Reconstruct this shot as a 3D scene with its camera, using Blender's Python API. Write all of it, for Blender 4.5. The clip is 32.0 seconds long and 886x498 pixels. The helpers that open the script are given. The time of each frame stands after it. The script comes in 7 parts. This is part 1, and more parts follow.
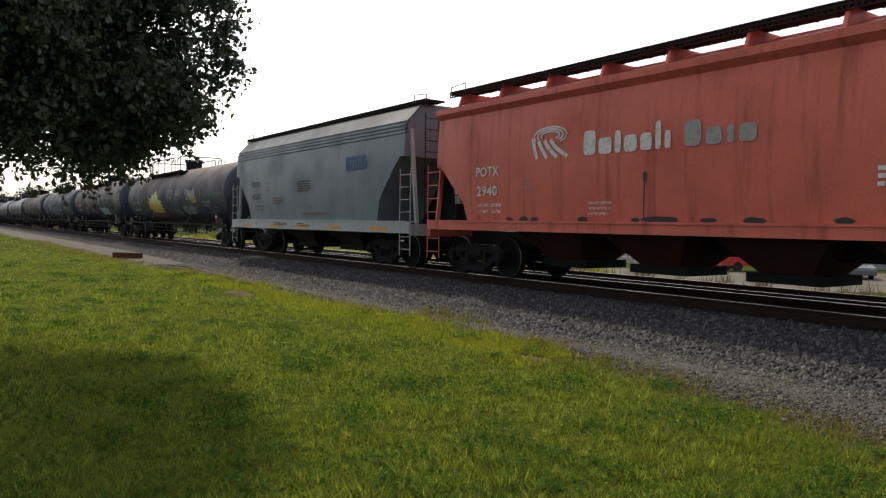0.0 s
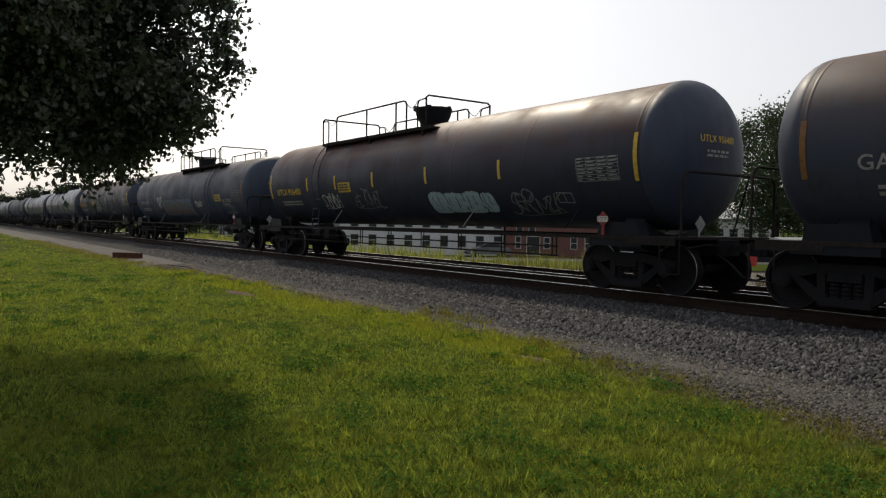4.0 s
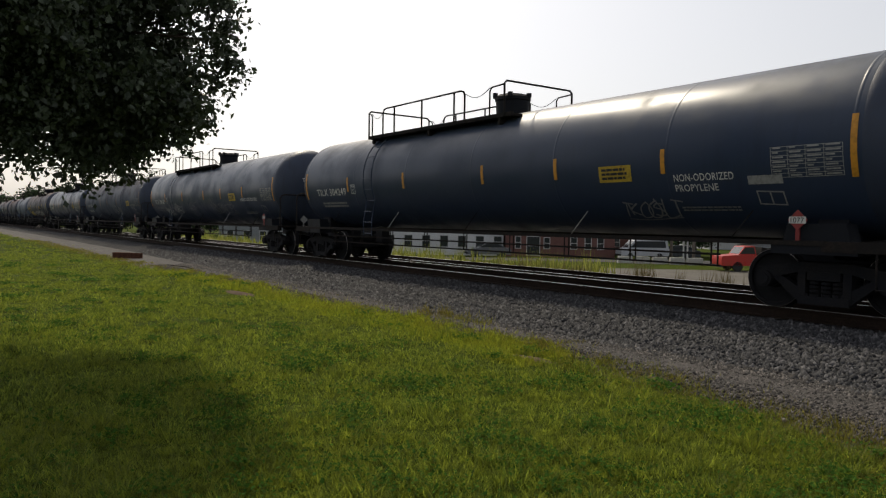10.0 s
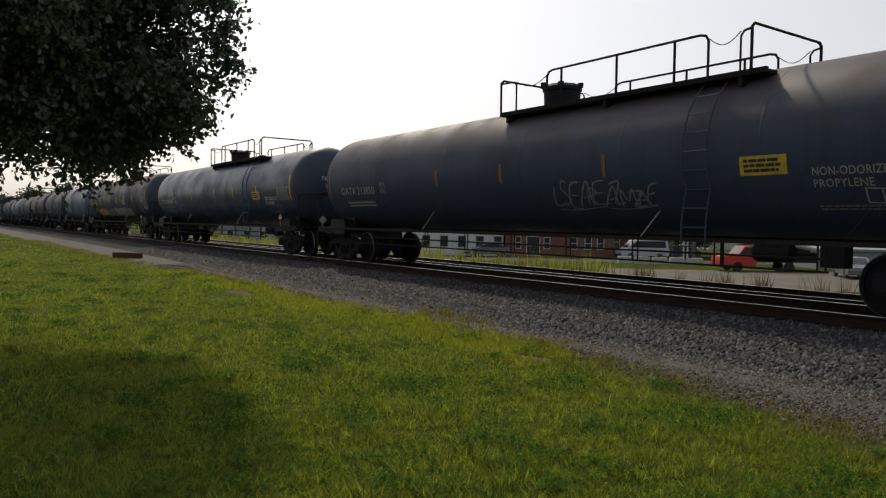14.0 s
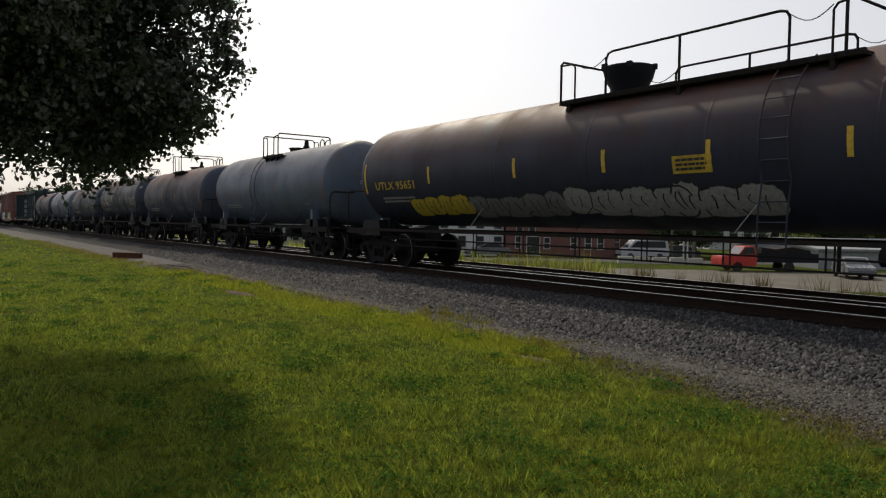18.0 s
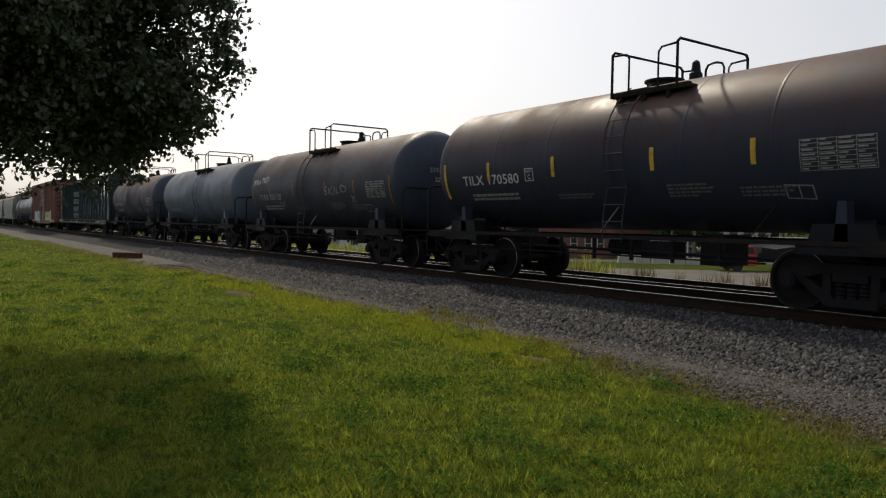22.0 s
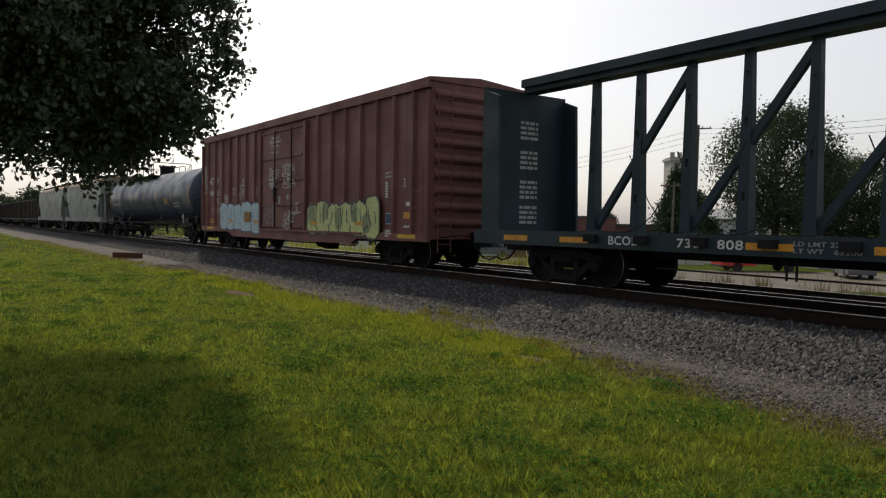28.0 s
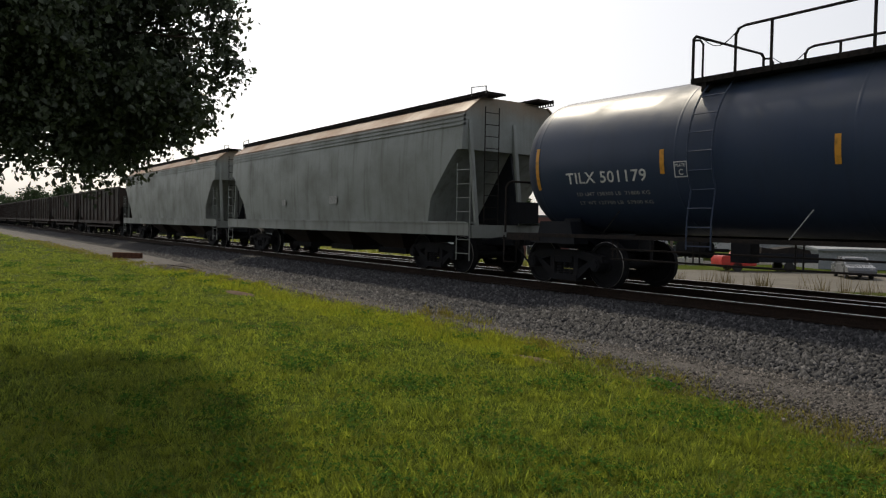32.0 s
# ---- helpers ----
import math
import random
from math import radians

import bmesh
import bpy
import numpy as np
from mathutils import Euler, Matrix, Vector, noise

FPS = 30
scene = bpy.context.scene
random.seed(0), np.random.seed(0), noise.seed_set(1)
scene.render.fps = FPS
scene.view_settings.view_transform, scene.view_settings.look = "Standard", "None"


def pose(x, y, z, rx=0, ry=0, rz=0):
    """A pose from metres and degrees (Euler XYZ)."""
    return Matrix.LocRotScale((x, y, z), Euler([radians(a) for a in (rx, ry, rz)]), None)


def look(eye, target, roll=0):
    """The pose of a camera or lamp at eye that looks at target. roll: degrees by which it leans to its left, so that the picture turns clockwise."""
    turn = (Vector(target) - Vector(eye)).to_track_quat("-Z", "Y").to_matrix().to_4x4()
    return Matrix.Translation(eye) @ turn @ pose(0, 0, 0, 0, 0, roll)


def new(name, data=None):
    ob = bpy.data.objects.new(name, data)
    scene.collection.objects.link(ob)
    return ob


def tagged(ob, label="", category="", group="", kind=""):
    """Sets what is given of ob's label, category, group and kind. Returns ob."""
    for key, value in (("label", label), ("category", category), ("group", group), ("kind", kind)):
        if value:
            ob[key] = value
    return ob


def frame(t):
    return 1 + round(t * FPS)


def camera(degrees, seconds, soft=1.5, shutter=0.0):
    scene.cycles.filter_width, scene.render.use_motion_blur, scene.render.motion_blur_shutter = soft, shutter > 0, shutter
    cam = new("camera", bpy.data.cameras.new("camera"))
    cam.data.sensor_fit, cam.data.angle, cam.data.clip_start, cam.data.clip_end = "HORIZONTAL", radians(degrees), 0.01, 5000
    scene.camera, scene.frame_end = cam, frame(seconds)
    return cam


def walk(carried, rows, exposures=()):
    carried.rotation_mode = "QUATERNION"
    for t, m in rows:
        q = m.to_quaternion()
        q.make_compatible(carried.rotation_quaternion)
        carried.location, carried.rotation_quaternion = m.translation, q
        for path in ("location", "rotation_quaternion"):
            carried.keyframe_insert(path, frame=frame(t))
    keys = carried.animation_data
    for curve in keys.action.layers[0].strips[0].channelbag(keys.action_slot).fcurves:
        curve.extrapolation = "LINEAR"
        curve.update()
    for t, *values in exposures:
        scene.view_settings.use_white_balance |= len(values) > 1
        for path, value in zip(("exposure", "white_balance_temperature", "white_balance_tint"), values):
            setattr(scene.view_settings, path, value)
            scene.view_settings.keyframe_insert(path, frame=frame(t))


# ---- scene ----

# ================= camera =================
SPEED = 10.62             # the train's speed along +x, metres a second
EYE = (0.0, 0.0, 1.215)   # z = 0 is the top of the rails
VIEW = look(EYE, (-0.81368, 0.58025, 1.18014), 0.918)
cam = camera(62.83, 32.0, soft=1.25)
walk(cam, [(0, VIEW), (32, VIEW)], [(0, -0.06, 6680, 10), (1.2, -0.06, 6680, 10), (2.2, -0.28, 6680, 10), (3.2, -0.38, 6680, 10), (6, -0.47, 6680, 10), (13, -0.51, 6680, 10), (24, -0.53, 6680, 10), (28, -0.44, 6680, 10), (28.5, -0.12, 6680, 10), (29, 0.33, 6680, 10), (29.8, 0.37, 6680, 10), (30.4, -0.02, 6680, 10), (31, -0.36, 6680, 10), (32, -0.36, 6680, 10)])

# ================= world and sun =================
SUN_AZ = radians(161.0)   # angle of the sun's bearing from +x
SUN_EL = radians(47.0)
world = bpy.data.worlds.new("hazy_sky")
scene.world = world
world.use_nodes = True
wn = world.node_tree
wn.nodes.clear()
sky = wn.nodes.new("ShaderNodeTexSky")
sky.sky_type = "NISHITA"
sky.sun_disc = False
sky.sun_elevation = SUN_EL
sky.sun_rotation = math.pi / 2 - SUN_AZ
sky.air_density, sky.dust_density, sky.ozone_density = 1.0, 3.0, 1.0
pale = wn.nodes.new("ShaderNodeHueSaturation")
pale.inputs["Saturation"].default_value = 0.44
back = wn.nodes.new("ShaderNodeBackground")
back.inputs["Strength"].default_value = 0.135
wout = wn.nodes.new("ShaderNodeOutputWorld")
wn.links.new(sky.outputs[0], pale.inputs["Color"])
haze = wn.nodes.new("ShaderNodeVectorMath")   # even white haze over the whole sky
haze.operation = "ADD"
haze.inputs[1].default_value = (2.22, 2.20, 2.28)
wn.links.new(pale.outputs[0], haze.inputs[0])
wn.links.new(haze.outputs[0], back.inputs["Color"])
wn.links.new(back.outputs[0], wout.inputs["Surface"])

sun = new("sun", bpy.data.lights.new("sun", "SUN"))
sun.data.energy, sun.data.angle, sun.data.color = 4.0, radians(2.5), (1.0, 0.90, 0.72)
toward = Vector((math.cos(SUN_AZ) * math.cos(SUN_EL), math.sin(SUN_AZ) * math.cos(SUN_EL), math.sin(SUN_EL)))
sun.matrix_world = look(toward * 60, (0, 0, 0))


# ================= materials =================
def material(name):
    m = bpy.data.materials.new(name)
    m.use_nodes = True
    return m, m.node_tree.nodes, m.node_tree.links, m.node_tree.nodes["Principled BSDF"]


def noise_node(n, l, vector, scale, detail=4.0, rough=0.6):
    t = n.new("ShaderNodeTexNoise")
    t.inputs["Scale"].default_value, t.inputs["Detail"].default_value, t.inputs["Roughness"].default_value = scale, detail, rough
    l.new(vector, t.inputs["Vector"])
    return t.outputs["Fac"]


def ramp(n, l, fac, lo, hi):
    r = n.new("ShaderNodeMapRange")
    r.inputs["From Min"].default_value, r.inputs["From Max"].default_value = lo, hi
    l.new(fac, r.inputs["Value"])
    return r.outputs["Result"]


def scaled(n, l, vector, sx, sy, sz):
    mp = n.new("ShaderNodeMapping")
    mp.inputs["Scale"].default_value = (sx, sy, sz)
    l.new(vector, mp.inputs["Vector"])
    return mp.outputs[0]


def mixed(n, l, fac, a, b):
    x = n.new("ShaderNodeMix")
    x.data_type = "RGBA"
    for sock, v in ((x.inputs[0], fac), (x.inputs[6], a), (x.inputs[7], b)):
        if isinstance(v, tuple):
            sock.default_value = (*v, 1)
        elif isinstance(v, float):
            sock.default_value = v
        else:
            l.new(v, sock)
    return x.outputs[2]


def times(n, l, a, b):
    x = n.new("ShaderNodeMath")
    x.operation = "MULTIPLY"
    l.new(a, x.inputs[0])
    if isinstance(b, float):
        x.inputs[1].default_value = b
    else:
        l.new(b, x.inputs[1])
    return x.outputs[0]


def bump(n, l, bsdf, height, strength, distance):
    b = n.new("ShaderNodeBump")
    b.inputs["Strength"].default_value, b.inputs["Distance"].default_value = strength, distance
    l.new(height, b.inputs["Height"])
    l.new(b.outputs[0], bsdf.inputs["Normal"])


def surface(name, a, b, scale, rough=0.8, grain=30.0, relief=0.3, depth=0.01, metal=0.0, spread=(0.35, 0.65)):
    """A plain two-tone surface: blotches of a and b, fine grain, relief."""
    m, n, l, p = material(name)
    co = n.new("ShaderNodeTexCoord").outputs["Object"]
    big, fine = noise_node(n, l, co, scale), noise_node(n, l, co, grain, 3)
    col = mixed(n, l, ramp(n, l, big, *spread), a, b)
    col = mixed(n, l, ramp(n, l, fine, 0.3, 0.75), col, tuple(c * 0.7 for c in a))
    l.new(col, p.inputs["Base Color"])
    p.inputs["Roughness"].default_value, p.inputs["Metallic"].default_value = rough, metal
    p.inputs["Specular IOR Level"].default_value = 0.5 if rough < 0.8 else (0.02 if rough > 0.92 else 0.15)
    bump(n, l, p, fine, relief, depth)
    return m


def car_paint(name, col, dirt=(0.09, 0.06, 0.04), amount=0.5, rough=0.42, top=None, top_z=3.2, top_w=0.6, streak=0.5, spec=0.3):
    """Weathered paint of a freight car: grime, runs down the side, dust that has settled on the upper part."""
    m, n, l, p = material(name)
    co = n.new("ShaderNodeTexCoord").outputs["Object"]
    big = ramp(n, l, noise_node(n, l, co, 0.8, 5), 0.42, 0.72)
    runs = ramp(n, l, noise_node(n, l, scaled(n, l, co, 5.0, 5.0, 0.25), 1.0, 4), 0.52, 0.72)
    fine = noise_node(n, l, co, 35.0, 4)
    c = mixed(n, l, times(n, l, big, amount), col, dirt)
    c = mixed(n, l, times(n, l, runs, streak), c, tuple(0.55 * x for x in dirt))
    if top:
        z = n.new("ShaderNodeSeparateXYZ")
        l.new(co, z.inputs[0])
        up = ramp(n, l, z.outputs["Z"], top_z, top_z + top_w)
        c = mixed(n, l, times(n, l, up, ramp(n, l, noise_node(n, l, co, 1.6, 5), 0.15, 0.6)), c, top)
    c = mixed(n, l, times(n, l, ramp(n, l, fine, 0.45, 0.8), 0.35), c, dirt)
    l.new(c, p.inputs["Base Color"])
    r = n.new("ShaderNodeMapRange")
    r.inputs["To Min"].default_value, r.inputs["To Max"].default_value = rough - 0.08, rough + 0.25
    l.new(big, r.inputs["Value"])
    l.new(r.outputs[0], p.inputs["Roughness"])
    p.inputs["Specular IOR Level"].default_value = spec
    bump(n, l, p, fine, 0.12, 0.004)
    return m


def plain(name, col, rough=0.6, metal=0.0):
    """Thin layers such as lettering and decals, with a little wear."""
    m, n, l, p = material(name)
    co = n.new("ShaderNodeTexCoord").outputs["Object"]
    f = ramp(n, l, noise_node(n, l, co, 14.0, 5), 0.45, 0.75)
    l.new(mixed(n, l, f, col, tuple(0.55 * c for c in col)), p.inputs["Base Color"])
    p.inputs["Roughness"].default_value, p.inputs["Metallic"].default_value = rough, metal
    return m


def leaf_material(name, a, b, glow=0.35, patch=None, gloss=0.03):
    """Leaves and blades: two greens by island, patches of a third, some light coming through."""
    m, n, l, p = material(name)
    isl = n.new("ShaderNodeNewGeometry").outputs["Random Per Island"]
    col = mixed(n, l, isl, a, b)
    if patch:
        co = n.new("ShaderNodeTexCoord").outputs["Object"]
        col = mixed(n, l, times(n, l, ramp(n, l, noise_node(n, l, co, 1.3, 6), 0.42, 0.68), 0.75), col, patch)
        col = mixed(n, l, times(n, l, ramp(n, l, noise_node(n, l, co, 13.0, 3), 0.42, 0.66), 0.7), col, tuple(0.4 * c for c in a))
    l.new(col, p.inputs["Base Color"])
    p.inputs["Roughness"].default_value = 0.8 if gloss < 0.1 else 0.45
    p.inputs["Specular IOR Level"].default_value = gloss
    tr = n.new("ShaderNodeBsdfTranslucent")
    l.new(col, tr.inputs["Color"])
    mx = n.new("ShaderNodeMixShader")
    mx.inputs[0].default_value = glow
    l.new(p.outputs[0], mx.inputs[1])
    l.new(tr.outputs[0], mx.inputs[2])
    l.new(mx.outputs[0], n["Material Output"].inputs["Surface"])
    return m


M_STEEL = surface("dark_cast_steel", (0.013, 0.014, 0.018), (0.022, 0.020, 0.020), 3.0, 0.85, 40, 0.3, 0.004)
M_TREAD = surface("worn_wheel_steel", (0.015, 0.015, 0.017), (0.010, 0.010, 0.012), 5.0, 0.85, 30, 0.1, 0.002, 0.0)
M_RIMEDGE = surface("polished_wheel_edge", (0.30, 0.29, 0.28), (0.18, 0.17, 0.16), 5.0, 0.4, 30, 0.1, 0.002, 0.8)
M_RAILTOP = plain("polished_rail", (0.62, 0.60, 0.58), 0.30, 1.0)
M_RUST = surface("rusty_rail_steel", (0.02, 0.013, 0.010), (0.035, 0.022, 0.015), 4.0, 0.85, 40, 0.3, 0.004)
M_TIE = surface("creosoted_wood", (0.014, 0.012, 0.010), (0.03, 0.025, 0.021), 2.0, 0.9, 25, 0.5, 0.01)
M_BLACK = car_paint("black_frame_paint", (0.008, 0.010, 0.015), dirt=(0.020, 0.018, 0.018), amount=0.3, rough=0.6, spec=0.15)
M_GRATE = surface("black_walkway_steel", (0.016, 0.015, 0.015), (0.034, 0.025, 0.020), 4.0, 0.85, 30, 0.2, 0.003)
M_WHITE = plain("white_lettering", (0.62, 0.62, 0.60))
M_GREYW = plain("faded_white_lettering", (0.30, 0.30, 0.29))
M_DIMW = plain("worn_stencil_paint", (0.13, 0.13, 0.13))
M_ORANGE = plain("orange_reflective_tape", (0.60, 0.27, 0.02), 0.5)
M_ORDIM = plain("grimy_orange_tape", (0.20, 0.09, 0.025), 0.6)
M_YELLOW = plain("yellow_placard", (0.50, 0.34, 0.03))
M_YLET = plain("yellow_lettering", (0.62, 0.40, 0.04))
M_DARKLET = plain("black_lettering", (0.02, 0.02, 0.022))
M_BLUELET = plain("blue_lettering", (0.03, 0.09, 0.22))
M_RED = plain("red_placard", (0.25, 0.03, 0.03))


# ================= mesh building =================
class Shape:
    """Collects vertices and faces of one mesh."""

    def __init__(self):
        self.v, self.f = [], []

    def add(self, verts, faces):
        o = len(self.v)
        self.v += [tuple(p) for p in verts]
        self.f += [tuple(i + o for i in f) for f in faces]
        return self

    def box(self, x0, x1, y0, y1, z0, z1):
        vs = [(x, y, z) for x in (x0, x1) for y in (y0, y1) for z in (z0, z1)]
        return self.add(vs, [(0, 1, 3, 2), (4, 6, 7, 5), (0, 4, 5, 1), (2, 3, 7, 6), (0, 2, 6, 4), (1, 5, 7, 3)])

    def prism(self, outline, lo, hi, axis="y"):
        """An outline in the plane across the axis, pushed from lo to hi."""
        n = len(outline)
        put = {"y": lambda a, b, c: (a, c, b), "x": lambda a, b, c: (c, a, b), "z": lambda a, b, c: (a, b, c)}[axis]
        vs = [put(a, b, lo) for a, b in outline] + [put(a, b, hi) for a, b in outline]
        return self.add(vs, [tuple(range(n))[::-1], tuple(range(n, 2 * n))] + [(i, (i + 1) % n, n + (i + 1) % n, n + i) for i in range(n)])

    def rod(self, p, q, r, n=6, r2=None, caps=True):
        p, q = Vector(p), Vector(q)
        a = (q - p).normalized()
        u = a.orthogonal().normalized()
        w = a.cross(u)
        r2 = r if r2 is None else r2
        ring = [(math.cos(2 * math.pi * i / n), math.sin(2 * math.pi * i / n)) for i in range(n)]
        vs = [p + (u * c + w * s) * r for c, s in ring] + [q + (u * c + w * s) * r2 for c, s in ring]
        fs = [(i, (i + 1) % n, n + (i + 1) % n, n + i) for i in range(n)]
        if caps:
            fs += [tuple(range(n))[::-1], tuple(range(n, 2 * n))]
        return self.add(vs, fs)

    def pipe(self, points, r, n=6):
        """A bent tube in one piece."""
        pts = [Vector(p) for p in points]
        m, u, vs = len(pts), None, []
        for i, p in enumerate(pts):
            a = (pts[min(m - 1, i + 1)] - p).normalized() + (p - pts[max(0, i - 1)]).normalized()
            a = a.normalized()
            u = a.orthogonal() if u is None else u - a * u.dot(a)
            u = u.normalized()
            w = a.cross(u)
            vs += [p + (u * math.cos(6.2832 * k / n) + w * math.sin(6.2832 * k / n)) * r for k in range(n)]
        fs = [(i * n + k, i * n + (k + 1) % n, (i + 1) * n + (k + 1) % n, (i + 1) * n + k) for i in range(m - 1) for k in range(n)]
        return self.add(vs, fs + [tuple(range(n))[::-1], tuple(range((m - 1) * n, m * n))])

    def lathe(self, profile, n=32, axis="x", centre=(0, 0, 0)):
        """Profile of (along, radius) turned round the axis."""
        cx, cy, cz = centre
        vs, fs = [], []
        for a, r in profile:
            for i in range(n):
                c, s = r * math.cos(2 * math.pi * i / n), r * math.sin(2 * math.pi * i / n)
                vs.append({"x": (cx + a, cy + c, cz + s), "y": (cx + s, cy + a, cz + c), "z": (cx + c, cy + s, cz + a)}[axis])
        for k in range(len(profile) - 1):
            for i in range(n):
                j = (i + 1) % n
                fs.append((k * n + i, k * n + j, (k + 1) * n + j, (k + 1) * n + i))
        fs += [tuple(range(n))[::-1], tuple(range((len(profile) - 1) * n, len(profile) * n))]
        return self.add(vs, fs)

    def mesh(self, name, mat, smooth=0.6):
        me = bpy.data.meshes.new(name)
        me.from_pydata(self.v, [], self.f)
        bm = bmesh.new()
        bm.from_mesh(me)
        bmesh.ops.recalc_face_normals(bm, faces=bm.faces)
        bm.to_mesh(me)
        bm.free()
        me.materials.append(mat)
        if smooth:
            me.shade_smooth()
            me.set_sharp_from_angle(angle=smooth)
        return me


def part(name, shape, mat, parent, label="", at=None, smooth=0.6):
    """One mesh object under a thing or a part. shape: a Shape, or a mesh that alike parts share."""
    me = shape.mesh(name, mat, smooth) if isinstance(shape, Shape) else shape
    ob = new(name, me)
    ob.parent = parent
    if at is not None:
        ob.matrix_parent_inverse = at
    if label:
        ob["label"] = label
    if name in ("stencil", "panel_writing", "spray_dots", "spray_lines", "end_stencil", "weight_lettering"):
        tagged(ob, kind="stuff")
    return ob


def thing(name, m, label, category, group=""):
    ob = new(name)
    ob.empty_display_size = 0.3
    ob.matrix_basis = m
    return tagged(ob, label, category, group)


def solid(name, shape, mat, label, category, group="", kind="", smooth=0.6, m=None):
    ob = new(name, shape.mesh(name, mat, smooth))
    if m is not None:
        ob.matrix_basis = m
    return tagged(ob, label, category, group, kind)


CACHE = {}


def cached(key, make):
    if key not in CACHE:
        CACHE[key] = make()
    return CACHE[key]


# ================= lettering and spray paint on car sides =================
def glyphs(text, height, width=None):
    """Flat vertices and faces of a line of text; its lower left corner is at the origin."""
    cu = bpy.data.curves.new("letters", "FONT")
    cu.body, cu.size, cu.resolution_u, cu.offset, cu.space_character = text, 1.0, 3, 0.012, 1.06
    ob = bpy.data.objects.new("letters", cu)
    scene.collection.objects.link(ob)
    me = bpy.data.meshes.new_from_object(ob.evaluated_get(bpy.context.evaluated_depsgraph_get()))
    vs = [tuple(v.co[:2]) for v in me.vertices]
    fs = [tuple(p.vertices) for p in me.polygons]
    bpy.data.objects.remove(ob)
    bpy.data.curves.remove(cu)
    bpy.data.meshes.remove(me)
    x0, x1 = min(v[0] for v in vs), max(v[0] for v in vs)
    y0, y1 = min(v[1] for v in vs), max(v[1] for v in vs)
    k = height / (y1 - y0)
    kx = width / (x1 - x0) if width else k
    return [((x - x0) * kx, (y - y0) * k) for x, y in vs], fs


def bars(cols, height, gap=0.35, seed=1):
    """Unreadable writing: rows of plain bars. cols: the length of each row."""
    rnd, vs, fs = random.Random(seed), [], []
    for row, length in enumerate(cols):
        x, z = 0.0, -row * height * 1.7
        while x < length:
            w = height * rnd.uniform(1.2, 4.0)
            o = len(vs)
            e = min(x + w, length)
            vs += [(x, z), (e, z), (e, z + height), (x, z + height)]
            fs.append((o, o + 1, o + 2, o + 3))
            x += w + height * gap
    return vs, fs


def quads(rects):
    vs, fs = [], []
    for x0, z0, x1, z1 in rects:
        o = len(vs)
        n = max(1, int((z1 - z0) / 0.12))
        for i in range(n + 1):
            z = z0 + (z1 - z0) * i / n
            vs += [(x0, z), (x1, z)]
        fs += [(o + 2 * i, o + 2 * i + 1, o + 2 * i + 3, o + 2 * i + 2) for i in range(n)]
    return vs, fs


def frame_lines(w, h, t, cols=0, rows=0):
    r = [(0, 0, w, t), (0, h - t, w, h), (0, t, t, h - t), (w - t, t, w, h - t)]
    r += [(t, h * (i + 1) / (rows + 1) - t / 2, w - t, h * (i + 1) / (rows + 1) + t / 2) for i in range(rows)]
    return quads(r + [(w * (i + 1) / (cols + 1) - t / 2, t, w * (i + 1) / (cols + 1) + t / 2, h - t) for i in range(cols)])


def stroke(points, width):
    """A painted line through points, as a ribbon."""
    vs, fs = [], []
    for i, (x, z) in enumerate(points):
        a, b = points[max(0, i - 1)], points[min(len(points) - 1, i + 1)]
        d = Vector((b[0] - a[0], b[1] - a[1]))
        d = d.normalized() if d.length > 1e-6 else Vector((1, 0))
        vs += [(x - d.y * width / 2, z + d.x * width / 2, 3e-5 * i), (x + d.y * width / 2, z - d.x * width / 2, 3e-5 * i)]
    fs = [(2 * i, 2 * i + 1, 2 * i + 3, 2 * i + 2) for i in range(len(points) - 1)]
    return vs, fs


def joined(*pieces):
    """Several flat pieces as one, each a hair above the one before it."""
    vs, fs = [], []
    for k, (v, f) in enumerate(pieces):
        o = len(vs)
        vs += [(p[0], p[1], (p[2] if len(p) > 2 else 0.0) + 2e-4 * k) for p in v]
        fs += [tuple(i + o for i in q) for q in f]
    return vs, fs


def smooth_path(points, steps=6):
    """A rounded line through corner points."""
    out, n = [], len(points)
    for i in range(n - 1):
        p0, p1, p2, p3 = points[max(0, i - 1)], points[i], points[i + 1], points[min(n - 1, i + 2)]
        for k in range(steps):
            t = k / steps
            out.append(tuple(0.5 * (2 * b + (c - a) * t + (2 * a - 5 * b + 4 * c - d) * t * t + (3 * b - a - 3 * c + d) * t ** 3) for a, b, c, d in zip(p0, p1, p2, p3)))
    return out + [points[-1]]


LETTERS = [
    [[(0, 0), (0.45, 1), (0.9, 0)], [(0.2, 0.4), (0.8, 0.45)]],
    [[(0.1, 1), (0.05, 0), (0.8, 0.05)]],
    [[(0.75, 0.95), (0.1, 0.9), (0.05, 0.05), (0.8, 0)], [(0.08, 0.5), (0.6, 0.52)]],
    [[(0.8, 0.9), (0.3, 1), (0.1, 0.72), (0.6, 0.45), (0.75, 0.15), (0.3, -0.02), (0, 0.12)]],
    [[(0.1, 0), (0.1, 1), (0.7, 0.85), (0.6, 0.52), (0.12, 0.5), (0.8, -0.05)]],
    [[(0.5, 1), (0.05, 0.6), (0.2, 0.05), (0.7, 0.1), (0.8, 0.6), (0.5, 1)]],
    [[(0.1, 1), (0.12, 0)], [(0.8, 1), (0.1, 0.45), (0.85, -0.05)]],
    [[(0, 0), (0.1, 1), (0.5, 0.3), (0.85, 1), (0.95, 0)]],
    [[(0, 1), (0.9, 0.95)], [(0.45, 1), (0.4, 0)]],
    [[(0, 0.9), (0.75, 1), (0.1, 0), (0.9, 0.08)]],
]


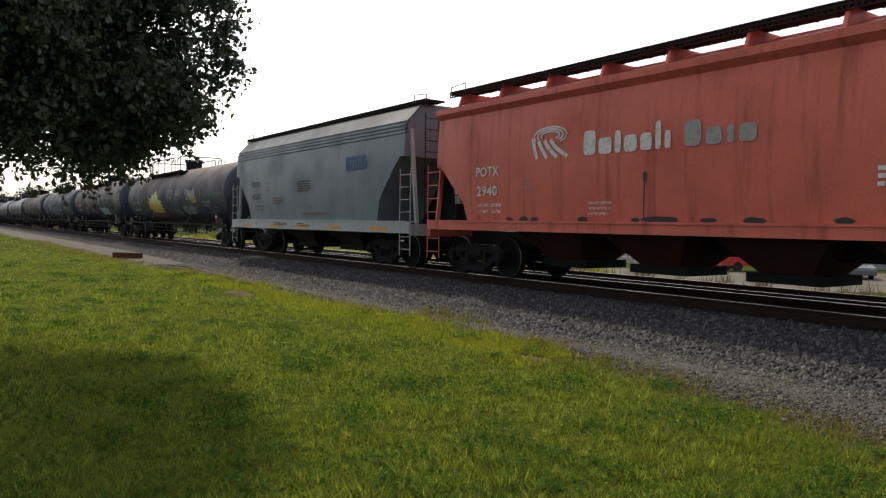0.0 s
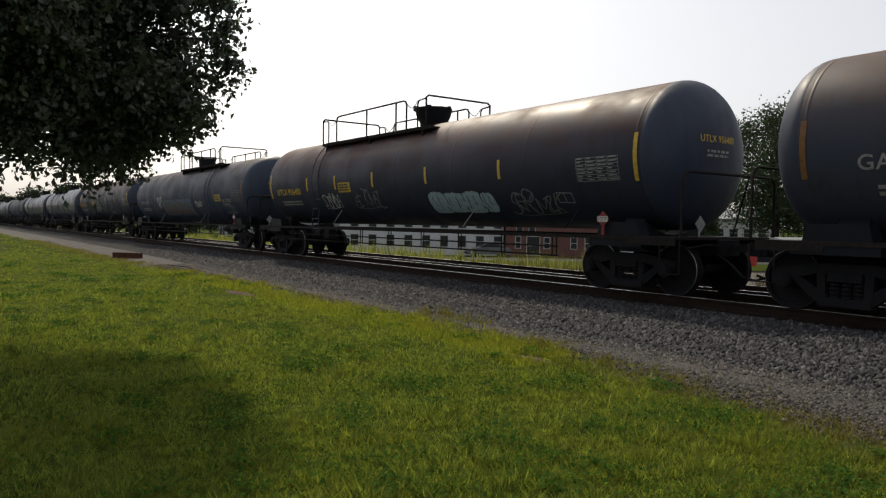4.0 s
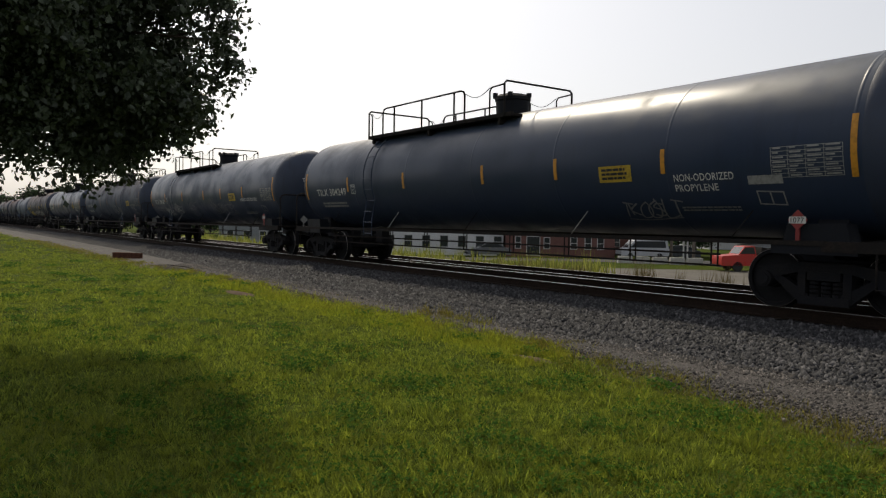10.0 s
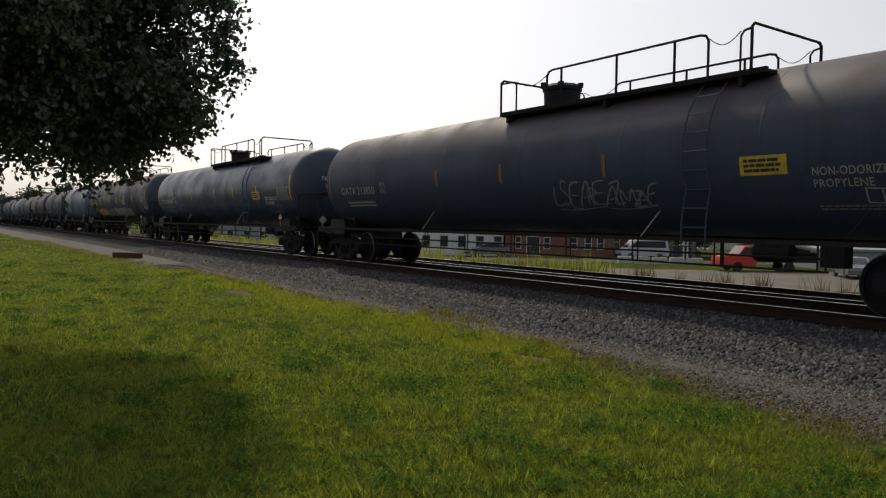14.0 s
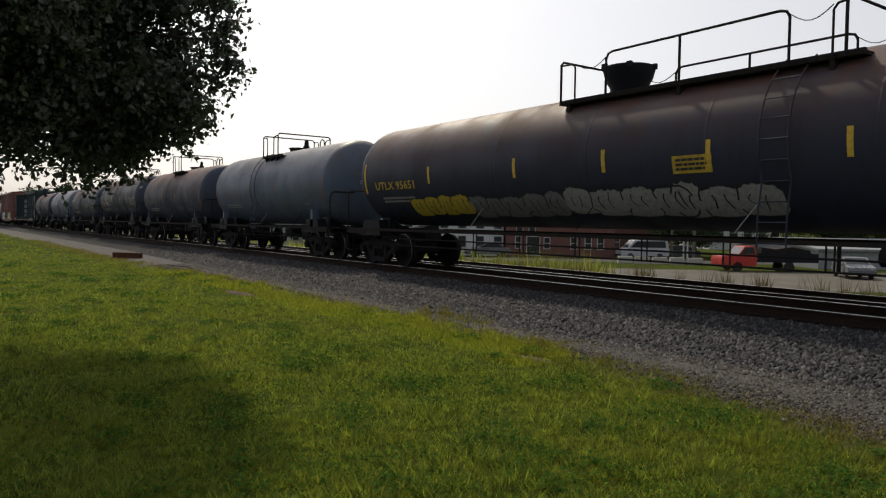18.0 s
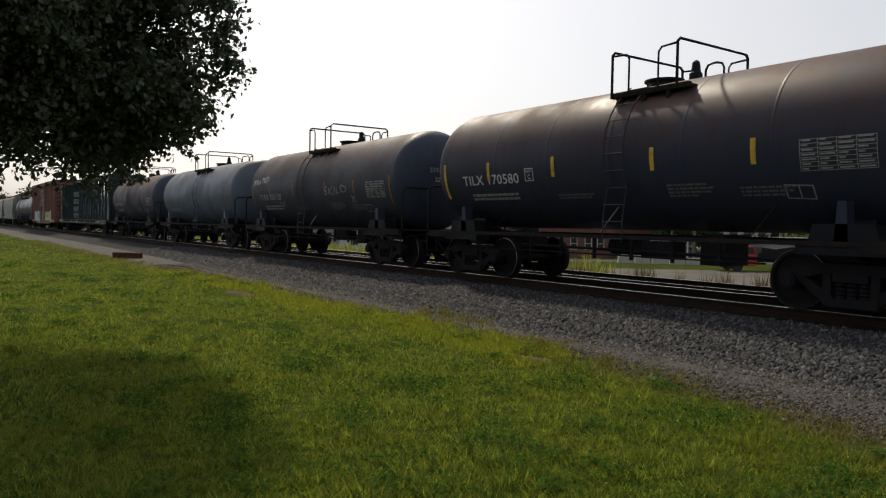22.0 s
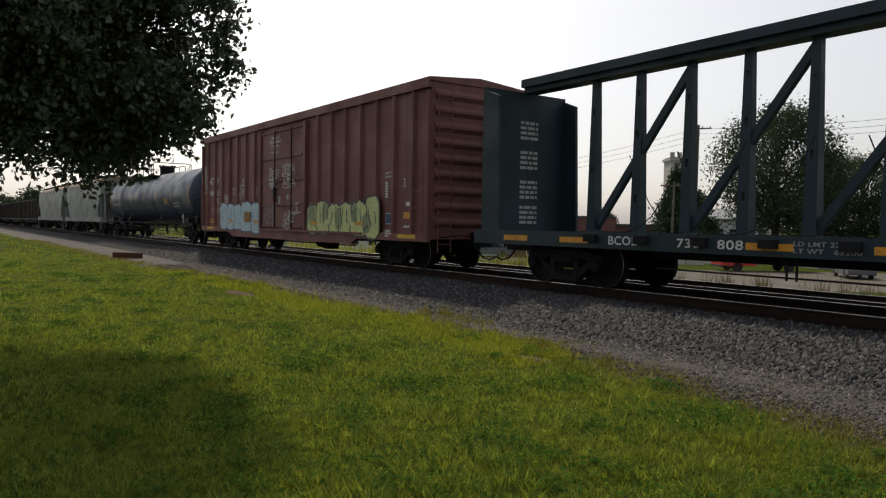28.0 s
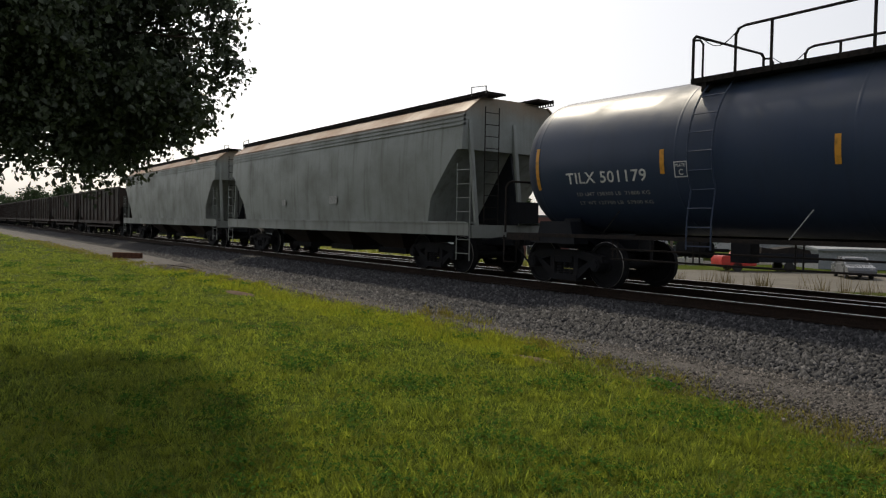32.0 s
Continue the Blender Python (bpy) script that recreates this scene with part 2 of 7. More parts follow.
def scrawl(w, h, seed, letters=5, width=0.03):
    """A thin sprayed tag that nobody can read: letter-like strokes that lean and run into one another, and a flourish."""
    rnd, out = random.Random(seed), []
    n = max(2, letters)
    for k in range(n):
        x0, kw, kh = w * k / n, w / n * rnd.uniform(1.3, 2.1), h * rnd.uniform(0.7, 1.1)
        z0, lean = h * rnd.uniform(-0.05, 0.15), rnd.uniform(0.0, 0.3)
        for line in rnd.choice(LETTERS):
            pts = [(x0 + kw * (a + rnd.uniform(-0.08, 0.08)) + lean * b * kh, z0 + kh * (b + rnd.uniform(-0.06, 0.06))) for a, b in line]
            out.append(stroke(smooth_path(pts, 6), width * rnd.uniform(0.75, 1.15)))
    if w > 1.6 * h:
        out.append(stroke(smooth_path([(0.05 * w, -0.1 * h), (w * 0.4, -0.16 * h), (w * 0.98, 0.0)]), width * 0.6))
    return joined(*out)


def word(text, w, h, lean=0.15):
    """Sprayed capitals that can be read, uneven and leaning."""
    v, f = glyphs(text, h, w)
    return [(x + lean * z, z * (1 + 0.18 * math.sin(3.1 * x / h)) + 0.10 * h * math.sin(1.7 * x / h)) for x, z in v], f


def spiky(cx, cz, rx, rz, seed, n=44):
    """A sprayed burst with ragged points."""
    rnd, pts = random.Random(seed), [(cx, cz)]
    rim = [(0.62 + 0.38 * rnd.random()) if i % 2 else (0.5 + 0.22 * rnd.random()) for i in range(n)]
    for k in (1, 2, 3, 4):
        for i in range(n):
            a = 6.283 * i / n
            r = rim[i] * k / 4 if k > 2 else 0.6 * k / 4
            pts.append((cx + rx * r * math.cos(a), cz + rz * r * math.sin(a)))
    fs = [(0, 1 + i, 1 + (i + 1) % n) for i in range(n)]
    for k in range(3):
        fs += [(1 + k * n + i, 1 + k * n + n + i, 1 + k * n + n + (i + 1) % n, 1 + k * n + (i + 1) % n) for i in range(n)]
    return pts, fs


def blob(cx, cz, rx, rz, seed=0, n=16):
    """A lumpy filled patch in three rings."""
    pts = [(cx, cz)]
    for k in (1, 2, 3):
        for i in range(n):
            a = 6.283 * i / n
            r = k / 3 * (1 + 0.22 * noise.noise((math.cos(a) * 1.3 + seed, math.sin(a) * 1.3, seed * 0.7)))
            pts.append((cx + rx * r * math.cos(a), cz + rz * r * math.sin(a)))
    fs = [(0, 1 + i, 1 + (i + 1) % n) for i in range(n)]
    for k in (0, 1):
        fs += [(1 + k * n + i, 1 + k * n + n + i, 1 + k * n + n + (i + 1) % n, 1 + k * n + (i + 1) % n) for i in range(n)]
    return pts, fs


def bubbles(w, h, seed, letters=5, line=0.045):
    """One piece of fat, merged, unreadable sprayed forms: its fill, and the dark lines round and in it."""
    rnd = random.Random(seed)
    cols = 14 * letters
    top, low = [], []
    wide = [rnd.uniform(0.75, 1.25) for _ in range(letters)]
    cum = [sum(wide[:i]) / sum(wide) for i in range(letters + 1)]
    lift = [rnd.uniform(0.82, 1.0) for _ in range(letters)]
    drop = [rnd.uniform(0.0, 0.14) for _ in range(letters)]
    shape = [rnd.uniform(0.25, 0.7) for _ in range(letters)]
    for i in range(cols + 1):
        u = i / cols
        k = min(letters - 1, max(q for q in range(letters) if cum[q] <= u + 1e-9))
        v = (u - cum[k]) / (cum[k + 1] - cum[k])
        bell = max(0.0, math.sin(math.pi * min(1, max(0, v)))) ** shape[k]
        ends = min(1.0, 0.75 + 6 * min(u, 1 - u))
        top.append((w * u, h * (0.5 + (lift[k] * (0.88 + 0.12 * bell) + 0.03 * rnd.uniform(-1, 1) - 0.5) * ends)))
        low.append((w * u + 0.02 * h * math.sin(9 * u), h * (0.5 - (0.5 - drop[k] - 0.06 * (1 - bell)) * ends)))
    n = len(top)
    rows = [[(a[0] + (c[0] - a[0]) * q / 8, a[1] + (c[1] - a[1]) * q / 8) for a, c in zip(top, low)] for q in range(9)]
    fill = ([p for r in rows for p in r], [(q * n + i, q * n + i + 1, (q + 1) * n + i + 1, (q + 1) * n + i) for q in range(8) for i in range(n - 1)])
    lines = [stroke(top, line), stroke(low, line), stroke([top[0], low[0]], line), stroke([top[-1], low[-1]], line)]
    for k in range(letters):
        a, c = cum[k] * w, cum[k + 1] * w
        m = (a + c) / 2
        if k:
            z1 = h * rnd.uniform(0.35, 0.6)
            lines.append(stroke(smooth_path([(a, 0.82 * h), (a + 0.06 * h * rnd.uniform(-1, 1), 0.7 * h), (a + 0.1 * h * rnd.uniform(-1, 1), z1)], 5), line * 0.9))
            lines.append(stroke(smooth_path([(a, 0.14 * h), (a + 0.08 * h * rnd.uniform(-1, 1), 0.22 * h), (a + 0.12 * h * rnd.uniform(-1, 1), 0.33 * h)], 5), line * 0.9))
        for q in (-0.22, 0.12):
            x0 = m + q * (c - a)
            lines.append(stroke(smooth_path([(x0, h * rnd.uniform(0.62, 0.78)), (x0 + 0.07 * h * rnd.uniform(-1, 1), 0.55 * h), (x0 + 0.12 * h * rnd.uniform(-1, 1), h * rnd.uniform(0.2, 0.42))], 5), line * rnd.uniform(0.5, 0.9)))
    return fill, joined(*lines)


def on_tank(flat, x, z, lift, r, zc, tilt=0.0):
    """Lay flat marks on the camera side of a tank of radius r with its axis at height zc, lower left corner at (x, z)."""
    s = Shape()
    a0 = math.asin(max(-0.99, min(0.99, (z - zc) / r)))
    rr = r + lift
    vs = []
    for px, pz, *up in flat[0]:
        a = a0 + (pz + tilt * px) / r
        rr = r + lift + sum(up)
        vs.append((x + px, -rr * math.cos(a), zc + rr * math.sin(a)))
    return s.add(vs, flat[1])


def on_side(flat, x, z, y, tilt=0.0):
    """Lay flat marks on an upright side at y."""
    return Shape().add([(x + px, y - sum(up), z + pz + tilt * px) for px, pz, *up in flat[0]], flat[1])


# ================= running gear =================
def wheelset_mesh():
    s = Shape()
    prof = [(-0.85, 0.10), (-0.85, 0.135), (-0.80, 0.15), (-0.775, 0.30), (-0.79, 0.385), (-0.832, 0.392), (-0.836, 0.446), (-0.828, 0.456),
            (-0.72, 0.457), (-0.705, 0.482), (-0.692, 0.482), (-0.685, 0.40), (-0.73, 0.36), (-0.735, 0.16), (-0.68, 0.13)]
    s.lathe(prof, 32, "y")
    s.lathe([(-a, r) for a, r in prof], 32, "y")
    s.rod((0, -1.06, 0), (0, 1.06, 0), 0.075, 12)
    for y in (-1.065, 1.065):
        for k in range(3):
            a = k * 2.094
            s.rod((0.05 * math.cos(a), y - 0.02, 0.05 * math.sin(a)), (0.05 * math.cos(a), y + 0.02, 0.05 * math.sin(a)), 0.016, 6)
    me = s.mesh("wheelset", M_TREAD)
    me.materials.append(M_RIMEDGE)
    for f in me.polygons:
        c = f.center
        if math.hypot(c.x, c.z) > 0.418 and abs(abs(c.y) - 0.83) < 0.02:
            f.material_index = 1
    return me


def side_frame_mesh():
    s = Shape()
    a, b = -0.085, 0.085
    s.prism([(-1.06, 0.50), (-0.98, 0.63), (-0.42, 0.73), (0.42, 0.73), (0.98, 0.63), (1.06, 0.50), (0.74, 0.49), (0.36, 0.59), (-0.36, 0.59), (-0.74, 0.49)], a, b)
    for k in (-1, 1):
        s.prism([(k * 0.84, 0.53), (k * 0.62, 0.50), (k * 0.24, 0.27), (k * 0.24, 0.13), (k * 0.36, 0.13)], a + 0.01, b - 0.01)
        s.box(min(k * 0.27, k * 0.39), max(k * 0.27, k * 0.39), a, b, 0.2, 0.62)
        s.rod((k * 0.889, a - 0.07, 0.457), (k * 0.889, b, 0.457), 0.125, 14)
        s.rod((k * 0.889, a - 0.09, 0.457), (k * 0.889, a - 0.05, 0.457), 0.085, 12)
        s.box(k * 0.889 - 0.14, k * 0.889 + 0.14, a, b, 0.55, 0.63)
    s.box(-0.37, 0.37, a - 0.02, b + 0.02, 0.115, 0.235)
    for x in (-0.17, 0, 0.17):
        for z in range(4):
            s.rod((x, 0, 0.235 + z * 0.06), (x, 0, 0.275 + z * 0.06), 0.075, 10)
    s.box(-0.24, 0.24, a - 0.02, b + 0.02, 0.475, 0.6)
    return s.mesh("side_frame", M_STEEL)


def truck_mesh():
    s = Shape()
    s.prism([(-1.02, 0.5), (-0.5, 0.40), (0.5, 0.40), (1.02, 0.5), (1.02, 0.6), (0.4, 0.68), (-0.4, 0.68), (-1.02, 0.6)], -0.2, 0.2, "x")
    s.rod((0, 0, 0.6), (0, 0, 0.78), 0.18, 16)
    for x in (-0.36, 0.36):
        s.box(x - 0.06, x + 0.06, -0.75, 0.75, 0.36, 0.46)
        for y in (-0.75, 0.75):
            s.box(x + (0.02 if x > 0 else -0.09), x + (0.09 if x > 0 else -0.02), y - 0.05, y + 0.05, 0.26, 0.54)
    return s.mesh("truck", M_STEEL)


WHEELSETS = []


def add_trucks(car, tc):
    for x in (tc, -tc):
        tr = part("truck", cached("truck", truck_mesh), None, car, "dark cast steel two-axle truck", at=Matrix.Translation((x, 0, 0)))
        for y in (-1.0, 1.0):
            part("side_frame", cached("side_frame", side_frame_mesh), None, tr, at=Matrix.Translation((0, y, 0)))
        for dx in (-0.889, 0.889):
            WHEELSETS.append(part("wheelset", cached("wheelset", wheelset_mesh), None, tr, at=Matrix.Translation((dx, 0, 0.457))))


def coupler_mesh():
    s = Shape()
    s.box(-0.75, -0.1, -0.065, 0.065, 0.80, 0.93)
    s.prism([(-0.12, -0.12), (0.0, -0.17), (0.16, -0.12), (0.16, -0.02), (0.03, 0.0), (0.06, 0.10), (0.16, 0.14), (0.1, 0.19), (-0.06, 0.17), (-0.12, 0.1)], 0.74, 0.99, "z")
    s.box(-0.8, -0.55, -0.2, 0.2, 0.72, 1.0)
    s.pipe([(-0.7, -0.22, 0.74), (-0.45, -0.24, 0.6), (-0.2, -0.24, 0.38), (0.02, -0.2, 0.33), (0.2, -0.16, 0.4)], 0.022, 6)
    s.pipe([(-0.65, -0.2, 0.9), (-0.6, -0.7, 0.92), (-0.6, -1.3, 0.86)], 0.014, 5)
    return s.mesh("coupler", M_STEEL)


def add_couplers(car, half):
    me = cached("coupler", coupler_mesh)
    part("coupler", me, None, car, at=Matrix.Translation((half, 0, 0)))
    part("coupler", me, None, car, at=Matrix.Translation((-half, 0, 0)) @ Matrix.Rotation(math.pi, 4, "Z"))


# ================= tank cars =================
TR, TZ = 1.40, 2.47      # radius of the tanks and height of their axis
TRACK_Y = 11.665
TRAIN = []               # (car, place along the train)


def place_car(name, s, label, category, group):
    car = thing(name, pose(s, TRACK_Y, 0), label, category, group)
    TRAIN.append((car, s))
    return car


def tank_shell(half, depth):
    prof = [(-half, TR - 0.004)]
    seams = [-half + 0.11] + [half * k for k in (-0.62, -0.3, 0.02, 0.33, 0.64)] + [half - 0.11]
    for x in seams:
        prof += [(x - 0.035, TR), (x - 0.02, TR), (x - 0.015, TR + 0.002), (x + 0.015, TR + 0.002), (x + 0.02, TR), (x + 0.035, TR)]
    prof += [(half, TR - 0.004)]
    return Shape().lathe(prof, 64, "x", (0, 0, TZ))


def tank_head(half, depth, d):
    prof = [(d * (half - 0.01), TR - 0.006)]
    for i in range(12, -1, -1):
        a = math.pi / 2 * i / 12
        prof.append((d * (half + 0.002 + depth * math.cos(a)), max(0.03, (TR - 0.002) * math.sin(a) ** 0.9)))
    return Shape().lathe(prof, 64, "x", (0, 0, TZ))


def hoop(s, points, r=0.022):
    s.pipe(points, r, 6)


def tank_walkway(x0, x1, z, top, rail=None):
    """Gratings along both shoulders of the tank with cross walks at their ends, and the bent tube rails round them."""
    decks, rails = [], []
    w = 1.06
    for y in (-1, 1):
        d = Shape()
        for k in range(4):
            a, b = sorted((y * (w - 0.085 * k), y * (w - 0.085 * k - 0.076)))
            d.box(x0 - 0.04, x1 + 0.25, a, b, z - 0.05, z + 0.04 - 0.03 * (k > 0))
        n = int((x1 - x0) / 0.14)
        for i in range(n + 1):
            x = x0 + (x1 - x0) * i / n
            a, b = sorted((y * w, y * (w - 0.3)))
            d.box(x - 0.012, x + 0.012, a, b, z - 0.045, z + 0.006)
        for x in (x0 + 0.2, (x0 + x1) / 2, x1 - 0.2):
            a, b = sorted((y * (w - 0.34), y * (w - 0.02)))
            d.box(x - 0.04, x + 0.04, a, b, z - 0.2, z - 0.04)
        decks.append(d)

    def bent(a, b, y, t, posts):
        s = Shape().pipe([(a, y, z - 0.05), (a, y, t - 0.12), (a + 0.05, y, t - 0.03), (a + 0.16, y, t), (b - 0.16, y, t), (b - 0.05, y, t - 0.03), (b, y, t - 0.12), (b, y, z - 0.05)], 0.024)
        for x in posts:
            s.rod((x, y, z - 0.05), (x, y, t), 0.024, 6)
        rails.append(s)

    def cross(x, d, back):
        s = Shape().pipe([(x, -w, z - 0.05), (x, -w, top - 0.06), (x, -w + 0.07, top), (x, w - 0.07, top), (x, w, top - 0.06), (x, w, z - 0.05)], 0.026)
        for y in (-w, w):
            s.pipe([(x, y, top - 0.08), (x - d * (back - 0.06), y, top - 0.1), (x - d * back, y, top - 0.18), (x - d * back, y, z)], 0.02)
        rails.append(s)
    back0, start, stop, back1, posts = rail or (0.4, 0.62, 0.95, 0.4, (1.7, 3.1, 4.5))
    if x1 - x0 > 3:
        for y in (-w, w):
            bent(x0 + start, x1 - stop, y, top - 0.02, [x0 + q for q in posts])
            for a, b in ((x1 - stop, x1 - back1), (x0 + back0, x0 + start)):
                rails.append(Shape().pipe([(a + (b - a) * u / 6, y, top - 0.1 - 0.16 * math.sin(math.pi * u / 6)) for u in range(7)], 0.009, 4))
    else:
        bent(x0 + 0.55, x1 - 0.5, w, top - 0.02, ())
    cross(x0, -1, back0)
    cross(x1, 1, back1)
    return decks, rails


def rung_mesh(mat):
    return Shape().rod((-0.23, 0, 0), (0.23, 0, 0), 0.012, 5).mesh("rung", mat)


def tank_ladder(car, x, mat):
    rr = TR + 0.09
    pts = [(math.cos(a) * -rr, TZ + rr * math.sin(a)) for a in [radians(-35 + 10.5 * i) for i in range(10)]]
    lad = None
    for dx in (-0.23, 0.23):
        s = Shape().pipe([(x + dx, -1.45, 0.85), (x + dx, -1.45, 1.3)] + [(x + dx, y, z) for y, z in pts if z > 1.7], 0.015, 5)
        lad = part("stringer", s, mat, lad) if lad else part("ladder", s, mat, car)
        if lad.name.startswith("stringer"):
            lad = lad.parent
    for i in range(1, 11):
        z = 0.6 + 0.31 * i
        a = math.asin(max(-1, min(1, (z - TZ) / rr))) if z > 1.7 else None
        y = -rr * math.cos(a) if a is not None else -1.45
        part("rung", cached("rung " + mat.name, lambda: rung_mesh(mat)), None, lad, at=Matrix.Translation((x, y, z)))


def end_hoop(x, d, y):
    """The bent tube rail across the end platform."""
    return Shape().pipe([(x, -y, 1.05), (x, -y, 2.02), (x, -y + 0.06, 2.12), (x, -y + 0.16, 2.16), (x, y - 0.16, 2.16), (x, y - 0.06, 2.12), (x, y, 2.02), (x, y, 1.05)], 0.024)


def tank_marks(car, half, spec):
    """Lettering, reflective tape, placards and spray paint on the camera's side."""
    long = half > 7
    mark_x, box_x, table_x = (spec.get("mark_x", -7.95), -5.66, spec.get("table_x", 7.5)) if long else (-4.35, -2.2, 3.72)
    nose = spec.get("mid", 0.0)
    tape = [(-half + 0.1, 0.85, 1.94)] + [(x, 0.42, 2.13) for x in (-5.85, -2.75, 0.6, 2.95, 5.55)] + [(half - 0.1, 0.87, 1.95)] if long else [(-5.05, 0.85, 1.74)] + [(x, 0.4, 2.12) for x in (-3.4, -1.35, 1.1, 3.0)] + [(5.05, 0.85, 1.74)]
    lay = lambda f, x, z, lift=0.004, tilt=0.0: on_tank(f, x, z, lift + 0.005, TR, TZ, tilt)
    letter = spec.get("ink", M_WHITE)
    for x, h, z in ([(q, 0.42, 2.13) for q in spec["tape_x"]] + [tape[0], tape[-1]] if "tape_x" in spec else tape):
        part("reflective_stripe", lay(quads([(-0.045, 0, 0.045, h)]), x, z), spec.get("stripe", M_ORANGE), car)
    if spec.get("mark"):
        w = spec.get("mark_w", 1.95)
        part("car_number", lay(glyphs(spec["mark"], 0.22, w), mark_x, 2.03), letter, car)
        if spec.get("weights"):
            for i, line in enumerate(spec["weights"]):
                part("weight_lettering", lay(glyphs(line, 0.075, w * 0.9), mark_x + 0.2, 1.80 - 0.16 * i), M_GREYW, car)
        else:
            part("stencil", lay(bars([w * 0.82, w * 0.82], 0.06, 0.4, spec["seed"]), mark_x + 0.22, 1.78), M_GREYW, car)
        if spec.get("plate", True):
            fl = frame_lines(0.26, 0.27, 0.018)
            g1, g2 = glyphs("PLATE", 0.05, 0.18), glyphs("C", 0.1)
            fl = joined(fl, ([(a + 0.04, b + 0.18) for a, b in g1[0]], g1[1]), ([(a + 0.09, b + 0.04) for a, b in g2[0]], g2[1]))
            part("plate_letter_box", lay(fl, box_x, 2.06), letter, car)
    if spec.get("head"):
        g = glyphs(spec["head"], 0.13, 0.95)
        vs = []
        for a, b in g[0]:
            y, z = a - 0.55, b + 0.18
            vs.append((half + nose + 0.68 * max(0, 1 - (math.hypot(y, z) / TR) ** 2.22) ** 0.5 + 0.02, y, TZ + z))
        part("end_number", Shape().add(vs, g[1]), letter, car)
        g = bars([0.62, 0.6], 0.045, 0.8, spec["seed"] + 40)
        vs = [(half + nose + 0.68 * max(0, 1 - (math.hypot(a - 0.4, b) / TR) ** 2.22) ** 0.5 + 0.02, a - 0.4, TZ + b) for a, b in g[0]]
        part("end_stencil", Shape().add(vs, g[1]), M_GREYW, car)
    if spec.get("placard", True):
        part("warning_panel", lay(quads([(0, 0, 0.76, 0.3)]), spec.get("panel_x", 4.1), 2.03, 0.004), M_YELLOW, car, "yellow emergency contact panel")
        part("panel_writing", lay(bars([0.56, 0.6, 0.56], 0.045, 0.3, spec["seed"] + 5), spec.get("panel_x", 4.1) + 0.07, 2.23, 0.008), M_DARKLET, car)
    for i, line in enumerate(spec.get("cargo", ())):
        part("cargo_lettering", lay(glyphs(line, 0.125, spec.get("cargo_w", (1.12, 0.82)[i % 2])), spec.get("cargo_x", 5.75), 1.99 - 0.165 * i), spec.get("cargo_ink", M_WHITE), car)
        part("stencil", lay(bars([1.1, 1.1], 0.035, 0.4, spec["seed"] + 9), spec.get("cargo_x", 5.75), 1.55), M_GREYW, car)
    if spec.get("table", True):
        part("test_data_table", lay(joined(frame_lines(1.06, 0.46, 0.009, 3, 6), quads([(0.03 + 0.263 * i, 0.022 + 0.068 * j, 0.03 + 0.263 * i + (0.09, 0.2, 0.13, 0.17, 0.21)[(3 * i + 2 * j) % 5], 0.045 + 0.068 * j) for i in range(4) for j in range(7)])), table_x, 1.98), spec.get("table_ink", M_GREYW), car)
        part("stencil_box", lay(frame_lines(0.44, 0.25, 0.022, 1), spec.get("box_x", table_x - 0.3), 1.6, 0.004, -0.06), M_GREYW, car)
    if spec.get("diamond", True):
        s = Shape()
        s.prism([((half * 0.905 + nose) - 0.15, 1.35), ((half * 0.905 + nose), 1.2), ((half * 0.905 + nose) + 0.15, 1.35), ((half * 0.905 + nose), 1.5)], -1.42, -1.41)
        s.box((half * 0.905 + nose) - 0.03, (half * 0.905 + nose) + 0.03, -1.41, -1.39, 1.02, 1.4)
        pl = part("placard", s, spec.get("diamond_mat", M_RED), car, "diamond hazard placard")
        px = half * 0.905 + nose
        part("number_plate", on_side(quads([(0, 0, 0.25, 0.1)]), px - 0.125, 1.30, -1.424), M_WHITE, pl, "white plate of the placard")
        if spec.get("un"):
            part("number_lettering", on_side(glyphs(spec["un"], 0.075, 0.2), px - 0.1, 1.312, -1.428), M_DARKLET, pl)
        if long:
            e = Shape().prism([(-0.62, 1.28), (-0.47, 1.13), (-0.32, 1.28), (-0.47, 1.43)], half + 0.62, half + 0.63, "x").rod((half + 0.6, -0.47, 1.02), (half + 0.6, -0.47, 1.3), 0.02, 5)
            part("placard", e, M_GREYW, car, "diamond hazard placard")
    if not long:
        for x, z, ws in ((-1.35, 1.74, [0.98, 0.9]), (1.33, 1.84, [0.8, 0.9, 0.85, 0.6]), (2.7, 1.76, [0.9, 0.85, 0.7])):
            part("stencil", lay(bars(ws, 0.04, 0.5, spec["seed"] + int(z * 50)), x, z), M_DIMW, car)
